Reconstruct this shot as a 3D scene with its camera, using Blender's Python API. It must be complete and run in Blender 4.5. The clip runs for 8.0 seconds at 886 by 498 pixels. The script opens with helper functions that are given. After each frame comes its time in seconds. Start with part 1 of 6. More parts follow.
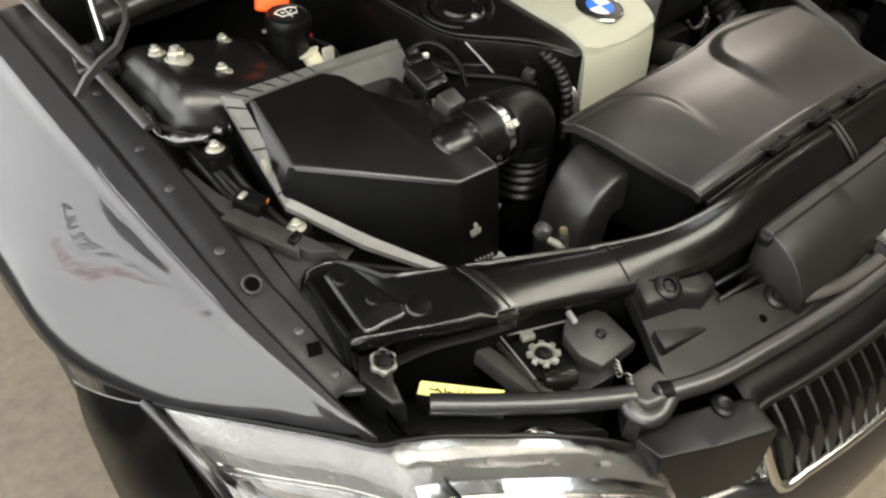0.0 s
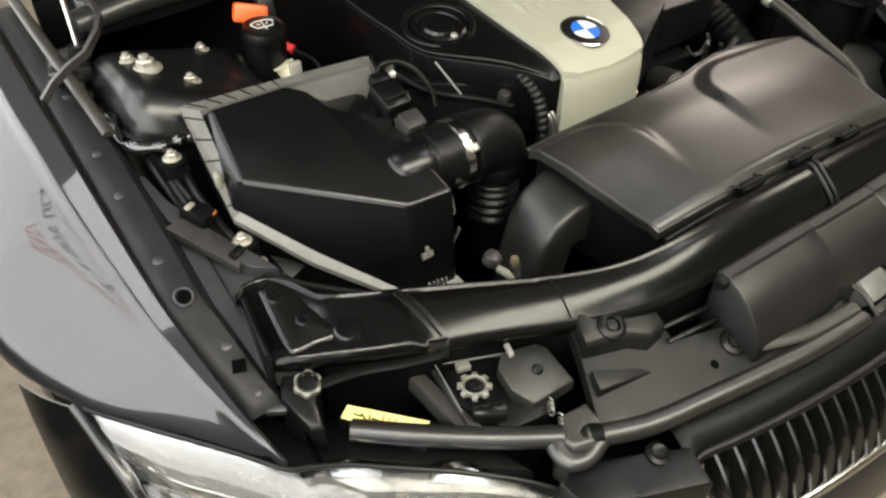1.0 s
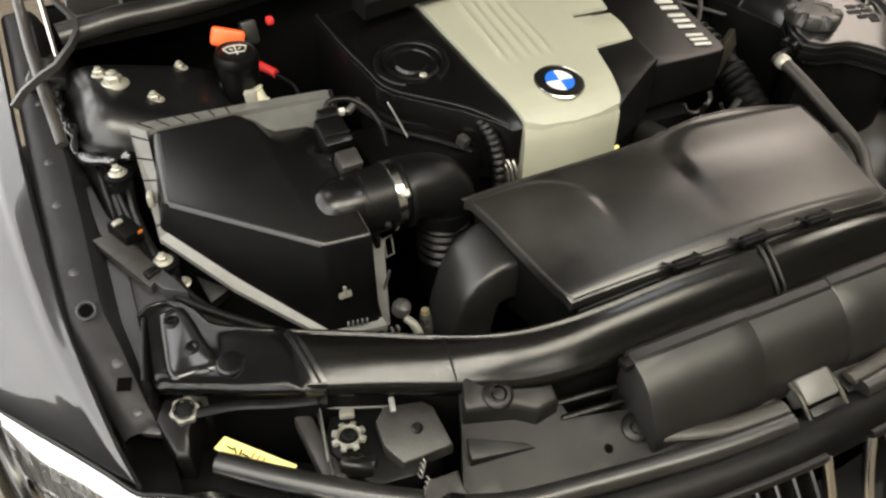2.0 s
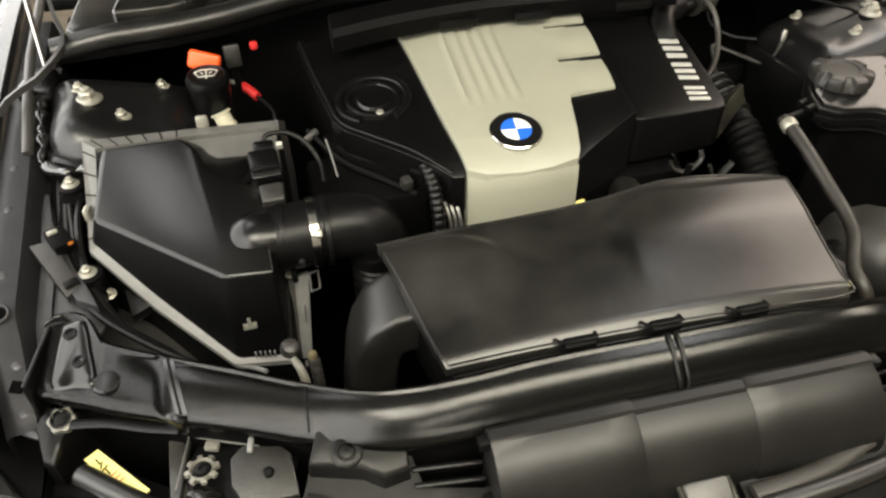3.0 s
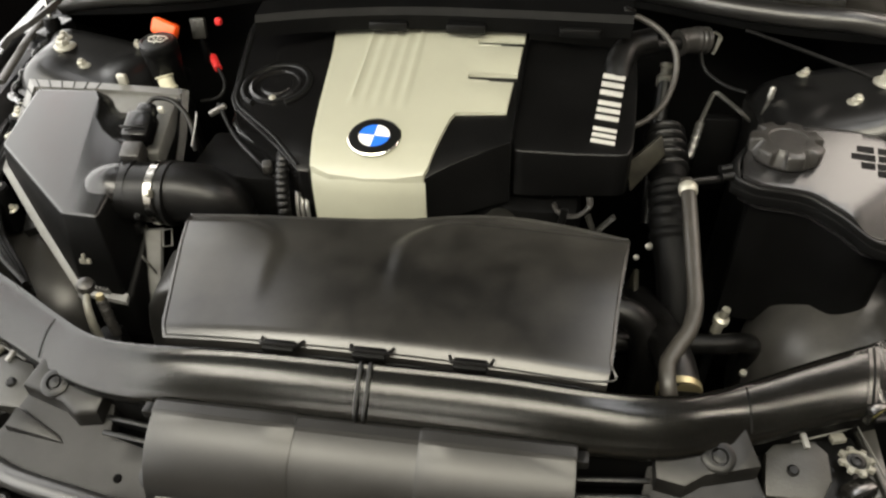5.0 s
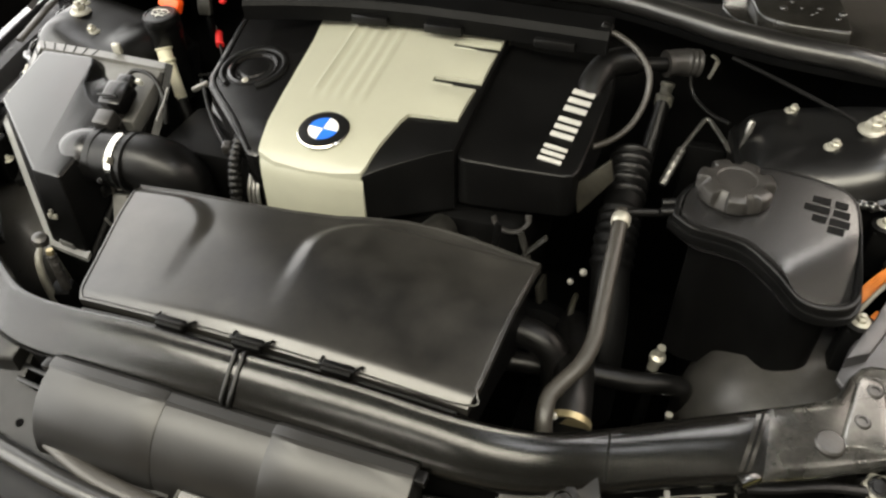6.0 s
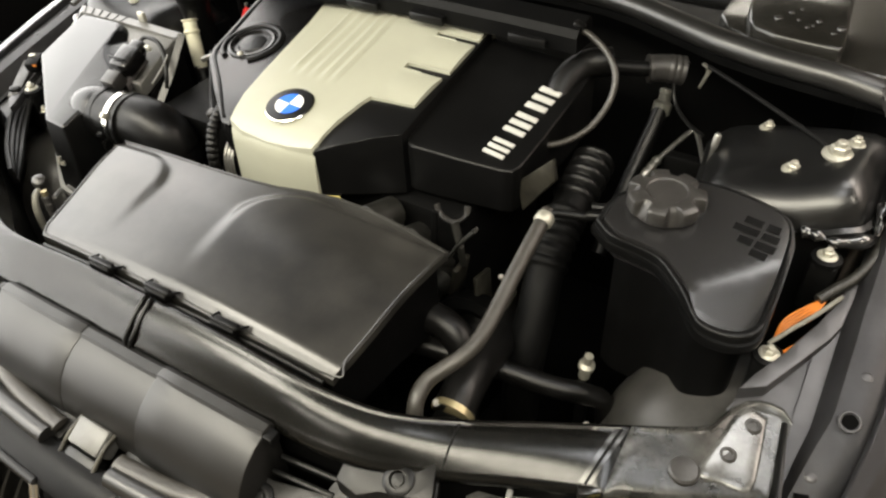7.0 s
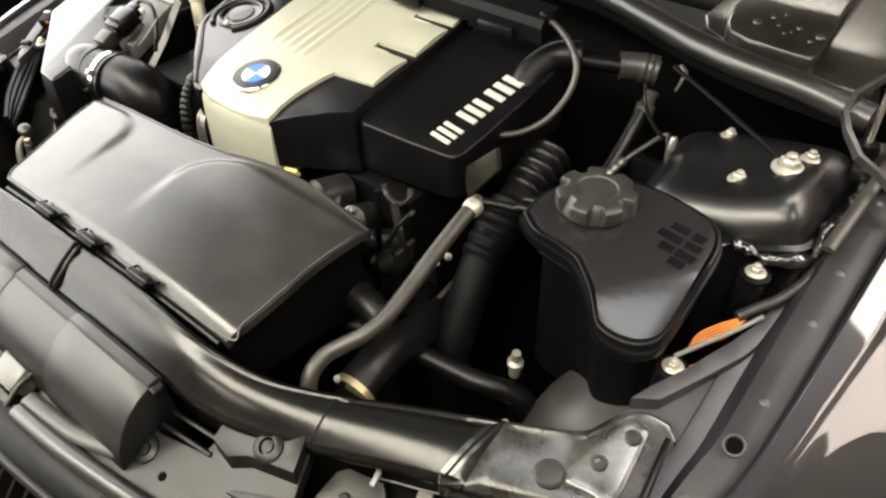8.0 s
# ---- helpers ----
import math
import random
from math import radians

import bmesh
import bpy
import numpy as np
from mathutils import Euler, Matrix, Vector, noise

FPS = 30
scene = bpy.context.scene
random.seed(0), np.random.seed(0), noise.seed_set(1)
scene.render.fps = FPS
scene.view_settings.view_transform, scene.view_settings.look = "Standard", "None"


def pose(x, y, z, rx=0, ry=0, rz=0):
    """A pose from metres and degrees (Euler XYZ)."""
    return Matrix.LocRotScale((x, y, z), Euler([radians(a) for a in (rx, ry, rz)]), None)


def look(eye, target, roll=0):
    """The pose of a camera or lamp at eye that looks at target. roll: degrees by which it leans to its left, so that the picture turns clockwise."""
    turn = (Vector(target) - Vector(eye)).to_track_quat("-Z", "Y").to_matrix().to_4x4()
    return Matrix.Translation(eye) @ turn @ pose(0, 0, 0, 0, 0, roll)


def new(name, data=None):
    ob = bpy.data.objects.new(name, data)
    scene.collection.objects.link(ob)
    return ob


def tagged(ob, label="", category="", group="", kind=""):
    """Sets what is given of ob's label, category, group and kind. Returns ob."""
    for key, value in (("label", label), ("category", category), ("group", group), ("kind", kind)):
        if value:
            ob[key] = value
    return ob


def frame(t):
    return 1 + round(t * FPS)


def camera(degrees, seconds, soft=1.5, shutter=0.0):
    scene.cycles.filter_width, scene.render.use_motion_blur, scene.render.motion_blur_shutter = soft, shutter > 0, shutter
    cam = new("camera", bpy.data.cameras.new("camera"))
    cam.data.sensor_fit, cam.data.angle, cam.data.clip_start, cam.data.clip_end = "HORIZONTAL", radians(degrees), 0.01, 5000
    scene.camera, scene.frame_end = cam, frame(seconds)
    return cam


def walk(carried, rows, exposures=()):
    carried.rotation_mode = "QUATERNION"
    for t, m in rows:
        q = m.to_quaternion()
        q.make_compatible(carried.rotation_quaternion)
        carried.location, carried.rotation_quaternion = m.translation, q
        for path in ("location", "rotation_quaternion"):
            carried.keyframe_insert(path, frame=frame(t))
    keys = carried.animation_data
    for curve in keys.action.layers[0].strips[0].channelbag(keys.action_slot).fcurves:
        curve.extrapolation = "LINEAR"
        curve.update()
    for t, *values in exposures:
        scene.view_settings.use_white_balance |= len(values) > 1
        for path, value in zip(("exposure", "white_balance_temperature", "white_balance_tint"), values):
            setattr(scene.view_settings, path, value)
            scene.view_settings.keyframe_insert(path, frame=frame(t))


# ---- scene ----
cam = camera(62.8, 8.0, soft=2.4)
PATH = [
    (0, (-0.915, -0.799, 1.323), (0.068, 0.334, 0.0), 1.2),
    (0.5, (-0.88, -0.813, 1.327), (0.083, 0.339, 0.005), 2.0),
    (1, (-0.811, -0.85, 1.333), (0.076, 0.369, 0.018), 1.4),
    (1.5, (-0.73, -0.89, 1.348), (0.076, 0.393, 0.043), 2.1),
    (3, (-0.363, -0.96, 1.411), (-0.005, 0.506, 0.098), 0.1),
    (3.5, (-0.234, -0.98, 1.423), (-0.023, 0.512, 0.108), -0.4),
    (4, (-0.094, -0.994, 1.428), (-0.047, 0.504, 0.104), -1.3),
    (4.5, (0.05, -0.994, 1.414), (-0.077, 0.513, 0.105), -2.1),
    (5, (0.17, -0.977, 1.405), (-0.101, 0.52, 0.107), -2.2),
    (6.5, (0.495, -0.864, 1.432), (-0.168, 0.461, 0.088), -2.2),
    (7, (0.617, -0.821, 1.417), (-0.204, 0.428, 0.088), -3.4),
    (7.5, (0.707, -0.772, 1.403), (-0.211, 0.414, 0.08), -3.2),
    (8, (0.763, -0.726, 1.389), (-0.213, 0.411, 0.064), -2.5),
]
walk(cam, [(t, look(eye, target, roll)) for t, eye, target, roll in PATH], [(0, -0.50, 6430, 6), (1, -0.50, 6480, 6), (3, -0.53, 6700, 6), (4.5, -0.40, 6650, 6), (6.5, -0.27, 6600, 6), (7.25, -0.07, 6650, 6), (8, 0.05, 6650, 6)])

# ---- light and exposure ----
world = bpy.data.worlds.new("world")
scene.world = world
world.use_nodes = True
world.node_tree.nodes["Background"].inputs[0].default_value = (0.9, 0.88, 0.85, 1)
world.node_tree.nodes["Background"].inputs[1].default_value = 0.02


def area_lamp(name, at, target, size_x, size_y, watts, colour):
    data = bpy.data.lights.new(name, "AREA")
    data.shape, data.size, data.size_y, data.energy, data.color = "RECTANGLE", size_x, size_y, watts, colour
    ob = new(name, data)
    ob.matrix_world = look(at, target)
    return ob


WARM = (1.0, 0.92, 0.82)
# Unseen lamps, placed by what the glossy parts mirror.
LAMPS = [  # x, y, length along x, along y, watts, colour, diffuser strength
    (1.62, 1.22, 0.8, 0.8, 24, (1.0, 0.85, 0.76), 6.0),
    (1.05, 0.40, 0.45, 0.6, 10, (0.97, 0.95, 1.0), 6.0),
    # added so the tank top's front half mirrors something bright
    (1.04, -0.74, 0.6, 0.55, 9, (0.95, 0.95, 1.0), 1.9),
    (2.6, -0.75, 0.35, 0.45, 22, (1.0, 0.89, 0.76), 6.0),
    # added broad panel for the bright area mirrored in the intake lid
    (3.20, 1.15, 1.9, 1.4, 74, (1.0, 0.82, 0.70), 1.9),
    # added soft panel that brightens the left fender
    (-1.35, 0.75, 0.3, 1.2, 6, (0.97, 0.95, 1.0), 1.9),
    (-1.25, -1.8, 0.8, 1.1, 58, (1.0, 0.93, 0.80), 6.0),
    (0.45, -1.95, 2.4, 0.9, 112, (1.0, 0.91, 0.74), 6.0),
    (-0.6, -3.5, 1.5, 0.35, 22, WARM, 6.0),
    # added behind the hood to light the filter lids and seal
    (-0.3, 4.0, 1.8, 0.4, 40, WARM, 6.0),
]
ROOM_H = 3.0
for lx, ly, sx, sy, watts, colour, _ in LAMPS:
    area_lamp("unseen_lamp_source", (lx, ly, ROOM_H - 0.09), (lx, ly, 0), sx, sy, watts, colour)
scene.view_settings.exposure = 0.0


# ---- materials ----
def material(name, colour, rough=0.5, metal=0.0, grain=0.0, grain_scale=400.0, blotch=0.0, blotch_scale=12.0, coat=0.0,
             rough_var=0.0, colour2=None, emit=None, emit_strength=0.0, transmission=0.0, specular=0.5, coat_ior=1.6, coat_rough=0.03):
    m = bpy.data.materials.new(name)
    m.use_nodes = True
    t = m.node_tree
    b = t.nodes["Principled BSDF"]
    b.inputs["Base Color"].default_value = (*colour, 1)
    b.inputs["Roughness"].default_value = rough
    b.inputs["Metallic"].default_value = metal
    b.inputs["Coat Weight"].default_value = coat
    b.inputs["Coat Roughness"].default_value, b.inputs["Coat IOR"].default_value = coat_rough, coat_ior
    b.inputs["Transmission Weight"].default_value = transmission
    b.inputs["Specular IOR Level"].default_value = specular
    geo = t.nodes.new("ShaderNodeNewGeometry")
    if blotch > 0 or colour2:
        n = t.nodes.new("ShaderNodeTexNoise")
        n.inputs["Scale"].default_value, n.inputs["Detail"].default_value = blotch_scale, 6.0
        n.inputs["Roughness"].default_value = 0.65
        t.links.new(geo.outputs["Position"], n.inputs["Vector"])
        ramp = t.nodes.new("ShaderNodeMapRange")
        ramp.inputs["From Min"].default_value, ramp.inputs["From Max"].default_value = 0.35, 0.7
        t.links.new(n.outputs["Fac"], ramp.inputs["Value"])
        mix = t.nodes.new("ShaderNodeMix")
        mix.data_type = "RGBA"
        c2 = colour2 or tuple(min(1, c * (1 + blotch) + 0.012 * blotch) for c in colour)
        mix.inputs["A"].default_value, mix.inputs["B"].default_value = (*colour, 1), (*c2, 1)
        t.links.new(ramp.outputs["Result"], mix.inputs["Factor"])
        t.links.new(mix.outputs["Result"], b.inputs["Base Color"])
        if rough_var > 0:
            rr = t.nodes.new("ShaderNodeMapRange")
            rr.inputs["To Min"].default_value, rr.inputs["To Max"].default_value = max(0.02, rough - rough_var), rough + rough_var
            n2 = t.nodes.new("ShaderNodeTexNoise")
            n2.inputs["Scale"].default_value, n2.inputs["Detail"].default_value = blotch_scale * 2.3, 8.0
            t.links.new(geo.outputs["Position"], n2.inputs["Vector"])
            t.links.new(n2.outputs["Fac"], rr.inputs["Value"])
            t.links.new(rr.outputs["Result"], b.inputs["Roughness"])
    if grain > 0:
        g = t.nodes.new("ShaderNodeTexNoise")
        g.inputs["Scale"].default_value, g.inputs["Detail"].default_value = grain_scale, 3.0
        t.links.new(geo.outputs["Position"], g.inputs["Vector"])
        bump = t.nodes.new("ShaderNodeBump")
        bump.inputs["Strength"].default_value, bump.inputs["Distance"].default_value = grain, 0.001
        t.links.new(g.outputs["Fac"], bump.inputs["Height"])
        t.links.new(bump.outputs["Normal"], b.inputs["Normal"])
    if emit:
        b.inputs["Emission Color"].default_value = (*emit, 1)
        b.inputs["Emission Strength"].default_value = emit_strength
    return m


PLASTIC = material("black_plastic", (0.0022, 0.0022, 0.0022), 0.33, grain=0.15, grain_scale=900, blotch=0.15, blotch_scale=9, rough_var=0.05, specular=0.24)
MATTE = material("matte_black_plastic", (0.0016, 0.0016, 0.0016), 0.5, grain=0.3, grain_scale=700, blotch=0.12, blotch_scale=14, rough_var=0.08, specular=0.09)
DUSTY = material("dusty_black_plastic", (0.0035, 0.0033, 0.0029), 0.29, blotch=0.6, blotch_scale=6, specular=0.62, colour2=(0.030, 0.0288, 0.026))
SATIN = material("satin_black_plastic", (0.004, 0.0038, 0.0032), 0.2, blotch=0.2, blotch_scale=7, specular=0.72)
CAPGLOSS = material("smooth_black_plastic", (0.003, 0.003, 0.0028), 0.13, blotch=0.2, blotch_scale=9, rough_var=0.03, specular=0.55)
GLOSS = material("gloss_black_paint", (0.004, 0.004, 0.0045), 0.26, coat=0.2, coat_rough=0.2, blotch=0.2, blotch_scale=20, rough_var=0.015, specular=0.6)
TOWER = material("satin_black_tower_paint", (0.0035, 0.0035, 0.0035), 0.3, blotch=0.15, blotch_scale=30, grain=0.03, grain_scale=500, rough_var=0.04, specular=0.6)
WETBLACK = material("shiny_black_sealer", (0.006, 0.006, 0.006), 0.16, coat=0.6, grain=0.5, grain_scale=160, specular=0.8)
LIDGREY = material("charcoal_plastic", (0.0025, 0.0024, 0.0024), 0.24, grain=0.02, grain_scale=900, blotch=0.1, blotch_scale=6, rough_var=0.03, specular=0.42)
AIRLID = material("charcoal_lid_plastic", (0.0028, 0.0027, 0.0026), 0.25, grain=0.03, grain_scale=900, blotch=0.1, blotch_scale=8, rough_var=0.04, specular=0.45)
SNORKEL = material("satin_snorkel_plastic", (0.0045, 0.0043, 0.004), 0.4, grain=0.06, grain_scale=700, blotch=0.25, blotch_scale=10, rough_var=0.05, specular=0.5)
# base lifted to stand in for the ceiling mirrored in the scoop's top
SCOOPGREY = material("lifted_scoop_plastic", (0.007, 0.0068, 0.0063), 0.36, grain=0.2, grain_scale=500, blotch=0.4, blotch_scale=40, rough_var=0.08)
# rim plastic made paler, to offset the shade the post stands in
POSTGREY = material("lightened_grey_plastic", (0.14, 0.14, 0.136), 0.4, grain=0.2, grain_scale=600, blotch=0.3, blotch_scale=30)
PALERIM = material("pale_grey_plastic", (0.115, 0.115, 0.111), 0.4, grain=0.2, grain_scale=600, blotch=0.35, blotch_scale=30)
RIMGREY = material("grey_plastic", (0.08, 0.079, 0.074), 0.38, grain=0.2, grain_scale=600, blotch=0.4, blotch_scale=30)
RUBBER = material("black_rubber", (0.002, 0.0019, 0.0018), 0.36, grain=0.3, grain_scale=500, blotch=0.3, blotch_scale=25, rough_var=0.1, specular=0.28)
SEALRUBBER = material("satin_seal_rubber", (0.007, 0.0068, 0.0062), 0.34, grain=0.15, grain_scale=400, blotch=0.3, blotch_scale=20, rough_var=0.06, specular=0.7)
FOAM = material("grey_brown_rubber", (0.022, 0.020, 0.017), 0.4, grain=0.3, grain_scale=450, blotch=0.4, blotch_scale=30)
BEIGE = material("champagne_plastic", (0.29, 0.29, 0.23), 0.36, grain=0.12, grain_scale=900, blotch=0.06, blotch_scale=14, rough_var=0.05)
PAINT = material("black_car_paint", (0.045, 0.0443, 0.048), 0.36, metal=0.55, coat=1.0, coat_ior=1.95, blotch=0.1, blotch_scale=3, grain=0.015, grain_scale=3000)
PAINT_IN = material("dull_black_car_paint", (0.038, 0.0375, 0.04), 0.42, metal=0.4, coat=0.12, coat_rough=0.3, blotch=0.35, blotch_scale=22, rough_var=0.06)
STEEL = material("zinc_plated_steel", (0.36, 0.35, 0.30), 0.42, metal=0.6, blotch=0.15, blotch_scale=60, rough_var=0.1)
BRASS = material("dull_brass", (0.34, 0.29, 0.17), 0.4, metal=0.8, blotch=0.3, blotch_scale=60, rough_var=0.1)
DULLALU = material("dull_aluminium", (0.24, 0.235, 0.22), 0.42, metal=0.9, blotch=0.3, blotch_scale=60, rough_var=0.1)
ALU = material("cast_aluminium", (0.05, 0.047, 0.036), 0.45, metal=0.5, grain=0.3, grain_scale=180, blotch=0.2, blotch_scale=40, colour2=(0.015, 0.014, 0.012))
TRIMGREY = material("grey_lamp_trim_plastic", (0.035, 0.035, 0.034), 0.4, grain=0.2, grain_scale=300, blotch=0.3, blotch_scale=30)
CAPGREY = material("worn_grey_cap_plastic", (0.018, 0.017, 0.016), 0.36, grain=0.3, grain_scale=500, blotch=0.5, blotch_scale=60, rough_var=0.1)
HOUSING = material("grey_black_plastic", (0.026, 0.025, 0.023), 0.3, grain=0.2, grain_scale=700, blotch=0.5, blotch_scale=25, rough_var=0.06)
FILTERLID = material("satin_filter_lid_plastic", (0.009, 0.0085, 0.0072), 0.2, grain=0.1, grain_scale=700, blotch=0.4, blotch_scale=25, rough_var=0.04)
# real dust smears, their pale tone raised to stand in for glare
SMEARED = material("dust_and_glare_plastic", (0.010, 0.010, 0.009), 0.25, blotch=0.5, blotch_scale=26, rough_var=0.05, specular=0.95, colour2=(0.085, 0.085, 0.08))
GREYPLATE = material("greyed_plastic_plate", (0.008, 0.0078, 0.0064), 0.42, grain=0.3, grain_scale=500, blotch=0.6, blotch_scale=45, rough_var=0.1)
CHROME = material("chrome", (0.6, 0.59, 0.56), 0.18, metal=1.0, blotch=0.04, blotch_scale=30)
WHITE = material("white_plastic", (0.5, 0.5, 0.45), 0.4, blotch=0.04, blotch_scale=40)
CREAM = material("cream_plastic", (0.50, 0.48, 0.36), 0.42, grain=0.15, grain_scale=300, blotch=0.15, blotch_scale=60)
NYLON = material("aged_nylon", (0.12, 0.117, 0.1), 0.35, blotch=0.5, blotch_scale=70)
SILVERLET = material("silver_badge_paint", (0.5, 0.5, 0.47), 0.35, metal=0.2, blotch=0.05, blotch_scale=60)
BLUE = material("blue_enamel", (0.02, 0.13, 0.62), 0.4, specular=0.3)
ENAMEL_W = material("white_enamel", (0.72, 0.72, 0.72), 0.4, specular=0.3)
ENAMEL_K = material("black_enamel", (0.006, 0.006, 0.006), 0.35, specular=0.3)
ORANGE = material("orange_plastic", (0.85, 0.09, 0.01), 0.4, blotch=0.1, blotch_scale=40)
RED = material("red_plastic", (0.62, 0.03, 0.03), 0.4)
WIREORANGE = material("orange_wire_wrap", (0.42, 0.125, 0.010), 0.45, blotch=0.3, blotch_scale=120)
YELLOW = material("yellow_label_paper", (0.80, 0.72, 0.24), 0.45, blotch=0.12, blotch_scale=90)
INK = material("dark_print", (0.0015, 0.0015, 0.0015), 0.7, specular=0.02)
# strokes given a glow of their own, to show in the fender's reflection
GLOWRED = material("glowing_red_stroke", (0.4, 0.1, 0.08), 0.5, emit=(1.0, 0.52, 0.47), emit_strength=2.6)
GLOWINK = material("glowing_dark_stroke", (0.02, 0.02, 0.02), 0.5, emit=(0.9, 0.9, 1.0), emit_strength=0.5)
INKRED = material("red_print", (0.55, 0.12, 0.08), 0.5)
LAMPWHITE = material("frosted_white_reflector", (0.125, 0.125, 0.12), 0.4, grain=0.8, grain_scale=260, blotch=0.12, blotch_scale=60)
LAMPBOWL = material("satin_reflector_metal", (0.42, 0.42, 0.41), 0.42, metal=0.6, blotch=0.2, blotch_scale=50, rough_var=0.1)
BULB = material("lit_bulb", (1, 1, 1), 0.3, emit=(0.85, 0.92, 1.0), emit_strength=3.0)
GLASS = material("clear_lens", (1, 1, 1), 0.03, transmission=1.0)
GLASS.node_tree.nodes["Principled BSDF"].inputs["IOR"].default_value = 1.25
TRAY = material("dull_black_tray_plastic", (0.004, 0.0038, 0.0034), 0.36, grain=0.08, grain_scale=600, blotch=0.5, blotch_scale=16, rough_var=0.03, specular=0.26)
TANKTOP = material("smooth_black_tank_plastic", (0.010, 0.0097, 0.0098), 0.27, blotch=0.04, blotch_scale=20, rough_var=0.008, specular=0.55)
WATER = material("water_drop", (0.012, 0.012, 0.012), 0.03, specular=0.6)
FLOORM = material("beige_floor_tiles", (0.145, 0.12, 0.088), 0.6, grain=0.7, grain_scale=120, blotch=0.45, blotch_scale=25, rough_var=0.1)
WALLM = material("grey_wall_paint", (0.22, 0.205, 0.185), 0.7, grain=0.2, grain_scale=60, blotch=0.05, blotch_scale=2)
CEILM = material("grey_ceiling_paint", (0.2, 0.197, 0.19), 0.75, grain=0.2, grain_scale=60, blotch=0.04, blotch_scale=2)
TUBE = material("lit_tube_diffuser", (1, 1, 1), 0.4, emit=(1.0, 0.96, 0.9), emit_strength=6.0)
SOFTTUBE = material("dim_lit_diffuser", (0.9, 0.9, 0.9), 0.5, emit=(0.97, 0.95, 1.0), emit_strength=1.9)
FROSTED = material("frosted_daylit_pane", (0.8, 0.8, 0.8), 0.5, emit=(0.98, 0.96, 0.97), emit_strength=6.0)
TYRE = material("tyre_rubber", (0.02, 0.02, 0.02), 0.7, grain=0.5, grain_scale=200, blotch=0.5, blotch_scale=20)


# ---- builders ----
def part(name, bm, mat, parent=None, label="", angle=38):
    bmesh.ops.recalc_face_normals(bm, faces=bm.faces)
    mesh = bpy.data.meshes.new(name)
    bm.to_mesh(mesh)
    bm.free()
    mesh.materials.append(mat)
    mesh.shade_smooth()
    mesh.set_sharp_from_angle(angle=radians(angle))
    ob = new(name, mesh)
    if parent:
        ob.parent = parent
        ob.matrix_parent_inverse = parent.matrix_world.inverted()
    if label:
        tagged(ob, label=label)
    return ob


def thing(name, label, category, at=(0, 0, 0), group=""):
    ob = new(name)
    ob.empty_display_size = 0.02
    ob.matrix_world = Matrix.Translation(at)
    return tagged(ob, label, category, group)


def bevel_hard(bm, width, segments=2, over=25, only=None):
    edges = [e for e in (only or bm.edges) if len(e.link_faces) == 2 and e.calc_face_angle(0) > radians(over)]
    if edges and width > 0:
        bmesh.ops.bevel(bm, geom=edges, offset=width, offset_type="OFFSET", segments=segments, profile=0.5, affect="EDGES", clamp_overlap=True)


def add_box(bm, c, s, rot=(0, 0, 0), bevel=0.0):
    b = bmesh.new()
    bmesh.ops.create_cube(b, size=1)
    bmesh.ops.scale(b, vec=s, verts=b.verts)
    bevel_hard(b, bevel)
    bmesh.ops.transform(b, matrix=pose(*c, *rot), verts=b.verts)
    join(bm, b)


def join(bm, other):
    """Copies other into bm and frees it."""
    table = [bm.verts.new(v.co) for v in other.verts]
    for i, v in enumerate(other.verts):
        v.index = i
    for f in other.faces:
        try:
            bm.faces.new([table[v.index] for v in f.verts])
        except ValueError:
            pass
    other.free()


def box(c, s, rot=(0, 0, 0), bevel=0.003):
    bm = bmesh.new()
    add_box(bm, c, s, rot, bevel)
    return bm


def lathe(bm, profile, at, along=(0, 0, 1), segs=24, lobes=0, lobe_depth=0.0):
    """Turns (radius, height) pairs round the axis."""
    turn = Matrix.Translation(at) @ Vector(along).to_track_quat("Z", "Y").to_matrix().to_4x4()
    rings = []
    for r, h in profile:
        ring = []
        for k in range(segs):
            a = 2 * math.pi * k / segs
            rr = r * (1 + lobe_depth * math.cos(lobes * a)) if lobes else r
            ring.append(bm.verts.new(turn @ Vector((rr * math.cos(a), rr * math.sin(a), h))))
        rings.append(ring)
    for a, b in zip(rings, rings[1:]):
        for k in range(segs):
            bm.faces.new((a[k], a[(k + 1) % segs], b[(k + 1) % segs], b[k]))
    bm.faces.new(rings[0][::-1])
    bm.faces.new(rings[-1])
    return bm


def spline(points, per=8):
    """A smooth line through the points."""
    p = [Vector(q) for q in points]
    p = [p[0] * 2 - p[1]] + p + [p[-1] * 2 - p[-2]]
    out = []
    for i in range(1, len(p) - 2):
        for k in range(per):
            t = k / per
            a, b, c, d = p[i - 1], p[i], p[i + 1], p[i + 2]
            out.append(0.5 * (2 * b + (c - a) * t + (2 * a - 5 * b + 4 * c - d) * t * t + (3 * b - a - 3 * c + d) * t ** 3))
    return out + [p[-2]]


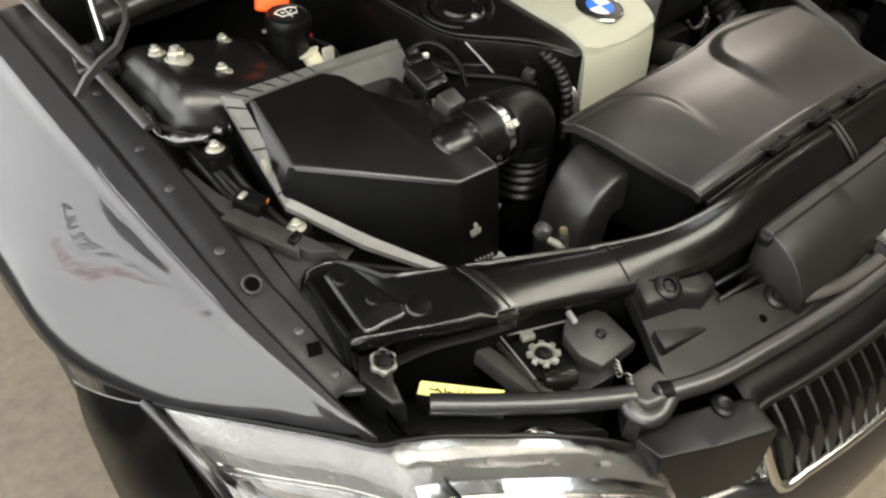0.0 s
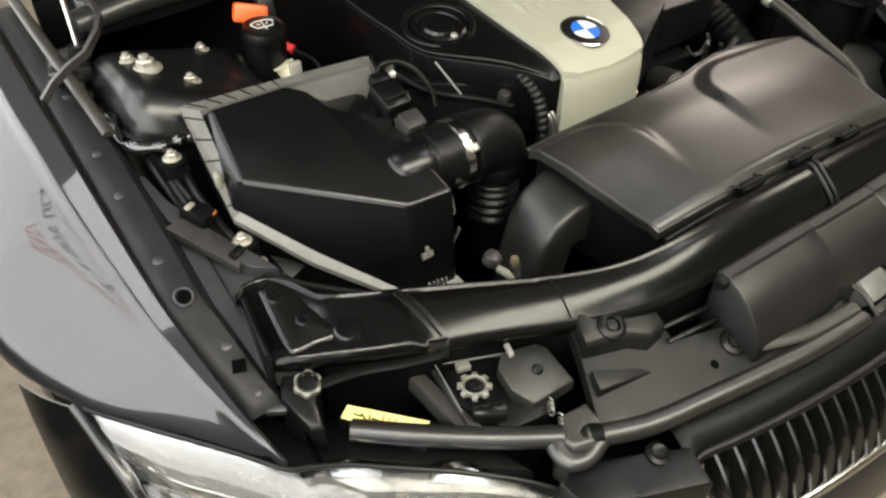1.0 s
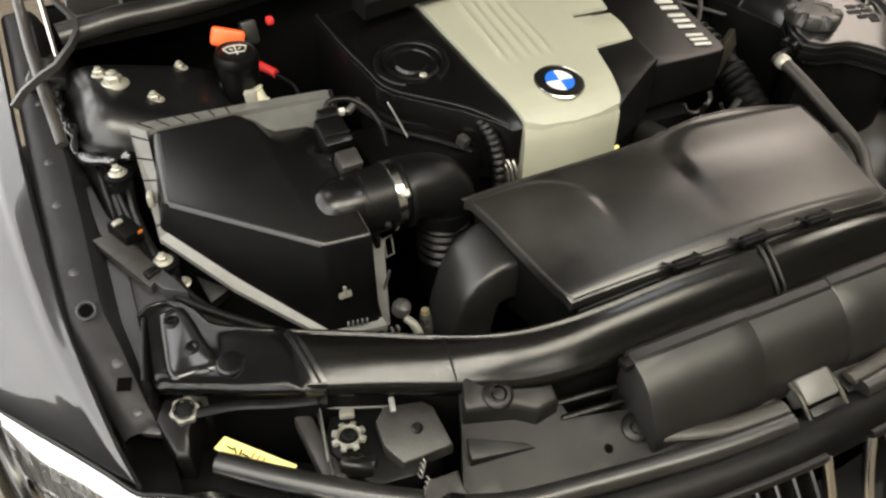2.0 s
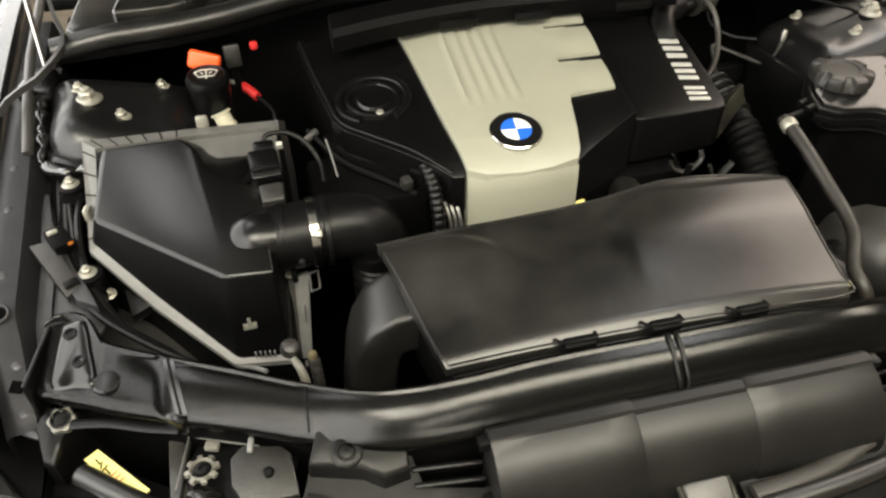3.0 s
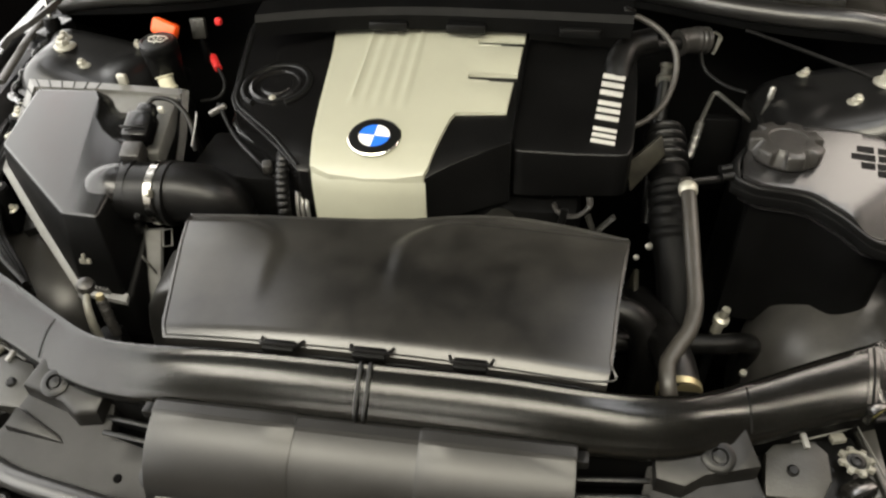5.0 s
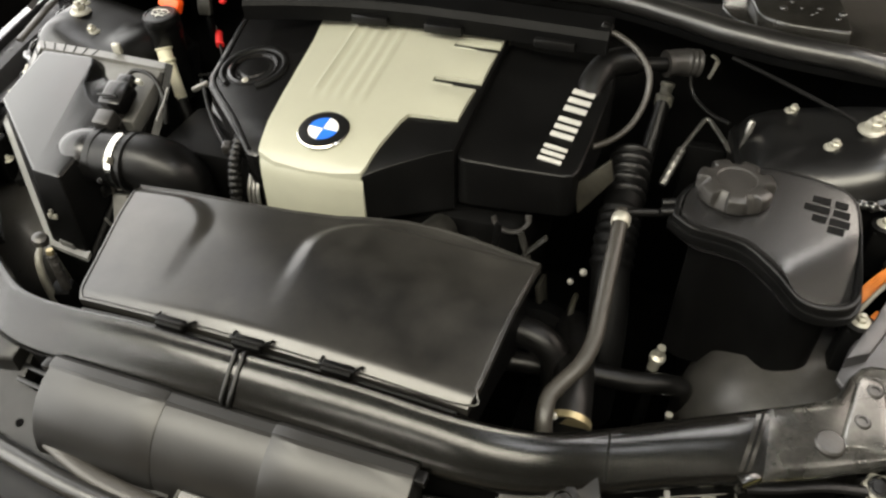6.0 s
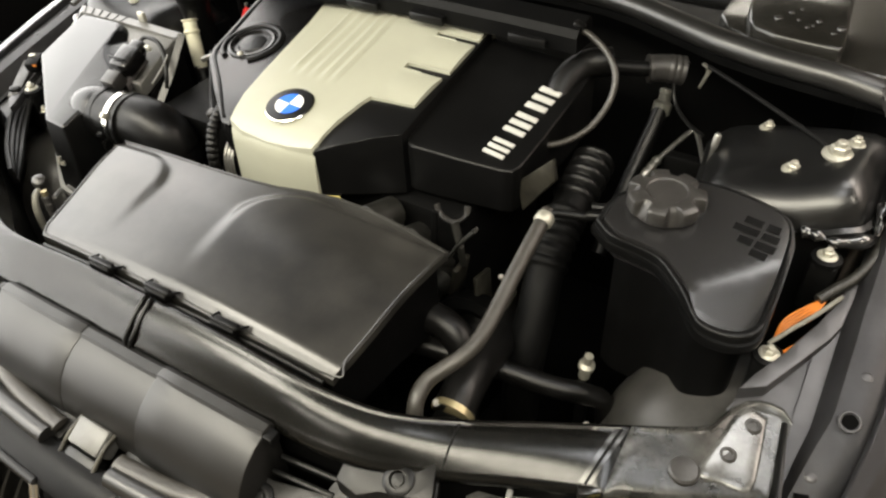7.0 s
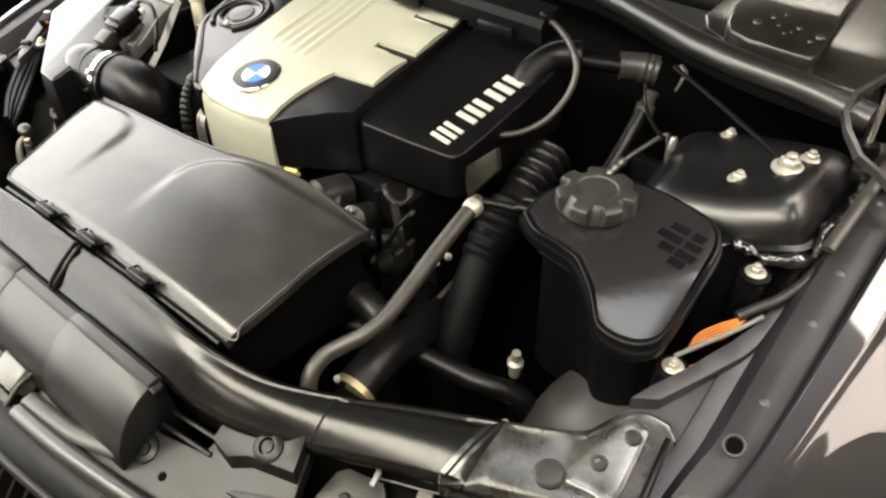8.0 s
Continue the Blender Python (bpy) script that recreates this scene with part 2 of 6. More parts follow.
def tube(bm, points, radius, segs=14, per=8, smooth=True, flat=1.0):
    """radius: a number, or a function of 0..1 along the line. flat squeezes the section upright."""
    line = spline(points, per) if smooth else [Vector(q) for q in points]
    up, rings = Vector((0, 0, 1)), []
    for i, c in enumerate(line):
        d = (line[min(i + 1, len(line) - 1)] - line[max(i - 1, 0)]).normalized()
        side = d.cross(up)
        if side.length < 0.15:
            side = d.cross(Vector((0, 1, 0)))
        side.normalize()
        if rings and side.dot(last) < 0:
            side = -side
        last, top = side, side.cross(d)
        r = radius(i / (len(line) - 1)) if callable(radius) else radius
        rings.append([bm.verts.new(c + r * (math.cos(2 * math.pi * k / segs) * side + flat * math.sin(2 * math.pi * k / segs) * top)) for k in range(segs)])
    for a, b in zip(rings, rings[1:]):
        for k in range(segs):
            bm.faces.new((a[k], a[(k + 1) % segs], b[(k + 1) % segs], b[k]))
    bm.faces.new(rings[0][::-1])
    bm.faces.new(rings[-1])
    return bm


def corrugated(r, count, depth):
    return lambda u: r * (1 + depth * (abs(math.sin(math.pi * count * u)) - 0.5))


def slab(outline, top, bottom, bevel=0.003, step=0.0, segments=2):
    """A flat piece: a plan outline with an upper and a lower side, each a height or a function of x and y."""
    bm = bmesh.new()
    bm.faces.new([bm.verts.new((x, y, 0)) for x, y in outline])
    if step:
        xs, ys = [x for x, _ in outline], [y for _, y in outline]
        for axis, lo, hi in ((0, min(xs), max(xs)), (1, min(ys), max(ys))):
            n = Vector((1, 0, 0)) if axis == 0 else Vector((0, 1, 0))
            k = lo + step
            while k < hi - step * 0.4:
                bmesh.ops.bisect_plane(bm, geom=bm.verts[:] + bm.edges[:] + bm.faces[:], plane_co=n * k, plane_no=n, dist=1e-5)
                k += step
    uppers = bm.faces[:]
    rim = [e for e in bm.edges if e.is_boundary]
    lower = bmesh.ops.duplicate(bm, geom=uppers + list({e for f in uppers for e in f.edges}) + list({v for f in uppers for v in f.verts}))
    twin = lower["vert_map"]
    for e in rim:
        a, b = e.verts
        bm.faces.new((a, b, twin[b], twin[a]))
    ups = {v for f in uppers for v in f.verts}
    for v in ups:
        w = twin[v]
        w.co.z = bottom(v.co.x, v.co.y) if callable(bottom) else bottom
        v.co.z = top(v.co.x, v.co.y) if callable(top) else top
    bmesh.ops.recalc_face_normals(bm, faces=bm.faces)
    if bevel:
        bmesh.ops.bevel(bm, geom=rim, offset=bevel, offset_type="OFFSET", segments=segments, profile=0.5, affect="EDGES", clamp_overlap=True)
    return bm


def solid(points, faces, bevel=0.003, segments=2):
    bm = bmesh.new()
    v = [bm.verts.new(p) for p in points]
    for f in faces:
        bm.faces.new([v[i] for i in f])
    bmesh.ops.recalc_face_normals(bm, faces=bm.faces)
    bevel_hard(bm, bevel, segments, over=12)
    return bm


def loft(sections, caps=True, closed=True):
    """Sections are lists of points of equal number."""
    bm = bmesh.new()
    rings = [[bm.verts.new(p) for p in s] for s in sections]
    n = len(rings[0])
    for a, b in zip(rings, rings[1:]):
        for k in range(n if closed else n - 1):
            bm.faces.new((a[k], a[(k + 1) % n], b[(k + 1) % n], b[k]))
    if caps and closed:
        bm.faces.new(rings[0][::-1])
        bm.faces.new(rings[-1])
    return bm


def step01(a, b, x):
    u = min(1, max(0, (x - a) / (b - a)))
    return u * u * (3 - 2 * u)


def table(x, rows):
    """Straight-line interpolation in rows of (x, value...)."""
    if x <= rows[0][0]:
        return rows[0][1:]
    for a, b in zip(rows, rows[1:]):
        if x <= b[0]:
            u = (x - a[0]) / (b[0] - a[0])
            return tuple(p + (q - p) * u for p, q in zip(a[1:], b[1:]))
    return rows[-1][1:]


def hex_bolt(parent, at, size=0.008, along=(0, 0, 1), label="", flange=True, mat=None):
    bm = bmesh.new()
    if flange:
        lathe(bm, [(size * 1.5, 0), (size * 1.5, size * 0.2), (size * 1.1, size * 0.45)], at, along, 20)
    turn = Vector(at) + Vector(along).normalized() * size * 0.3
    lathe(bm, [(size * 0.9, 0), (size * 0.9, size * 0.7), (size * 0.75, size * 0.85)], turn, along, 6)
    lathe(bm, [(size * 0.5, 0), (size * 0.5, size * 0.5), (size * 0.35, size * 0.6)], turn + Vector(along).normalized() * size * 0.7, along, 12)
    return part("bolt", bm, mat or STEEL, parent, label, angle=30)


# ---- the hall ----
def hall():
    tagged(part("floor", box((1.3, 0, -0.05), (6.4, 9, 0.1), bevel=0), FLOORM), "beige stone-look hall floor under the car", "floor", kind="structure")
    for name, c, s in (("wall_north", (1.3, 4.45, 1.5), (6.4, 0.1, 3.0)), ("wall_south", (1.3, -4.45, 1.5), (6.4, 0.1, 3.0)), ("wall_east", (4.45, 0, 1.5), (0.1, 8.8, 3.0))):
        tagged(part(name, box(c, s, bevel=0), WALLM), "plain grey-beige painted hall wall", "wall", kind="structure")
    for c, size in (((-1.85, -3.5, 1.5), (0.1, 1.8, 3.0)), ((-1.85, 3.85, 1.5), (0.1, 1.1, 3.0)), ((-1.85, 0.35, 0.31), (0.1, 5.9, 0.62)), ((-1.85, 0.35, 2.87), (0.1, 5.9, 0.26))):
        tagged(part("wall_west", box(c, size, bevel=0), WALLM), "plain grey-beige painted hall wall", "wall", kind="structure")
    # added black strip, tall enough to mirror as the fender's dark band
    tagged(part("baseboard", box((-1.79, 0, 0.30), (0.02, 8.8, 0.60), bevel=0.004), INK), "unseen dark skirting mirrored as the fender's black band", "baseboard", kind="structure")
    # unseen; its glow is set for the lettered reflection in the left fender
    win = tagged(thing("window_1", "unseen wide frosted shop window with dark and red lettering", "window", (-1.85, 0.35, 0.62)), kind="structure")
    part("pane", box((-1.85, 0.35, 1.68), (0.012, 5.88, 2.10), bevel=0), FROSTED, win, "frosted daylit pane")
    for y in (-2.575, 3.275):
        part("window_frame", box((-1.845, y, 1.68), (0.06, 0.05, 2.10), bevel=0.004), WHITE, win)
    for z in (0.645, 2.715):
        part("window_frame", box((-1.845, 0.35, z), (0.06, 5.8, 0.05), bevel=0.004), WHITE, win)
    rng = random.Random(21)
    for z, size, ink, y, end in ((2.16, 0.13, GLOWINK, 0.0, 1.2), (1.92, 0.13, GLOWRED, 0.02, 1.0), (2.05, 0.04, GLOWINK, -0.42, -0.08)):
        while y < end:
            w = size * rng.uniform(0.25, 0.7)
            for off in (-w / 2, w / 2):
                part("letter_stroke", box((-1.841, y + off, z), (0.004, size * 0.14, size), (rng.uniform(-14, 14), 0, 0), 0), ink, win)
            part("letter_stroke", box((-1.841, y, z + rng.choice((-0.42, 0.0, 0.42)) * size), (0.004, w, size * 0.12), bevel=0), ink, win)
            y += w + size * rng.choice((0.35, 0.4, 0.9))
    tagged(part("ceiling", box((1.3, 0, ROOM_H + 0.05), (6.4, 9, 0.1), bevel=0), CEILM), "plain grey hall ceiling", "ceiling", kind="structure")
    for lx, ly, sx, sy, _, _, glow in LAMPS:
        lamp = thing("ceiling_light", "unseen white ceiling light with a long lit diffuser", "ceiling light", (lx, ly, ROOM_H), "hall ceiling lights")
        part("frame", box((lx, ly, ROOM_H - 0.02), (sx + 0.06, sy + 0.06, 0.04), bevel=0.004), WHITE, lamp)
        part("diffuser", box((lx, ly, ROOM_H - 0.055), (sx, sy, 0.03), bevel=0.006), TUBE if glow > 3 else SOFTTUBE, lamp, "lit frosted diffuser")


hall()

# ---- the car's body ----
FENDER = [  # y, inner x, inner z, outer x, outer z
    (-0.470, 0.704, 0.752, 0.707, 0.748), (-0.430, 0.714, 0.767, 0.735, 0.742), (-0.376, 0.724, 0.785, 0.770, 0.732),
    (-0.330, 0.731, 0.799, 0.805, 0.724), (-0.276, 0.738, 0.814, 0.843, 0.714), (-0.172, 0.745, 0.840, 0.893, 0.690),
    (-0.050, 0.751, 0.868, 0.905, 0.665), (0.100, 0.757, 0.893, 0.908, 0.655), (0.350, 0.765, 0.922, 0.908, 0.66), (0.800, 0.775, 0.955, 0.905, 0.67)]


FENDER_LINE = [tuple(v) for v in spline([Vector(r) for r in FENDER], 8)]
FENDER_CURVE = [(0, 0, 0), (0.32, 0.15, 0.112), (0.58, 0.42, 0.215), (0.76, 0.63, 0.297), (0.88, 0.785, 0.372), (0.955, 0.895, 0.46), (0.99, 0.965, 0.60), (1, 1, 1)]


def profile(t):
    """Across the fender: how far out, and how far down at the headlight and farther back."""
    pts = spline([Vector((u, v, w)) for u, v, w in FENDER_CURVE], 6)
    q = t * (len(pts) - 1)
    i = min(int(q), len(pts) - 2)
    p = pts[i].lerp(pts[i + 1], q - i)
    return p.x, p.y, p.z


def fender(s):
    f = thing("fender", "glossy black metallic front fender panel" + (" mirroring a printed banner" if s < 0 else ""), "fender", (s * 0.8, 0.1, 0.3), "front fenders")
    secs, ys = [], [-0.470 + 1.27 * (k / 46) ** 1.25 for k in range(47)]
    for y in ys:
        xi, zi, xo, zo = table(y, FENDER_LINE)
        sec = [(s * (xi + 0.004), y, zi - 0.022), (s * xi, y, zi - 0.004), (s * (xi + 0.004), y, zi)]
        back = step01(-0.34, -0.10, y)
        ledge = table(y, [(-0.47, 0.002), (-0.42, 0.005), (-0.33, 0.013), (-0.20, 0.020), (-0.10, 0.026), (0.10, 0.030)])[0]
        for k in range(1, 57):
            a = (k / 56) ** 1.6
            u, v0, v1 = profile(a)
            over = (xo + 0.004 * back - xi - 0.004) * u
            drop = (zi - zo) * (v0 + (v1 - v0) * back) * (0.55 + 0.45 * step01(0, 0.007, over - ledge))
            sec.append((s * (xi + 0.004 + over - 0.024 * back * max(0, a - 0.90) / 0.10), y, zi - drop))
        secs.append(sec)
    bm = loft(secs, closed=False)
    bmesh.ops.solidify(bm, geom=bm.faces[:], thickness=-0.0015)
    part("panel", bm, PAINT, f, angle=60)
    # side below the shoulder, round the wheel
    secs = []
    for k in range(41):
        y = -0.276 + 1.07 * k / 40
        _, _, xo, zo = table(y, FENDER_LINE)
        d = abs(y - 0.33)
        low = 0.345 + (math.sqrt(max(0, 0.34 ** 2 - d * d)) - 0.02 if d < 0.34 else 0) * 0.95
        low = min(max(low, 0.25), zo - 0.02)
        xs = xo - 0.022 * step01(-0.34, -0.10, y)
        secs.append([(s * xs, y, zo - 0.0015), (s * (xs + 0.002), y, zo - 0.3 * (zo - low)), (s * (xs - 0.004), y, zo - 0.7 * (zo - low)), (s * (xs - 0.012), y, low)])
    bm = loft(secs, closed=False)
    bmesh.ops.solidify(bm, geom=bm.faces[:], thickness=0.0015)
    part("side", bm, PAINT, f, angle=60)
    return f


def wheel(s):
    w = thing("wheel", "front wheel with a black tyre and alloy rim", "wheel", (s * 0.78, 0.33, 0), "front wheels")
    bm = bmesh.new()
    lathe(bm, [(0.22, 0), (0.29, 0.0), (0.315, 0.02), (0.315, 0.18), (0.29, 0.2), (0.22, 0.2)], (s * 0.68, 0.33, 0.315), (s, 0, 0), 40)
    part("tyre", bm, TYRE, w)
    bm = bmesh.new()
    lathe(bm, [(0.219, 0.01), (0.219, 0.19), (0.2, 0.18), (0.05, 0.16)], (s * 0.68, 0.33, 0.315), (s, 0, 0), 40)
    part("rim", bm, ALU, w)


def body_shell():
    b = thing("body_shell", "black painted engine bay of a car body", "car body", (0, 0, 0.2))
    part("bay_floor", box((0, -0.12, 0.25), (1.36, 0.98, 0.02)), MATTE, b)
    part("firewall", box((0, 0.335, 0.57), (1.4, 0.02, 0.66)), MATTE, b)
    part("cowl_floor", box((0, 0.56, 0.925), (1.46, 0.46, 0.02)), MATTE, b)
    part("front_crossmember", box((0, -0.565, 0.42), (1.24, 0.05, 0.34), bevel=0.01), MATTE, b)
    for s in (-1, 1):
        # inner wall between bay and wheel
        secs = [[(s * 0.66, y, 0.25), (s * (0.668), y, 0.5), (s * 0.672, y, 0.72), (s * (0.672 + 0.02 * step01(-0.1, 0.1, y)), y, table(y, [(-0.6, 0.70), (-0.36, 0.745), (-0.28, 0.785), (-0.04, 0.845), (0.2, 0.89)])[0])]
                for y in [-0.6 + 0.75 * k / 20 for k in range(21)]]
        bm = loft(secs, closed=False)
        bmesh.ops.solidify(bm, geom=bm.faces[:], thickness=0.004)
        part("inner_wall", bm, GLOSS, b)
        # flange that carries the fender, with its holes
        rail = [(-0.405, 0.690, 0.742), (-0.36, 0.700, 0.766), (-0.28, 0.718, 0.806), (-0.15, 0.719, 0.838), (-0.04, 0.722, 0.862), (0.10, 0.726, 0.884), (0.35, 0.735, 0.908)]
        secs = []
        for k in range(61):
            y = -0.405 + 0.72 * k / 60
            x, z = table(y, rail)
            w = 0.015 + 0.003 * step01(-0.38, -0.3, y)
            secs.append([(s * (x - w - 0.012), y, z - 0.032), (s * (x - w - 0.003), y, z - 0.008), (s * (x - w + 0.004), y, z + 0.001), (s * (x - 0.004), y, z + 0.0015),
                         (s * (x + 0.006), y, z + 0.0015), (s * (x + w + 0.003), y, z - 0.0005), (s * (x + w + 0.009), y, z - 0.006), (s * (x + w + 0.010), y, z - 0.04)])
        bm = loft(secs, closed=False)
        bmesh.ops.solidify(bm, geom=bm.faces[:], thickness=0.002)
        flange = part("flange", bm, PAINT_IN, b, "dull black painted flange with holes and dimples")
        for y, r, sq in ((-0.28, 0.0085, 0), (-0.36, 0.0075, 1)):
            x, z = table(y, rail)
            bm = bmesh.new()
            if sq:
                add_box(bm, (s * x, y, z + 0.0046), (0.014, 0.014, 0.002), (24, 0, s * 20), 0.0006)
            else:
                lathe(bm, [(0.0072, 0), (0.0072, 0.0032)], (s * x, y, z + 0.0036), (0, -0.43, 0.90), 20)
            part("hole", bm, INK, flange, "dark punched hole")
            if not sq:
                bm = bmesh.new()
                ring = [(s * x + 0.0090 * math.cos(a), y + 0.0090 * math.sin(a), z + 0.0048 + 0.0090 * math.sin(a) * 0.45) for a in [2 * math.pi * k / 24 for k in range(25)]]
                tube(bm, ring, 0.0018, 8, smooth=False)
                part("hole_rim", bm, PAINT_IN, flange)
        for y, dx in ((-0.335, -0.004), (-0.385, 0.0), (-0.225, 0.004), (-0.125, 0.006), (-0.055, 0.004), (0.06, 0.0)):
            x, z = table(y, rail)
            bm = bmesh.new()
            lathe(bm, [(0.0075, -0.001), (0.006, 0.0012), (0.003, 0.0022), (0.001, 0.0024)], (s * (x + dx), y, z), (0, -0.3, 0.95), 16)
            part("dimple", bm, PAINT_IN, flange)
        part("step_tab", box((s * 0.686, -0.405, 0.738), (0.022, 0.008, 0.012), (15, 0, s * 30), 0.002), PAINT_IN, flange)
        # plate between the flange and the front panel
        plate = [(0.612, -0.292), (0.672, -0.36), (0.682, -0.40), (0.695, -0.34), (0.698, -0.28), (0.70, -0.20), (0.70, -0.06), (0.685, -0.10), (0.672, -0.16), (0.645, -0.215), (0.625, -0.25)]
        zf = lambda x, y: 0.780 + 0.24 * (y + 0.28) if y > -0.28 else 0.780 + 0.30 * (y + 0.28)
        part("gusset", slab([(s * x, y) for x, y in plate], zf, lambda x, y: zf(x, y) - 0.006, 0.002, 0.03), PAINT_IN, b, "dull black painted corner plate")
        pad = [(0.616, -0.280), (0.640, -0.266), (0.664, -0.220), (0.684, -0.180), (0.691, -0.160), (0.694, -0.120), (0.695, -0.080), (0.689, -0.080), (0.680, -0.132), (0.668, -0.167), (0.655, -0.196), (0.646, -0.218), (0.626, -0.256)]
        part("gusset_step", slab([(s * x, y) for x, y in pad], lambda x, y: 0.800 + 0.16 * (y + 0.27), lambda x, y: zf(x, y) + 0.001, 0.004, 0.02, 3), PAINT_IN, b)
        # strut tower
        tw = [(0.500, -0.035), (0.525, -0.055), (0.60, -0.058), (0.655, -0.045), (0.678, -0.02), (0.684, 0.05), (0.68, 0.115), (0.50, 0.118), (0.488, 0.06)]
        bm = bmesh.new()
        rings = []
        cx, cy = 0.59, 0.04
        for grow, drop in ((0.40, 0.001), (0.52, 0.001), (0.62, -0.0005), (0.71, -0.002), (0.79, -0.005), (0.86, -0.0095), (0.92, -0.015), (0.97, -0.021), (1.01, -0.0275), (1.037, -0.034), (1.058, -0.041), (1.072, -0.047), (1.14, -0.049), (1.145, -0.057), (1.08, -0.10), (1.08, -0.5)):
            rings.append([(s * (cx + (x - cx) * grow), cy + (y - cy) * grow, 0.878 + 0.030 * step01(0.55, 0.66, cx + (x - cx) * grow) + drop) for x, y in tw])
        smooth_rings = []
        for r in rings:
            loop = spline(r + [r[0]], 5)[:-1]
            smooth_rings.append([tuple(q) for q in loop])
        part("strut_tower", loft(smooth_rings), TOWER, b, "gloss black strut tower dome with seam sealer", angle=50)
        for x, y, z, size in ((0.588, 0.004, 0.884, 0.0085), (0.541, 0.098, 0.876, 0.0078), (0.630, 0.032, 0.902, 0.0125), (0.645, 0.060, 0.904, 0.0082)):
            hex_bolt(b, (s * x, y, z), size, label="zinc plated flange nut")
        # bolts and sealed seams beside the tower
        for x, y, z in ((0.6545, -0.0915, 0.848), (0.632, -0.223, 0.803)):
            bm = bmesh.new()
            lathe(bm, [(0.017, -0.008), (0.017, -0.001), (0.012, 0.001)], (s * x, y, z), (0, 0, 1), 18)
            add_box(bm, (s * (x - 0.0), y, z - 0.04), (0.03, 0.03, 0.07), (0, 0, 0), 0.004)
            part("bolt_base", bm, MATTE, b)
            hex_bolt(b, (s * x, y, z), 0.0075, label="pale zinc plated bolt")
        rng = random.Random(5)
        bm = bmesh.new()
        line = [(s * (0.505 + 0.0195 * k + rng.uniform(-0.002, 0.002)), -0.071 + rng.uniform(-0.002, 0.002) - 0.003 * math.sin(k), 0.832 + 0.028 * step01(0.55, 0.66, 0.505 + 0.0195 * k) + rng.uniform(-0.002, 0.002)) for k in range(9)]
        line += [(s * (0.692 + 0.003 * k + rng.uniform(-0.003, 0.003)), -0.045 + 0.032 * k, 0.858 + 0.006 * k + rng.uniform(-0.003, 0.003)) for k in range(5)]
        tube(bm, line, lambda u: 0.0062 + 0.0022 * math.sin(41 * u) + 0.0018 * math.sin(97 * u), 10, per=14)
        part("seam_sealer", bm, WETBLACK, b, "lumpy black seam sealer")
        # wheel-housing bulge low in the corner
        bm = bmesh.new()
        lathe(bm, [(0.16, -0.12), (0.15, 0.0), (0.125, 0.05), (0.08, 0.085), (0.03, 0.1)], (s * 0.615, -0.225, 0.605), (s * -0.15, -0.3, 1), 32)
        # raised grey base stands in for the reflection on the bulge
        part("housing_bulge", bm, HOUSING, b, "grey-black wheel housing bulge lightened for its reflection")
        # rubber seal on the flange up to the hinge
        bm = bmesh.new()
        tube(bm, [(s * 0.706, -0.045, 0.875), (s * 0.714, 0.05, 0.898), (s * 0.722, 0.16, 0.917), (s * 0.73, 0.34, 0.935)], 0.0075, 12, smooth=False, flat=0.6)
        part("edge_seal", bm, FOAM, b, "grey rubber edge seal")
    return b


def hinge(h, s):
    arm = [(0.752, 0.040, 0.892), (0.735, 0.044, 0.908), (0.713, 0.050, 0.920), (0.690, 0.050, 0.932), (0.668, 0.070, 0.946), (0.656, 0.092, 0.955), (0.656, 0.120, 0.962), (0.672, 0.165, 0.968), (0.695, 0.25, 0.968), (0.71, 0.32, 0.955)]
    secs = []
    for k, p in enumerate(arm):
        d = (Vector(arm[min(k + 1, len(arm) - 1)]) - Vector(arm[max(k - 1, 0)])).normalized()
        side = d.cross(Vector((0, 0, 1))).normalized()
        up = side.cross(d)
        secs.append([(s * q.x, q.y, q.z) for q in [Vector(p) + side * u + up * v for u, v in ((-0.003, 0.0045), (0.003, 0.0045), (0.003, -0.0045), (-0.003, -0.0045))]])
    bm = loft(secs)
    bevel_hard(bm, 0.0012, 2, 40)
    part("hinge_arm", bm, CAPGREY, h, "worn grey-black hinge arm")
    bm = bmesh.new()
    tube(bm, [(s * 0.69, 0.10, 0.915), (s * 0.68, 0.14, 1.16), (s * 0.66, 0.178, 1.41)], 0.0035, 12)
    part("strut_rod", bm, CHROME, h, "shiny steel strut rod")
    bm = bmesh.new()
    lathe(bm, [(0.012, 0), (0.014, 0.01), (0.012, 0.022)], (s * 0.69, 0.10, 0.90), (0, 0.1, 1), 16)
    part("ball_socket", bm, MATTE, h)
    part("hinge_bracket", box((s * 0.705, 0.11, 0.895), (0.05, 0.07, 0.02), (0, 0, s * 10), 0.004), GLOSS, h)


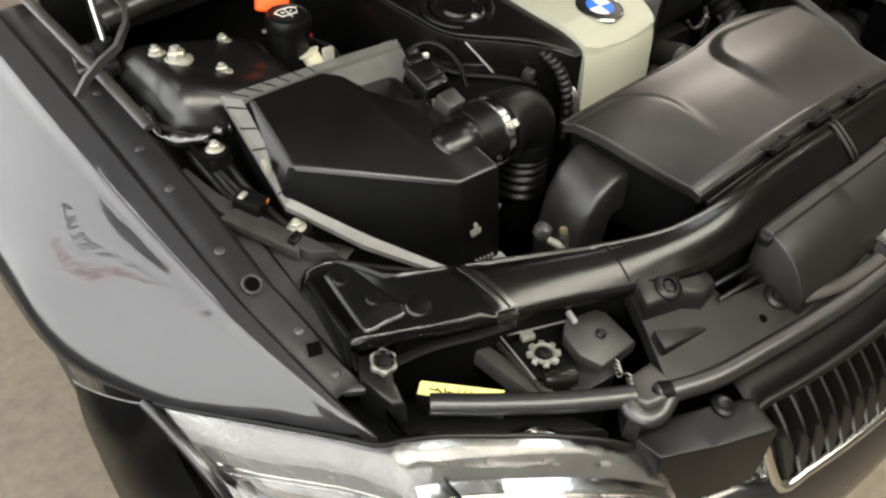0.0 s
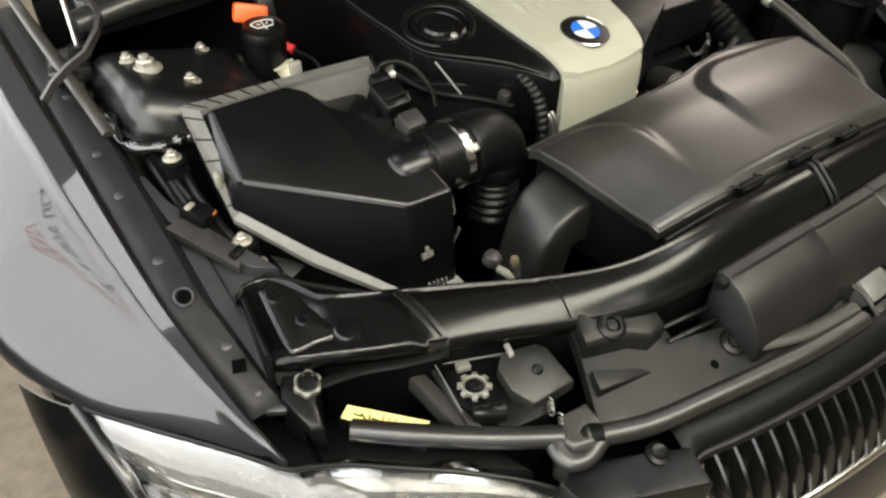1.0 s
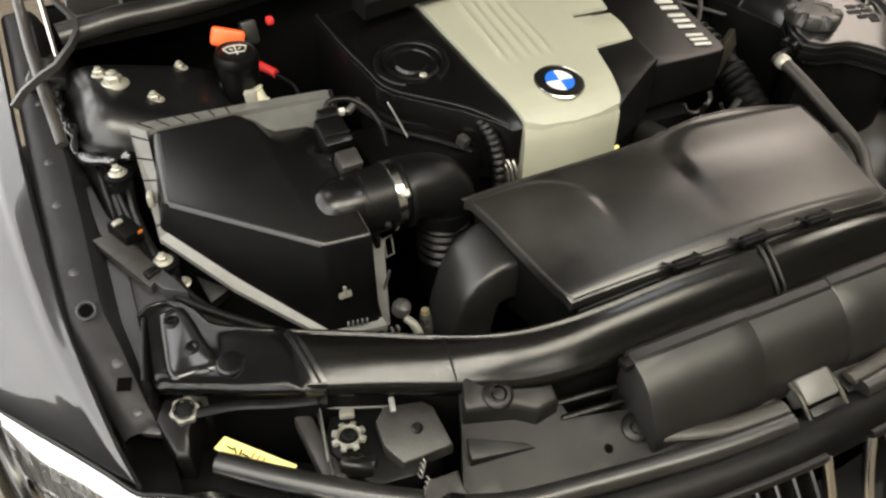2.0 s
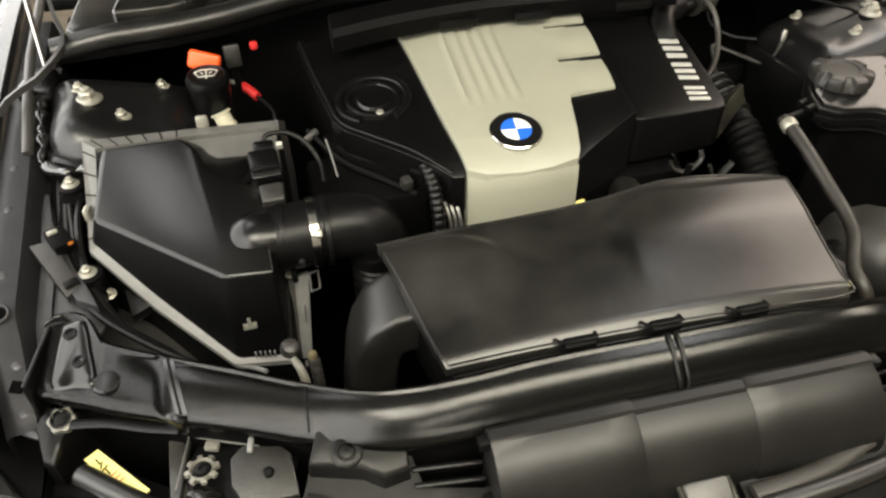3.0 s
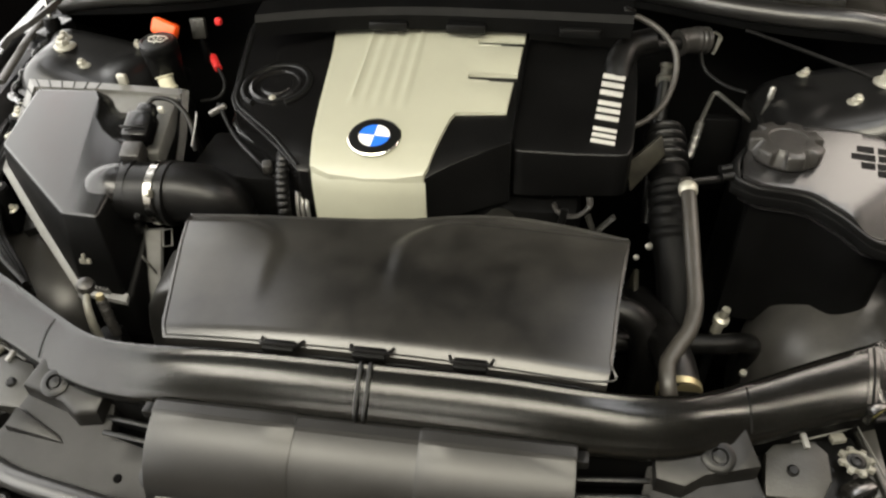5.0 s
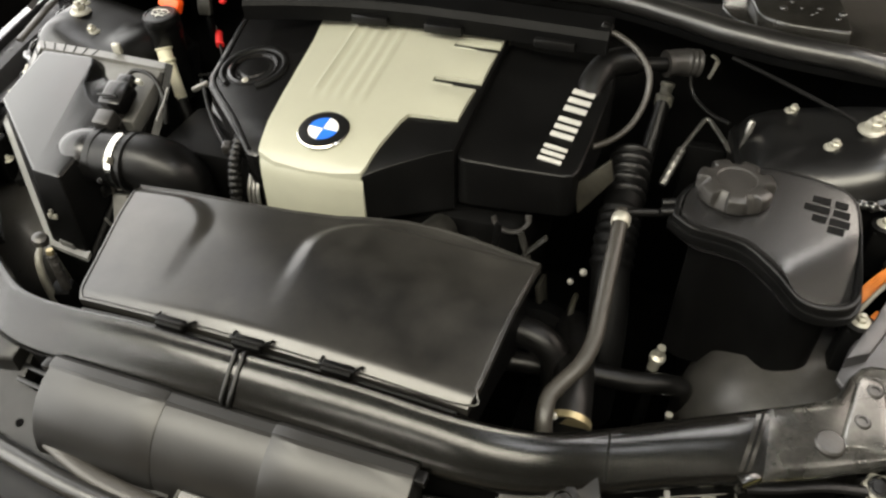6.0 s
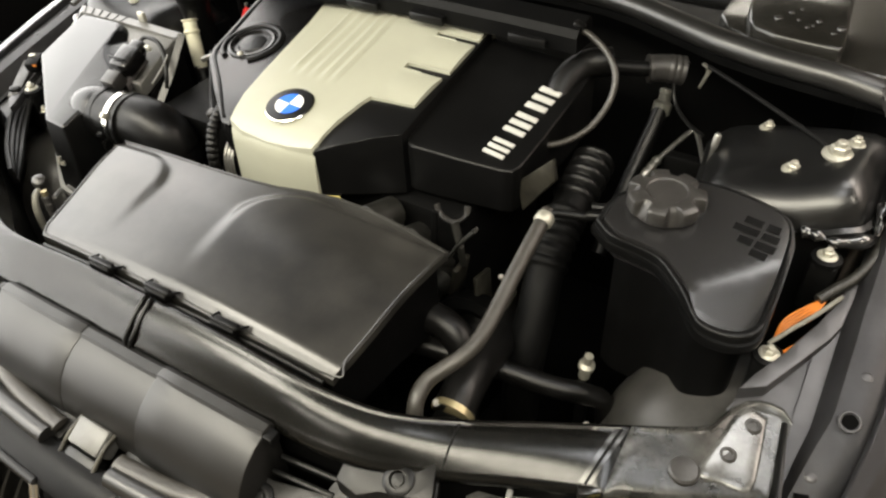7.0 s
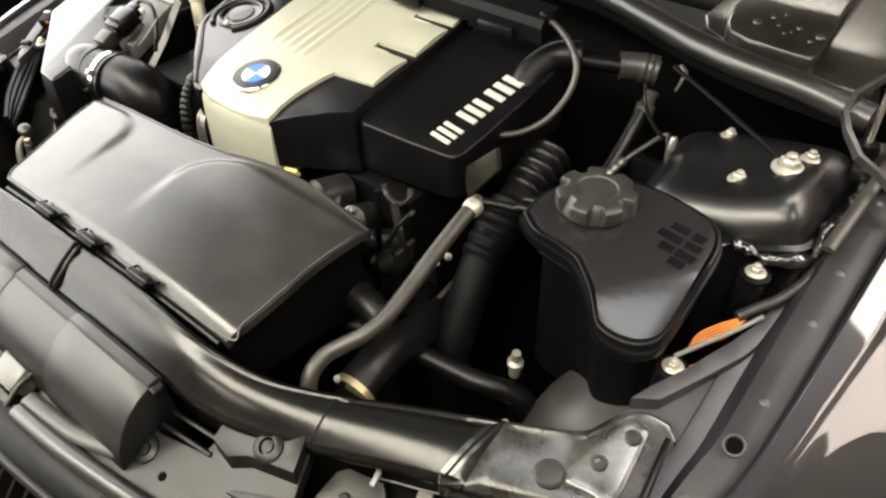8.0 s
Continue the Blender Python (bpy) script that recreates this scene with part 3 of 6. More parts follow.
def hood():
    h = thing("hood", "raised black hood with dark lined underside", "hood", (0, 0.4, 1.0))
    a = radians(63)
    secs = []
    for k in range(25):
        u = k / 24
        w = 0.74 - 0.10 * u - 0.05 * max(0, u - 0.85) / 0.15
        y, z = 0.40 - 1.08 * u * math.cos(a), 1.02 + 1.08 * u * math.sin(a)
        row = []
        for j in range(17):
            v = -1 + 2 * j / 16
            crown = 0.035 * (1 - v * v) - 0.012 * math.exp(-((abs(v) - 0.55) / 0.08) ** 2)
            row.append((v * w, y + crown * math.sin(a), z + crown * math.cos(a)))
        secs.append(row)
    bm = loft(secs, closed=False)
    bmesh.ops.solidify(bm, geom=bm.faces[:], thickness=0.004)
    part("outer_skin", bm, PAINT, h, angle=60)
    lin = [[(x * 0.9, y - 0.022 * math.sin(a) - 0.012 * math.sin(9 * x) * 0.5, z - 0.022 * math.cos(a)) for x, y, z in row] for row in secs[1:-1]]
    bm = loft(lin, closed=False)
    bmesh.ops.solidify(bm, geom=bm.faces[:], thickness=0.01)
    part("lining", bm, MATTE, h, "black felt underside lining", angle=60)
    for s in (-1, 1):
        hinge(h, s)


body_shell()
for s in (-1, 1):
    fender(s)
    wheel(s)
hood()


# ---- front panel, snorkel, tray, grille ----
SLAM = [  # x, rear y, rear z, front y, front z
    (0.0, -0.507, 0.830, -0.545, 0.803), (0.13, -0.506, 0.829, -0.545, 0.801), (0.223, -0.508, 0.825, -0.546, 0.797), (0.28, -0.503, 0.818, -0.542, 0.793),
    (0.33, -0.490, 0.811, -0.530, 0.788), (0.388, -0.460, 0.803, -0.506, 0.783), (0.46, -0.422, 0.802, -0.474, 0.783), (0.536, -0.385, 0.803, -0.444, 0.784),
    (0.58, -0.363, 0.804, -0.425, 0.784), (0.605, -0.345, 0.804, -0.413, 0.784), (0.618, -0.312, 0.803, -0.406, 0.784), (0.635, -0.294, 0.802, -0.398, 0.784),
    (0.660, -0.290, 0.800, -0.386, 0.784), (0.672, -0.300, 0.798, -0.378, 0.784)]


SLAM_LINE = [tuple(v) for v in spline([Vector(r) for r in SLAM], 8)]


def slam_point(x, u, lift=0.0):
    ry, rz, fy, fz = table(abs(x), SLAM_LINE)
    crown = 0.0053 * (1 - step01(0.5, 0.6, abs(x))) * math.sin(math.pi * min(1, max(0, u)))
    return Vector((x, ry + (fy - ry) * u, rz + (fz - rz) * u + crown + lift))


def front_panel():
    p = thing("front_panel_cover", "satin black plastic cover along the front panel", "panel cover", (0, -0.5, 0.6))
    xs = [-0.672 + 1.344 * k / 120 for k in range(121)]
    secs = []
    for x in xs:
        ry, rz, fy, fz = table(abs(x), SLAM_LINE)
        cr = 0.0044 * (1 - step01(0.5, 0.6, abs(x)))
        sec = [(x, ry + 0.012, rz - 0.035), (x, ry + 0.006, rz - 0.004), (x, ry + 0.004, rz + 0.001), (x, ry, rz + 0.002)]
        sec += [(x, ry - 0.003, rz - 0.0005)]
        for k in range(1, 9):
            u = k / 9
            sec.append((x, ry + (fy - ry) * u, rz + (fz - rz) * u + cr * math.sin(math.pi * u) * 1.2))
        sec += [(x, fy, fz), (x, fy - 0.004, fz - 0.003), (x, fy - 0.006, fz - 0.010), (x, fy - 0.004, fz - 0.018), (x, fy + 0.006, fz - 0.03)]
        secs.append(sec)
    for name, lo, hi, mat, label in (("end_cap", 0, 13, CAPGLOSS, ""), ("cover", 12, 109, SATIN, ""), ("end_cap", 108, 121, SMEARED, "dust-smeared end cap paled for glare")):
        bm = loft(secs[lo:hi], closed=False)
        bmesh.ops.solidify(bm, geom=bm.faces[:], thickness=0.002)
        part(name, bm, mat, p, label, angle=45)
    for s in (-1, 1):
        for x, w in ((0.388, 0.0018), (0.531, 0.0045)):
            x2 = x + (0.004 if x < 0.5 else -0.012)
            line = [slam_point(s * (x + (x2 - x) * k / 8), k / 8, 0.0002) for k in range(9)]
            bm = bmesh.new()
            tube(bm, line, w * 0.25 + 0.0007, 8, smooth=False, flat=0.5)
            part("seam", bm, MATTE, p)
        band = []
        for k in range(9):
            u = k / 8
            xx = 0.519 + 0.012 * (1 - u)
            band.append([tuple(slam_point(s * (xx + dx), u, lift)) for dx, lift in ((-0.007, -0.001), (-0.0062, 0.0009), (0.0062, 0.0005), (0.007, -0.001))])
        part("joint_band", loft(band), SATIN, p, "raised joint band")
        # raised pad with two screws, and a knob beside it
        pad = [slam_point(s * x, u, 0.0026) for x, u in ((0.648, 0.20), (0.627, 0.12), (0.617, 0.40), (0.611, 0.70), (0.632, 0.86), (0.653, 0.90), (0.652, 0.55))]
        pad = spline(pad + pad[:1], 4)[:-1]
        count = len(pad)
        mid = sum(pad, Vector()) / count
        rows = [[tuple(c + (c - mid) * g + Vector((0, 0, h))) for c in pad] for g, h in ((0.26, -0.008), (0.20, -0.004), (0.12, -0.001), (0.04, 0.0), (-0.12, 0.0004), (-0.5, 0.0006))]
        part("raised_pad", loft(rows), CAPGLOSS if s < 0 else SMEARED, p, angle=60)
        for x, u, r in ((0.640, 0.28, 0.0085), (0.627, 0.60, 0.0085)):
            c = slam_point(s * x, u, 0.003)
            bm = bmesh.new()
            lathe(bm, [(r, -0.004), (r, 0.001), (r * 0.8, 0.003), (r * 0.55, 0.003), (r * 0.5, 0.001), (r * 0.3, 0.001)], c, (0, -0.12, 1), 18)
            part("screw", bm, PLASTIC if s < 0 else CAPGREY, p)
        c = slam_point(s * 0.596, 0.66, 0.0)
        bm = bmesh.new()
        lathe(bm, [(0.0145, -0.004), (0.0145, 0.0025), (0.0125, 0.0045), (0.006, 0.0052)], c, (0, -0.12, 1), 24)
        part("knob", bm, LIDGREY if s < 0 else CAPGREY, p, "scuffed grey round rubber knob")
        part("front_clip", box((s * 0.524, -0.452, 0.772), (0.022, 0.012, 0.022), (0, 0, s * 35), 0.002), SATIN, p)
        part("end_wall", box((s * 0.672, -0.345, 0.775), (0.006, 0.09, 0.05), (0, 0, s * 8), 0.002), PLASTIC, p)
        for x, u in ((0.30, 1.02), (0.34, 1.02)):
            c = slam_point(s * x, u, -0.006)
            bm = bmesh.new()
            lathe(bm, [(0.003, 0), (0.002, 0.003)], c, (0, -1, 0.6), 8)
            part("rivet", bm, STEEL, p)
    # middle strap over the panel
    for dx in (-0.005, 0.005):
        bm = bmesh.new()
        tube(bm, [(dx, -0.502, 0.830), (dx, -0.512, 0.8315), (dx, -0.545, 0.8075), (dx * 0.7, -0.553, 0.795), (0, -0.556, 0.786)], 0.0025, 8)
        part("strap", bm, PLASTIC, p)
    # carrier below the cover
    secs = []
    for x in xs[4:-4]:
        ry, rz, fy, fz = table(abs(x), SLAM_LINE)
        secs.append([(x, fy + 0.004, fz - 0.02), (x, ry + 0.01, rz - 0.025), (x, ry + 0.005, 0.55), (x, fy + 0.012, 0.55)])
    part("carrier", loft(secs), MATTE, p)


def intake_snorkel():
    d = thing("intake_snorkel", "grey-black moulded plastic air intake snorkel", "air intake", (0, -0.6, 0.66))
    prof = [(-0.550, 0.790), (-0.551, 0.798), (-0.556, 0.8005), (-0.566, 0.799), (-0.569, 0.795), (-0.582, 0.790), (-0.598, 0.779), (-0.612, 0.763), (-0.622, 0.743), (-0.627, 0.722), (-0.627, 0.705), (-0.60, 0.69), (-0.55, 0.70)]

    def section(x, shrink):
        cy, cz = -0.57, 0.72
        return [(x, cy + (y - cy) * shrink, cz + (z - cz) * shrink) for y, z in prof]
    for s in (-1, 1):
        secs = [section(s * x, k) for x, k in ((0.064, 0.90), (0.064, 0.985), (0.067, 1.0), (0.10, 1.0), (0.16, 1.0), (0.214, 1.0), (0.218, 0.99), (0.219, 0.96))]
        part("side_section", loft(secs), SNORKEL, d, angle=32)
        part("side_clip", box((s * 0.224, -0.562, 0.79), (0.012, 0.014, 0.012), bevel=0.002), PLASTIC, d)
    secs = []
    for k in range(13):
        x = -0.066 + 0.132 * k / 12
        secs.append([(x, -0.57 + (y + 0.57) * 0.975, 0.72 + (z - 0.72) * 0.975) for y, z in prof])
    part("middle_section", loft(secs), SNORKEL, d, angle=32)


TRAYZ = lambda x, y: 0.752 + 0.42 * (y + 0.533) if y > -0.62 else 0.715 + 0.2 * (y + 0.62)


def front_tray():
    t = thing("front_tray", "dull black plastic shroud tray behind the grille", "plastic tray", (0, -0.58, 0.6))
    right = [(0.045, -0.58), (0.225, -0.578), (0.286, -0.566), (0.298, -0.508), (0.385, -0.495), (0.402, -0.54), (0.428, -0.598), (0.39, -0.612), (0.33, -0.622), (0.27, -0.632), (0.16, -0.645), (0.06, -0.652), (0.045, -0.652)]
    for s in (-1, 1):
        part("shroud", slab([(s * x, y) for x, y in right], TRAYZ, lambda x, y: TRAYZ(x, y) - 0.02, 0.005, 0.02, 3), TRAY, t, angle=50)
        # wedge-shaped relief
        up = lambda h: (lambda x, y: TRAYZ(x, y) + h)
        part("raised_block", slab([(s * x, y) for x, y in [(0.296, -0.512), (0.385, -0.502), (0.398, -0.535), (0.345, -0.548), (0.325, -0.560), (0.298, -0.556)]], up(0.022), up(-0.004), 0.005, 0.02), TRAY, t)
        part("raised_wedge", slab([(s * x, y) for x, y in [(0.402, -0.552), (0.345, -0.572), (0.335, -0.580), (0.408, -0.573)]], lambda x, y: TRAYZ(x, y) + 0.010 * step01(0.32, 0.40, abs(x)), up(-0.004), 0.002), TRAY, t)
        for yy, zz in ((-0.548, 0.735), (-0.563, 0.728)):
            part("cross_rib", box((s * 0.258, yy, zz), (0.075, 0.006, 0.030), (20, 0, s * 6), 0.002), PLASTIC, t)
        for x, y in ((0.358, -0.531), (0.222, -0.598)):
            z = TRAYZ(x, y) + (0.022 if x > 0.3 else 0)
            bm = bmesh.new()
            lathe(bm, [(0.0165, -0.002), (0.0165, 0.002), (0.013, 0.004), (0.009, 0.004), (0.008, 0.0), (0.0062, 0.0), (0.006, 0.003), (0.002, 0.0035)], (s * x, y, z), (0, -0.39, 0.92), 24)
            part("rivet_boss", bm, PLASTIC, t)
        bm = bmesh.new()
        lathe(bm, [(0.005, 0), (0.0045, 0.0015)], (s * 0.262, -0.606, TRAYZ(0, -0.606)), (0, -0.39, 0.92), 14)
        part("hole", bm, INK, t)
        # foam strip at the lower edge of the snorkel
        bm = bmesh.new()
        tube(bm, [(s * 0.205, -0.617, 0.728), (s * 0.14, -0.634, 0.722), (s * 0.07, -0.641, 0.72), (s * 0.05, -0.642, 0.72)], 0.010, 10, flat=0.5)
        part("edge_strip", bm, FOAM, t)
    # rubber seals
    for s in (-1, 1):
        for label, line in (("black rubber bead seal along the shroud edge", [(0.445, -0.594, 0.722), (0.42, -0.606, 0.722), (0.373, -0.622, 0.722), (0.30, -0.634, 0.722), (0.22, -0.645, 0.72), (0.15, -0.653, 0.718), (0.085, -0.657, 0.716), (0.055, -0.658, 0.715)]),
                            ("black rubber bead seal behind the headlight", [(0.634, -0.460, 0.728), (0.58, -0.5015, 0.7245), (0.52, -0.544, 0.7215), (0.463, -0.581, 0.7215)])):
            seal = thing("rubber_seal", label, "seal", (s * line[0][0], line[0][1], line[0][2] - 0.02), "front seals")
            bm = bmesh.new()
            tube(bm, [(s * x, y, z) for x, y, z in line], 0.0115, 16)
            part("bead", bm, SEALRUBBER, seal)
            bm = bmesh.new()
            tube(bm, [(s * x, y + 0.004, z - 0.013) for x, y, z in line], 0.007, 8, flat=0.6)
            part("clamping_foot", bm, MATTE, seal)
            if "headlight" in label:
                continue
            x, y, z = line[0]
            bm = bmesh.new()
            lathe(bm, [(0.0118, -0.004), (0.0122, 0.0), (0.0122, 0.008), (0.0118, 0.010)], (s * (x - 0.012), y - 0.006, z), (s, 0.6, 0), 18)
            part("end_sleeve", bm, MATTE, seal)
            bm = bmesh.new()
            tube(bm, [(s * 0.470, -0.578, 0.7205), (s * 0.474, -0.590, 0.7165), (s * 0.469, -0.603, 0.713), (s * 0.453, -0.607, 0.714), (s * 0.434, -0.603, 0.7205)], 0.0118, 16, flat=0.8)
            part("corner_joint", bm, SEALRUBBER, seal, "dusty rubber corner joint")


def latch(x0):
    h = thing("hood_latch_striker", "black and steel hood catch in the shroud", "hood catch", (x0, -0.64, 0.69))
    part("block", box((x0, -0.632, 0.716), (0.05, 0.032, 0.03), (28, 0, 0), 0.004), RIMGREY, h)
    part("pocket", box((x0 + 0.002, -0.662, 0.700), (0.05, 0.03, 0.02), (28, 0, 0), 0.003), ENAMEL_K, h)
    for dx in (-0.028, 0.028):
        bm = bmesh.new()
        tube(bm, [(x0 + dx, -0.622, 0.729), (x0 + dx, -0.645, 0.722), (x0 + dx * 1.05, -0.682, 0.695)], 0.003, 8)
        part("side_wire", bm, ALU, h, "worn steel side edge")


def latch_bracket(s):
    b = thing("headlight_bracket", "black bracket with grey cover plate and adjuster wheel", "bracket", (s * 0.48, -0.5, 0.6), "headlight brackets")
    z0 = 0.734
    part("frame", slab([(s * x, y) for x, y in [(0.405, -0.478), (0.515, -0.452), (0.532, -0.485), (0.50, -0.545), (0.455, -0.55), (0.418, -0.53)]], lambda x, y: z0 - 0.01 + 0.1 * (y + 0.5), 0.62, 0.004), PLASTIC, b)
    pz = lambda x, y: 0.742 + 0.35 * (y + 0.51)
    part("cover_plate", slab([(s * x, y) for x, y in [(0.477, -0.492), (0.464, -0.481), (0.424, -0.489), (0.415, -0.498), (0.411, -0.540), (0.466, -0.540), (0.478, -0.518)]], pz, lambda x, y: pz(x, y) - 0.016, 0.002), GREYPLATE, b, "greyed plastic cover plate")
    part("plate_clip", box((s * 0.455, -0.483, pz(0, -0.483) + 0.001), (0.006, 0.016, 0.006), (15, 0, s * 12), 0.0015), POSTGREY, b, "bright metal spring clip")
    bm = bmesh.new()
    lathe(bm, [(0.006, 0), (0.006, 0.003), (0.004, 0.005)], (s * 0.440, -0.513, pz(0, -0.513) - 0.001), (0, -0.3, 1), 14)
    part("pin", bm, PLASTIC, b)
    part("adjuster_motor", box((s * 0.507, -0.519, z0 - 0.014), (0.038, 0.020, 0.030), (-12, 0, s * 30), 0.006), SATIN, b, "shiny black motor housing")
    part("pale_block", box((s * 0.498, -0.461, z0 - 0.001), (0.016, 0.010, 0.008), (0, 0, s * 18), 0.002), NYLON, b, "chipped pale plastic block")
    bm = bmesh.new()
    tube(bm, [(s * 0.534, -0.508, z0), (s * 0.527, -0.470, z0 + 0.001), (s * 0.522, -0.443, z0 + 0.001), (s * 0.496, -0.455, z0 + 0.001), (s * 0.468, -0.466, z0 + 0.001), (s * 0.448, -0.475, z0 + 0.002)], 0.0014, 8, smooth=False)
    part("frame_rim", bm, RIMGREY, b, "thin pale frame rim")
    bm = bmesh.new()
    c = Vector((s * 0.507, -0.493, z0 + 0.007))
    rings = []
    for h, tip, root in ((-0.004, 0.0170, 0.0130), (-0.003, 0.0180, 0.0135), (0.001, 0.0180, 0.0135), (0.002, 0.0170, 0.0130), (0.003, 0.0122, 0.0122), (0.0015, 0.0108, 0.0108), (-0.004, 0.0100, 0.0100)):
        rings.append([tuple(c + Vector((math.cos(2 * math.pi * k / 64), math.sin(2 * math.pi * k / 64), -0.15 * math.sin(2 * math.pi * k / 64) * 0.3)) * (tip if k % 8 < 4 else root) + Vector((0, 0, h))) for k in range(64)])
    bm = loft(rings)
    hub = bmesh.new()
    lathe(hub, [(0.0100, -0.004), (0.0092, -0.0005), (0.0068, -0.0002), (0.0062, 0.0018), (0.0040, 0.0022), (0.0034, 0.0004), (0.001, 0.0002)], c, (0, -0.15, 1), 20)
    part("adjuster_hub", hub, PLASTIC, b)
    part("adjuster_wheel", bm, NYLON, b, "pale toothed adjuster wheel")
    for x0, y0, turns in ((0.447, -0.541, 3), (0.452, -0.562, 4)):
        bm = bmesh.new()
        coil = [(s * (x0 + 0.0035 * k / 8 - 0.0008 * turns + 0.0008 * math.cos(2 * math.pi * k / 8)), y0 - 0.0006 * k + 0.0038 * math.cos(2 * math.pi * k / 8), z0 - 0.010 + 0.0045 * math.sin(2 * math.pi * k / 8)) for k in range(8 * turns + 1)]
        tube(bm, coil, 0.0011, 6, smooth=False)
        part("spring", bm, DULLALU, b, "small dull metal coil spring")
    part("corner_block", slab([(s * x, y) for x, y in [(0.418, -0.566), (0.452, -0.564), (0.470, -0.585), (0.466, -0.600), (0.445, -0.608), (0.422, -0.600)]], 0.730, 0.66, 0.006, 0, 3), HOUSING, b, "scuffed grey plastic corner block")
    bm = bmesh.new()
    lathe(bm, [(0.006, 0), (0.006, 0.002), (0.003, 0.003)], (s * 0.445, -0.595, 0.730), (0, -0.1, 1), 12)
    part("pin", bm, PLASTIC, b)
    # outer bracket with a large nut and a carrier strut
    part("outer_arm", slab([(s * x, y) for x, y in [(0.634, -0.398), (0.668, -0.385), (0.680, -0.405), (0.670, -0.445), (0.657, -0.452), (0.651, -0.425), (0.641, -0.410)]], lambda x, y: 0.756 + 0.3 * (y + 0.40), 0.66, 0.005), PLASTIC, b)
    bm = bmesh.new()
    c = Vector((s * 0.651, -0.407, 0.756))
    lathe(bm, [(0.0128, -0.006), (0.0138, -0.002), (0.0134, 0.004), (0.0100, 0.0055), (0.0096, 0.0), (0.004, -0.0005)], c, (0, -0.3, 1), 48, 6, 0.09)
    hub = bmesh.new()
    lathe(hub, [(0.0112, -0.002), (0.0112, 0.0058), (0.0100, 0.0064), (0.0092, 0.003), (0.0065, 0.0034), (0.006, 0.0046), (0.003, 0.005)], c, (0, -0.3, 1), 20)
    part("adjuster_hub", hub, PLASTIC, b)
    part("adjuster_nut", bm, NYLON, b, "pale ribbed adjuster nut")
    part("cross_rib", slab([(s * x, y) for x, y in [(0.549, -0.424), (0.532, -0.427), (0.520, -0.527), (0.543, -0.517)]], 0.722, 0.70, 0.004), HOUSING, b, "flat grey strut")
    part("strut_edge", box((s * 0.528, -0.476, 0.724), (0.004, 0.092, 0.008), (0, 0, s * 7), 0.0015), GREYPLATE, b)
    bm = bmesh.new()
    tube(bm, [(s * 0.64, -0.415, 0.757), (s * 0.60, -0.425, 0.760), (s * 0.56, -0.442, 0.762), (s * 0.525, -0.455, 0.765)], 0.006, 8, flat=0.6)
    part("ledge", bm, PLASTIC, b)
    # warning label
    lab = thing("warning_label", "yellow warning label with red and black print on the headlight housing", "label", (s * 0.59, -0.46, 0.72), "warning labels")
    quad = [(0.634, -0.440), (0.621, -0.430), (0.563, -0.494), (0.580, -0.507)]
    part("paper", slab([(s * x, y) for x, y in quad], 0.7255, 0.7242, 0), YELLOW, lab)
    part("label_shelf", slab([(s * (0.602 + (x - 0.602) * 1.06), -0.46 + (y + 0.46) * 1.06) for x, y in quad], 0.7240, 0.66, 0.002), PLASTIC, b)
    bm = bmesh.new()
    for k in range(4):
        add_box(bm, (s * (0.619 - 0.004 * k), -0.447 - 0.005 * k, 0.7262), (0.009, 0.0015, 0.0006), (0, 0, s * (55 + 35 * (k % 3))))
    part("print_bar", bm, INK, lab)
    bm = bmesh.new()
    for k in range(3):
        add_box(bm, (s * (0.601 - 0.004 * k), -0.466 - 0.005 * k, 0.7262), (0.010, 0.0014, 0.0006), (0, 0, s * -40))
    part("print_bar", bm, INKRED, lab)


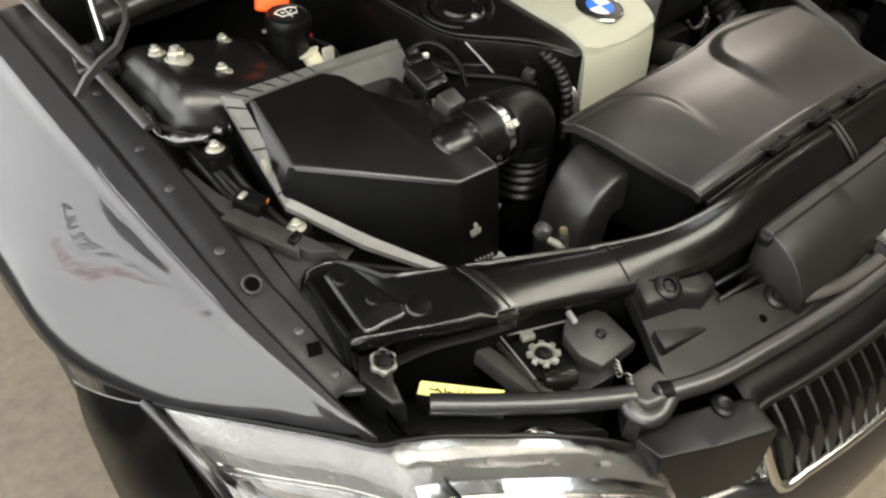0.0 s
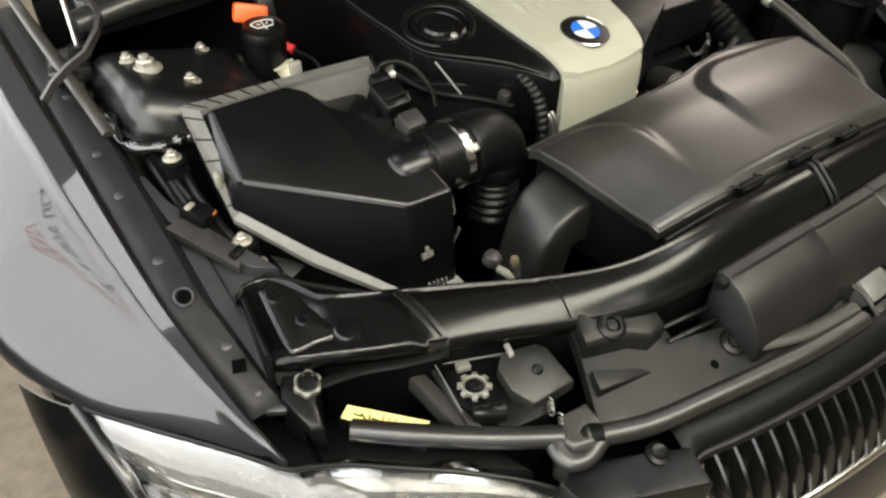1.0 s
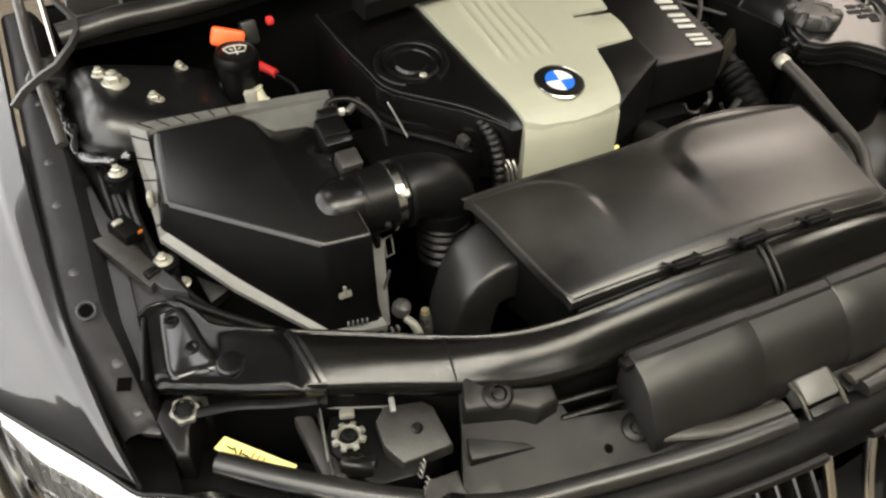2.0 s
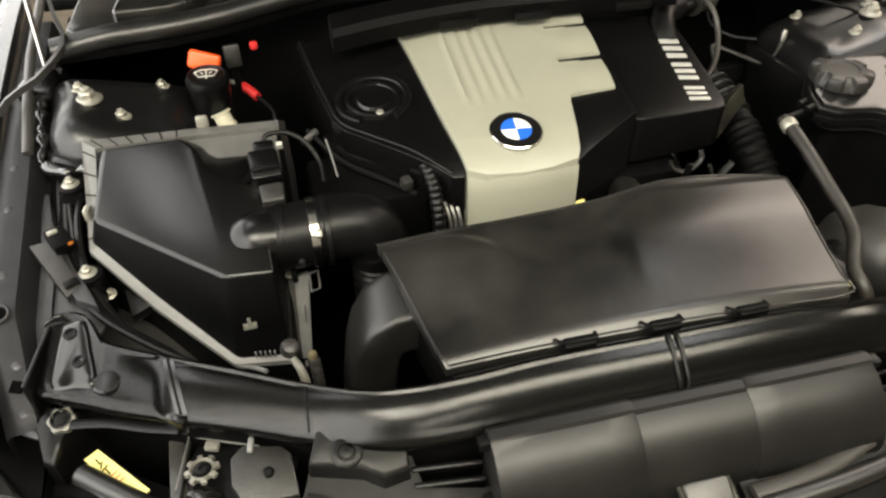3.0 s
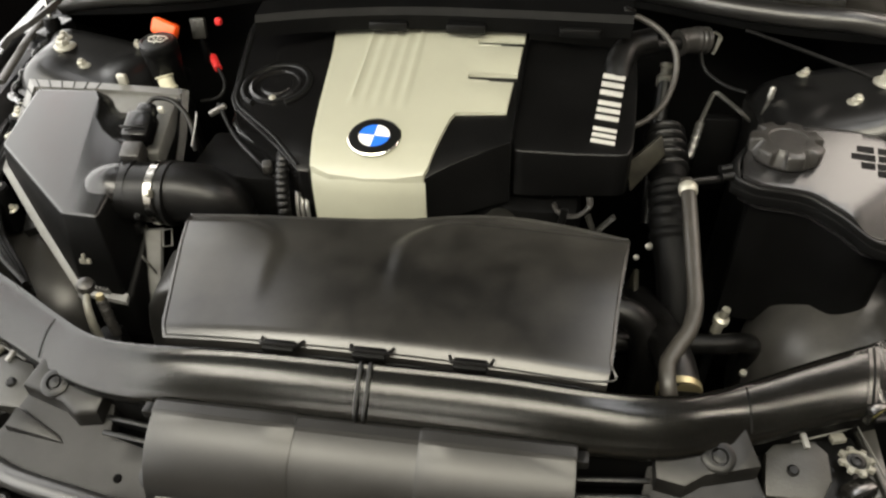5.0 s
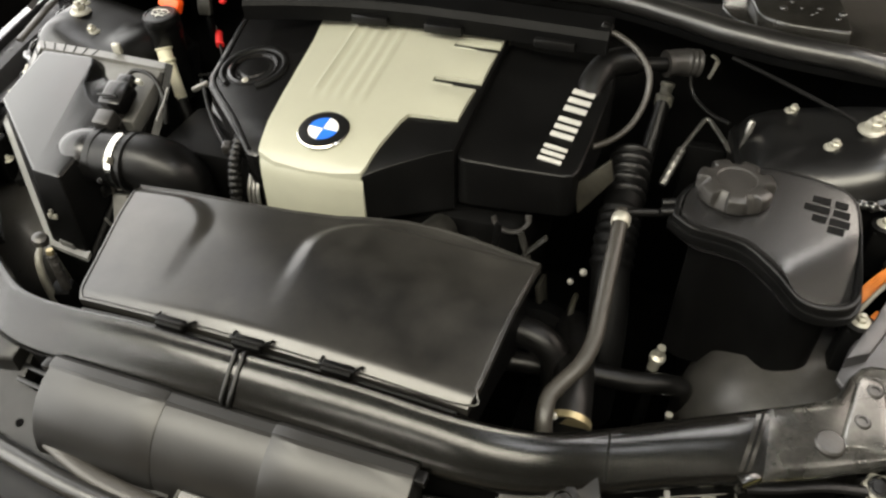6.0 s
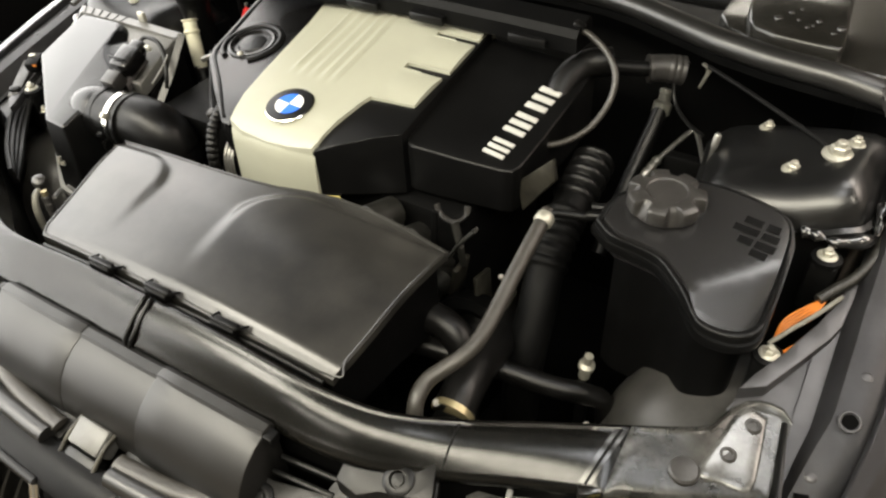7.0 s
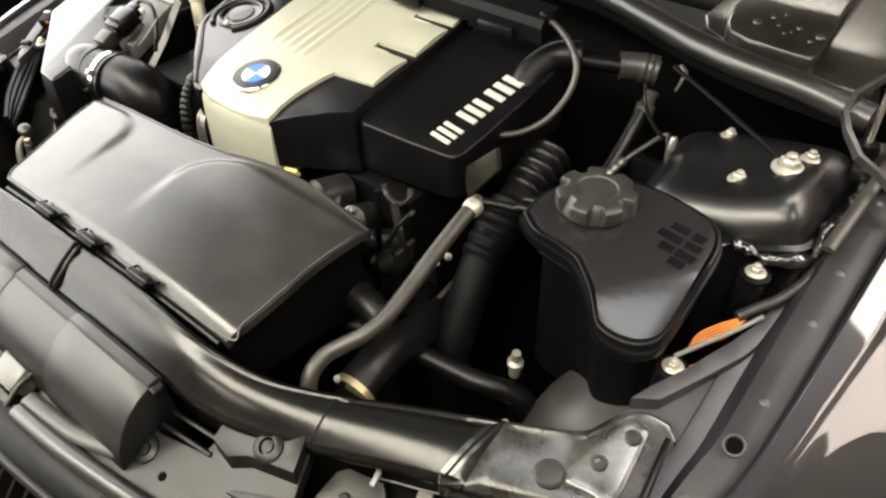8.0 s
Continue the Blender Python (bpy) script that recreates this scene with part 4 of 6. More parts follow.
def headlight(s):
    h = thing("headlight", "clear headlight with frosted white band and bright bulb", "headlight", (s * 0.66, -0.45, 0.55), "headlights")
    top = [(0.849, -0.263, 0.710), (0.811, -0.322, 0.720), (0.771, -0.380, 0.729), (0.736, -0.432, 0.738), (0.709, -0.474, 0.744), (0.690, -0.486, 0.746), (0.66, -0.505, 0.747), (0.62, -0.532, 0.741), (0.57, -0.562, 0.728), (0.52, -0.592, 0.708), (0.485, -0.616, 0.688)]
    line = spline(top, 4)

    def row(fwd, out, drop):
        res = []
        for k, p in enumerate(line):
            u = k / (len(line) - 1)
            end = max(0, 1 - u / 0.28)
            res.append((s * (p.x + out * (1 - u) - 0.25 * fwd * (u - 0.4) - 0.7 * fwd * end), p.y - fwd * (0.55 + 0.45 * min(1, 2 * u) + 1.2 * end), p.z - drop))
        return res
    rows = [row(0, 0, 0.0), row(0.016, 0.004, 0.006), row(0.034, 0.009, 0.020), row(0.052, 0.013, 0.042), row(0.064, 0.016, 0.072), row(0.072, 0.018, 0.105), row(0.070, 0.016, 0.145)]
    bm = loft(rows, closed=False)
    bmesh.ops.solidify(bm, geom=bm.faces[:], thickness=0.002)
    lens = part("lens", bm, GLASS, h, "clear glossy lens", angle=60)
    lens.visible_shadow = False
    # housing behind the lens: frosted upper band and chromed bowl
    inner = [row(0.004, -0.004, 0.012), row(0.018, 0.0, 0.018), row(0.034, 0.003, 0.033), row(0.044, 0.006, 0.052)]
    n = len(line)
    cut = int(n * 0.50)
    part("frosted_band", loft([r[:cut] for r in inner], closed=False), LAMPWHITE, h, "frosted white ribbed band")
    part("upper_trim", loft([r[cut - 1:] for r in inner[:3]], closed=False), TRIMGREY, h, "grey trim with small clips")
    back = [row(0.044, 0.006, 0.052), row(0.005, -0.02, 0.07), row(-0.01, -0.03, 0.11), row(0.05, 0.0, 0.15)]
    part("reflector", loft(back, closed=False), LAMPBOWL, h, "satin metallic reflector bowl")
    for x, y in ((0.668, -0.500), (0.585, -0.560)):
        bm = bmesh.new()
        lathe(bm, [(0.048, 0), (0.050, 0.02), (0.046, 0.026), (0.042, 0.012), (0.01, 0.014)], (s * x, y + 0.006, 0.668), (0, -1, 0.8), 28)
        part("projector_ring", bm, CHROME, h)
        bm = bmesh.new()
        lathe(bm, [(0.040, 0), (0.036, 0.008), (0.022, 0.015), (0.003, 0.018)], (s * x, y - 0.008, 0.677), (0, -1, 0.8), 24)
        part("bulb", bm, BULB, h, "bright white lit bulb")
    # added glowing tube that spreads the lamp's glare along the lens
    bm = bmesh.new()
    tube(bm, [(s * x, y, 0.672) for x, y in ((0.715, -0.452), (0.672, -0.486), (0.63, -0.520), (0.585, -0.557), (0.53, -0.600))], 0.006, 10)
    part("glare_tube", bm, BULB, h, "added glowing tube for the lens glare")
    bm = bmesh.new()
    tube(bm, [Vector(p) + Vector((0, 0, 0.001)) for p in rows[0]], 0.0028, 8, smooth=False)
    part("gasket", bm, RUBBER, h, "thin black lens gasket")
    bm = bmesh.new()
    tube(bm, [Vector(p) + Vector((0, 0, 0.002)) for p in inner[3]], 0.0022, 8, smooth=False)
    part("bezel_line", bm, CHROME, h, "thin bright bezel line")
    bm = bmesh.new()
    tube(bm, [Vector(r[0]) + Vector((0, 0, 0.001)) for r in rows], 0.007, 10)
    part("bezel", bm, GLOSS, h, "gloss black outer bezel")
    # almond-shaped side chamber behind the lens
    rim = [(0.806, -0.325), (0.792, -0.352), (0.772, -0.390), (0.750, -0.432), (0.738, -0.458), (0.750, -0.470), (0.775, -0.445), (0.798, -0.400), (0.808, -0.355)]
    ring = [(s * p.x, p.y - 0.012, 0.672 - 0.25 * (p.x - 0.77)) for p in spline([(x, y, 0) for x, y in rim + rim[:1]], 4)]
    bm = bmesh.new()
    tube(bm, ring, 0.003, 8, smooth=False)
    part("chamber_rim", bm, RIMGREY, h, "dark almond-shaped chamber rim")
    for k in range(4):
        p = line[cut + 3 + 4 * k]
        part("clip", box((s * p.x, p.y - 0.022, p.z - 0.016), (0.010, 0.005, 0.005), (0, 0, s * 35), 0.001), NYLON, h)
    part("housing", slab([(s * x, y) for x, y in [(0.50, -0.585), (0.56, -0.540), (0.64, -0.475), (0.70, -0.455), (0.78, -0.35), (0.83, -0.26), (0.72, -0.36), (0.665, -0.40), (0.53, -0.49)]], lambda x, y: 0.700, 0.55, 0.008, 0.05), MATTE, h)


def bumper():
    b = thing("front_bumper", "black painted front bumper with twin grille openings", "bumper", (0, -0.7, 0.2))
    secs = []
    for k in range(61):
        x = -0.50 + 1.0 * k / 60
        y = -0.742 + 0.42 * x * x
        secs.append([(x, y + 0.06, 0.574), (x, y, 0.578), (x, y - 0.02, 0.56), (x, y - 0.035, 0.5), (x, y - 0.03, 0.4), (x, y, 0.25), (x, y + 0.1, 0.2)])
    bm = loft(secs, closed=False)
    bmesh.ops.solidify(bm, geom=bm.faces[:], thickness=0.003)
    part("front_skin", bm, PAINT, b, angle=60)
    for s in (-1, 1):
        secs = []
        for k in range(25):
            u = k / 24
            x = 0.50 + 0.33 * u
            y = -0.637 + 0.30 * u ** 1.6 + 0.16 * u ** 6
            zt = 0.575 + 0.03 * u + 0.07 * step01(0.86, 1, u)
            secs.append([(s * x, y + 0.05, zt), (s * x, y, zt - 0.004), (s * (x + 0.012 * u), y - 0.025, zt - 0.03), (s * (x + 0.015 * u), y - 0.03, 0.4), (s * x, y, 0.25)])
        bm = loft(secs, closed=False)
        bmesh.ops.solidify(bm, geom=bm.faces[:], thickness=0.003)
        part("corner_skin", bm, PAINT, b, angle=60)
        inner = [(0.845, -0.262, 0.704), (0.842, -0.274, 0.64), (0.838, -0.310, 0.57), (0.828, -0.355, 0.48), (0.81, -0.395, 0.36), (0.79, -0.41, 0.25)]
        outer = [(0.894, -0.168, 0.689), (0.902, -0.145, 0.60), (0.906, -0.155, 0.52), (0.908, -0.168, 0.44), (0.905, -0.18, 0.35), (0.895, -0.19, 0.25)]
        side = []
        for i, (p, q) in enumerate(zip(spline(inner, 4), spline(outer, 4))):
            row = []
            for k in range(13):
                u = k / 12
                full = 0.12 + 0.88 * step01(0, 4, i)
                w = [(1 - u) ** 2, 3.2 * u * (1 - u) * full, u * u]
                knee = (p + q) / 2 + Vector((0.026, -0.034, 0))
                m = (p * w[0] + knee * w[1] + q * w[2]) / sum(w)
                row.append((s * m.x, m.y, m.z))
            side.append(row)
        bm = loft(side, closed=False)
        bmesh.ops.solidify(bm, geom=bm.faces[:], thickness=0.003)
        # darker black than the other bumper skins, for the dark it should mirror
        part("side_skin", bm, GLOSS, b, "gloss black bumper corner", angle=60)
        bm = bmesh.new()
        tube(bm, [Vector(p) + Vector((0, 0, 0.0012)) for p in side[0]], 0.0009, 6, smooth=False)
        part("seam_edge", bm, PALERIM, b, "pale thin seam edge")
        part("upper_corner", slab([(s * x, y) for x, y in [(0.352, -0.655), (0.40, -0.632), (0.452, -0.612), (0.492, -0.612), (0.488, -0.640), (0.43, -0.668), (0.362, -0.694)]], lambda x, y: 0.702 + 0.12 * (y + 0.65), 0.60, 0.004, 0.03), PLASTIC, b, "dull black upper corner piece", angle=50)
        bm = bmesh.new()
        lathe(bm, [(0.013, -0.001), (0.013, 0.002), (0.009, 0.004), (0.006, 0.002), (0.002, 0.002)], (s * 0.387, -0.642, 0.7035), (0, -0.15, 1), 18)
        part("clip", bm, PLASTIC, b)
    secs = []
    for k in range(41):
        x = -0.36 + 0.72 * k / 40
        y = -0.700 + 0.30 * x * x
        secs.append([(x, y + 0.045, 0.709), (x, y + 0.03, 0.713), (x, y + 0.014, 0.703), (x, y + 0.004, 0.697), (x, y - 0.002, 0.690), (x, y + 0.02, 0.680)])
    bm = loft(secs, closed=False)
    bmesh.ops.solidify(bm, geom=bm.faces[:], thickness=0.003)
    part("upper_lip", bm, PLASTIC, b, "satin black upper lip above the grille", angle=50)
    part("backing", box((0, -0.655, 0.62), (0.72, 0.01, 0.12)), MATTE, b)


def kidney(s):
    g = thing("kidney_grille", "black upright slat grille in a chrome frame", "grille", (s * 0.19, -0.7, 0.57), "kidney grilles")

    def at(x, u):
        y = -0.700 + 0.30 * x * x
        return Vector((s * x, y - 0.052 * u, 0.692 - 0.105 * u))
    ring = [at(0.350 - 0.006 * 0, 0.06)] + [at(0.345 - 0.31 * k / 8, 0.0) for k in range(9)] + [at(0.03, 0.5)] + [at(0.035 + 0.30 * k / 8, 1.0) for k in range(9)] + [at(0.347, 0.55)]
    bm = bmesh.new()
    tube(bm, ring[9:] + [ring[0]], 0.007, 10, per=3)
    part("frame", bm, CHROME, g, "chrome lower frame")
    bm = bmesh.new()
    tube(bm, ring[:10], 0.006, 10, per=3)
    part("frame", bm, PLASTIC, g)
    for k in range(12):
        x = 0.058 + 0.0245 * k
        a, b = at(x, 0.03), at(x, 0.98)
        bm = bmesh.new()
        secs = []
        for j in range(9):
            u = j / 8
            c = a + (b - a) * u + Vector((0, -0.012 * math.sin(math.pi * u), 0.006 * math.sin(math.pi * u)))
            secs.append([tuple(c + Vector((dx, dy, 0))) for dx, dy in ((-0.0022, 0.0), (0, -0.003), (0.0022, 0.0), (0.003, 0.03), (-0.003, 0.03))])
        bm.free()
        part("slat", loft(secs), SATIN, g)


front_panel()
intake_snorkel()
front_tray()
latch(0.0)
for s in (-1, 1):
    latch_bracket(s)
    headlight(s)
    kidney(s)
bumper()


# ---- engine ----
def engine_block():
    e = thing("engine_block", "grimy cast aluminium engine block under its covers", "engine", (0, -0.06, 0.26))
    part("crankcase", box((0.0, -0.03, 0.52), (0.44, 0.26, 0.52), bevel=0.02), MATTE, e)
    part("head_casting", box((-0.02, -0.02, 0.795), (0.40, 0.22, 0.05), bevel=0.01), MATTE, e)
    rng = random.Random(11)
    # lumpy castings at the front of the engine
    for k in range(14):
        x, z = 0.02 + 0.30 * rng.random(), 0.60 + 0.17 * rng.random()
        bm = bmesh.new()
        lathe(bm, [(0.012 + 0.012 * rng.random(), -0.03), (0.014 + 0.014 * rng.random(), 0.02), (0.010, 0.03), (0.005, 0.034)], (x, -0.165 - 0.05 * rng.random(), z), (rng.uniform(-0.5, 0.5), -1, rng.uniform(0, 0.9)), 14)
        part("boss", bm, GREYPLATE if k % 3 else MATTE, e)
    for k in range(6):
        part("casting_rib", box((0.10 + 0.040 * k, -0.180, 0.69 - 0.015 * (k % 3)), (0.008, 0.04, 0.07), (rng.uniform(-20, 20), rng.uniform(-15, 15), 0), 0.003), ALU, e)
    bm = bmesh.new()
    lathe(bm, [(0.06, 0), (0.065, 0.01), (0.065, 0.03), (0.05, 0.035), (0.03, 0.02), (0.015, 0.035)], (0.26, -0.19, 0.62), (0, -1, 0.15), 28)
    part("pulley", bm, MATTE, e)
    # brackets, struts and small fittings under the front edge of the cover
    bm = bmesh.new()
    tube(bm, [(0.180, -0.165, 0.800), (0.186, -0.168, 0.789), (0.200, -0.170, 0.783), (0.216, -0.170, 0.786), (0.228, -0.168, 0.800), (0.228, -0.163, 0.812)], 0.0045, 10, flat=0.6)
    part("lifting_eye", bm, CAPGREY, e, "pale grey steel lifting eye")
    part("strap", box((0.189, -0.192, 0.755), (0.010, 0.006, 0.115), (0, 6, 0), 0.002), PLASTIC, e)
    for line in ([(0.260, -0.198, 0.809), (0.236, -0.20, 0.777), (0.210, -0.198, 0.730)], [(0.226, -0.195, 0.806), (0.236, -0.20, 0.777), (0.238, -0.196, 0.735)]):
        bm = bmesh.new()
        tube(bm, line, 0.006, 8, flat=0.5)
        part("strut", bm, GREYPLATE, e, "grimy cast strut")
    part("shield_plate", solid([(0.276, -0.112, 0.836), (0.318, -0.098, 0.876), (0.326, -0.104, 0.848), (0.286, -0.116, 0.792), (0.276, -0.100, 0.832), (0.318, -0.086, 0.872), (0.326, -0.092, 0.844), (0.286, -0.104, 0.788)],
                                [(0, 1, 2, 3), (4, 7, 6, 5), (0, 4, 5, 1), (1, 5, 6, 2), (2, 6, 7, 3), (3, 7, 4, 0)], 0.002), ALU, e, "olive-grey heat shield plate")
    for at, size, along in (((0.313, -0.192, 0.758), 0.005, (0.2, -0.8, 0.6)), ((0.298, -0.198, 0.742), 0.004, (0.2, -0.8, 0.6)), ((0.156, -0.214, 0.776), 0.005, (0, -0.7, 0.7)), ((0.118, -0.222, 0.768), 0.0055, (-0.2, -0.7, 0.7))):
        hex_bolt(e, at, size * 0.7, along, "dull metal bolt", mat=DULLALU)
    bm = bmesh.new()
    lathe(bm, [(0.018, -0.02), (0.020, 0.0), (0.020, 0.012), (0.014, 0.016), (0.012, 0.010), (0.004, 0.012)], (0.112, -0.205, 0.762), (0.1, -0.6, 0.8), 20)
    part("round_cover", bm, CAPGREY, e)
    part("yellow_tab", box((0.022, -0.196, 0.772), (0.022, 0.006, 0.016), (30, 0, 12), 0.002), YELLOW, e, "yellow plastic tab")
    return e


def COVERZ(x, y):
    return table(y, [(-0.225, 0.845), (-0.204, 0.864), (-0.19, 0.872), (-0.164, 0.8815), (-0.12, 0.889), (-0.06, 0.899), (0.02, 0.912), (0.10, 0.928), (0.2, 0.94)])[0]


def engine_cover():
    c = thing("engine_cover", "black and champagne engine cover with a round badge", "engine cover", (0, -0.05, 0.79))
    # champagne centre with three fingers
    left = [(-0.188, 0.115), (-0.180, 0.086), (-0.172, 0.03), (-0.1655, -0.04), (-0.160, -0.10), (-0.154, -0.15), (-0.148, -0.190), (-0.146, -0.206)]
    front = [(-0.12, -0.2135), (-0.07, -0.2165), (-0.03, -0.2145), (0.008, -0.209)]
    right = [(0.013, -0.200), (0.020, -0.165), (0.030, -0.115), (0.036, -0.100), (0.106, -0.094), (0.1105, -0.027), (0.044, -0.025), (0.044, -0.013), (0.1145, -0.012), (0.1175, 0.058), (0.049, 0.059), (0.049, 0.070), (0.1185, 0.070), (0.122, 0.115)]

    def fz(x, y):
        z = COVERZ(x, y) + 0.004
        f = step01(0.03, 0.07, x)
        if f > 0:
            for lo, hi in ((-0.097, -0.026), (-0.012, 0.0585), (0.07, 0.14)):
                if lo <= y <= hi:
                    u = (y - lo) / (hi - lo)
                    z += f * (0.004 * math.sin(math.pi * u) - 0.0015)
        # flowing ribs down the middle
        if -0.125 < x < -0.03 and y > -0.12:
            u = (x + 0.115) / 0.0185
            z += 0.0034 * max(0, math.cos(2 * math.pi * u)) ** 1.5 * step01(-0.105, -0.07, y)
        return z
    bm = slab(left + front + right, fz, lambda x, y: 0.80 if y > -0.15 else 0.765, 0.004, 0.0045, 3)
    part("centre_panel", bm, BEIGE, c, "champagne plastic centre with ribs and three fingers", angle=50)
    # front apron of the centre
    secs = []
    for k in range(17):
        u = k / 16
        x = -0.1455 + 0.156 * u
        y = -0.2075 - 0.009 * math.sin(math.pi * u)
        secs.append([(x, y + 0.004, 0.858), (x, y - 0.0015, 0.850), (x, y - 0.004, 0.83), (x, y - 0.006, 0.79), (x, y - 0.007, 0.762), (x, y + 0.02, 0.758)])
    part("centre_apron", loft(secs), BEIGE, c, angle=50)
    # left black wing with its raised rim
    lz = lambda x, y: COVERZ(x, y) - 0.004 - 0.06 * max(0, -0.16 - x)
    wing = [(-0.155, 0.11), (-0.16, -0.02), (-0.148, -0.10), (-0.135, -0.185), (-0.15, -0.208), (-0.165, -0.207), (-0.215, -0.165), (-0.268, -0.118), (-0.292, -0.096), (-0.305, -0.072), (-0.312, -0.03), (-0.322, 0.02), (-0.335, 0.11)]
    part("side_wing", slab(wing, lz, 0.80, 0.006, 0.012, 3), LIDGREY, c, angle=50)
    rim = [(x + (0.007 if x < -0.2 else 0.0), y + 0.006) for x, y in wing[5:]]
    bm = bmesh.new()
    tube(bm, [(x, y, lz(x, y) + 0.001) for x, y in rim], 0.003, 8, per=6, flat=0.6)
    part("rim_bead", bm, PLASTIC, c)
    ccx, ccy = -0.242, -0.043
    bm = bmesh.new()
    ring = [(ccx + 0.050 * math.cos(a), ccy + 0.048 * math.sin(a), lz(ccx + 0.05 * math.cos(a), ccy + 0.048 * math.sin(a)) + 0.002) for a in [radians(-60 + 300 * k / 30) for k in range(31)]]
    tube(bm, ring, 0.005, 10, smooth=False, flat=0.7)
    part("recess_rim", bm, PLASTIC, c)
    bm = bmesh.new()
    n = (0, -0.16, 1)
    lathe(bm, [(0.041, -0.01), (0.041, 0.001), (0.037, 0.003), (0.033, 0.002), (0.031, -0.002), (0.025, -0.002), (0.022, 0.002), (0.005, 0.003)], (ccx, ccy, lz(ccx, ccy) + 0.001), n, 36)
    part("filler_plug", bm, LIDGREY, c, "round dark grey plug")
    bm = bmesh.new()
    lathe(bm, [(0.0055, 0), (0.0045, 0.002), (0.001, 0.003)], (ccx + 0.004, ccy - 0.034, lz(ccx, ccy - 0.034) + 0.004), n, 12)
    part("screw", bm, STEEL, c)
    # lower strip of the wing
    low = [(-0.15, -0.206), (-0.292, -0.104), (-0.315, -0.07), (-0.32, -0.04), (-0.30, -0.04), (-0.15, -0.15)]
    part("wing_skirt", slab(low, 0.845, 0.77, 0.004), LIDGREY, c)
    # right black block
    rz = lambda x, y: table(y, [(-0.15, 0.867), (-0.128, 0.872), (0.03, 0.900), (0.11, 0.913)])[0] - 0.075 * max(0, x - 0.13)
    block = [(0.122, 0.11), (0.119, -0.005), (0.117, -0.09), (0.118, -0.132), (0.123, -0.142), (0.134, -0.1445), (0.20, -0.139), (0.262, -0.1315), (0.275, -0.127), (0.281, -0.114), (0.286, -0.05), (0.290, 0.033), (0.290, 0.11)]
    part("block", slab(block, rz, 0.795, 0.014, 0.02, 4), PLASTIC, c, "matte black raised block", angle=50)
    # dark saddle between the centre and the block
    sz = lambda x, y: COVERZ(x, y) - 0.002 + 0.05 * (x - 0.02) * step01(-0.2, -0.1, y)
    saddle = [(0.009, -0.209), (0.06, -0.181), (0.118, -0.1475), (0.12, -0.05), (0.124, 0.10), (0.05, 0.10), (0.045, 0.0), (0.03, -0.09)]
    part("saddle", slab(saddle, lambda x, y: min(sz(x, y), COVERZ(x, y) - 0.001), 0.785, 0.005, 0.02, 3), PLASTIC, c, angle=50)
    # three pale bars where the maker's letters stand
    ang = math.degrees(math.atan2(0.16, -0.02))
    for y, w in ((-0.099, 0.034), (-0.046, 0.044), (0.012, 0.052)):
        for k in (-1, 0, 1):
            yy = y + k * w * 0.36
            x = 0.246 + 0.11 * (yy + 0.052)
            part("badge_bar", box((x, yy, rz(x, yy) + 0.0022), (0.033, w * 0.2, 0.003), (9.5, 4.3, -6), 0.001), SILVERLET, c, "raised pale silver bar")
    # round badge
    n = Vector((0, -0.19, 1)).normalized()
    o = Vector((-0.066, -0.160, COVERZ(0, -0.160) + 0.0035))
    bm = bmesh.new()
    lathe(bm, [(0.0365, -0.002), (0.0365, 0.002), (0.035, 0.0032), (0.0345, 0.002)], o, n, 48)
    badge = part("badge", bm, CHROME, c, "round badge with chrome edge")
    bm = bmesh.new()
    lathe(bm, [(0.0343, 0), (0.0343, 0.0026), (0.030, 0.0034), (0.004, 0.0034)], o, n, 48)
    part("badge_ring", bm, ENAMEL_K, badge)
    turn = Matrix.Translation(o + n * 0.0036) @ n.to_track_quat("Z", "Y").to_matrix().to_4x4() @ Matrix.Rotation(radians(-4), 4, "Z")
    for q in range(4):
        bm = bmesh.new()
        pts = [(0, 0)] + [(0.0212 * math.cos(radians(90 * q + 6 * k)), 0.0212 * math.sin(radians(90 * q + 6 * k))) for k in range(16)]
        lo = [bm.verts.new(turn @ Vector((x, y, 0))) for x, y in pts]
        hi = [bm.verts.new(turn @ Vector((x, y, 0.0007))) for x, y in pts]
        bm.faces.new(hi)
        bm.faces.new(lo[::-1])
        for k in range(len(pts)):
            bm.faces.new((lo[k], lo[(k + 1) % len(pts)], hi[(k + 1) % len(pts)], hi[k]))
        part("badge_quarter", bm, BLUE if q % 2 else ENAMEL_W, badge)
    # rounded grey tower beside the centre, seen past the filler plug
    bm = bmesh.new()
    lathe(bm, [(0.052, -0.07), (0.050, 0.0)], (ccx, ccy, lz(ccx, ccy) - 0.012), (0, -0.1, 1), 36)
    part("plug_tower", bm, LIDGREY, c)


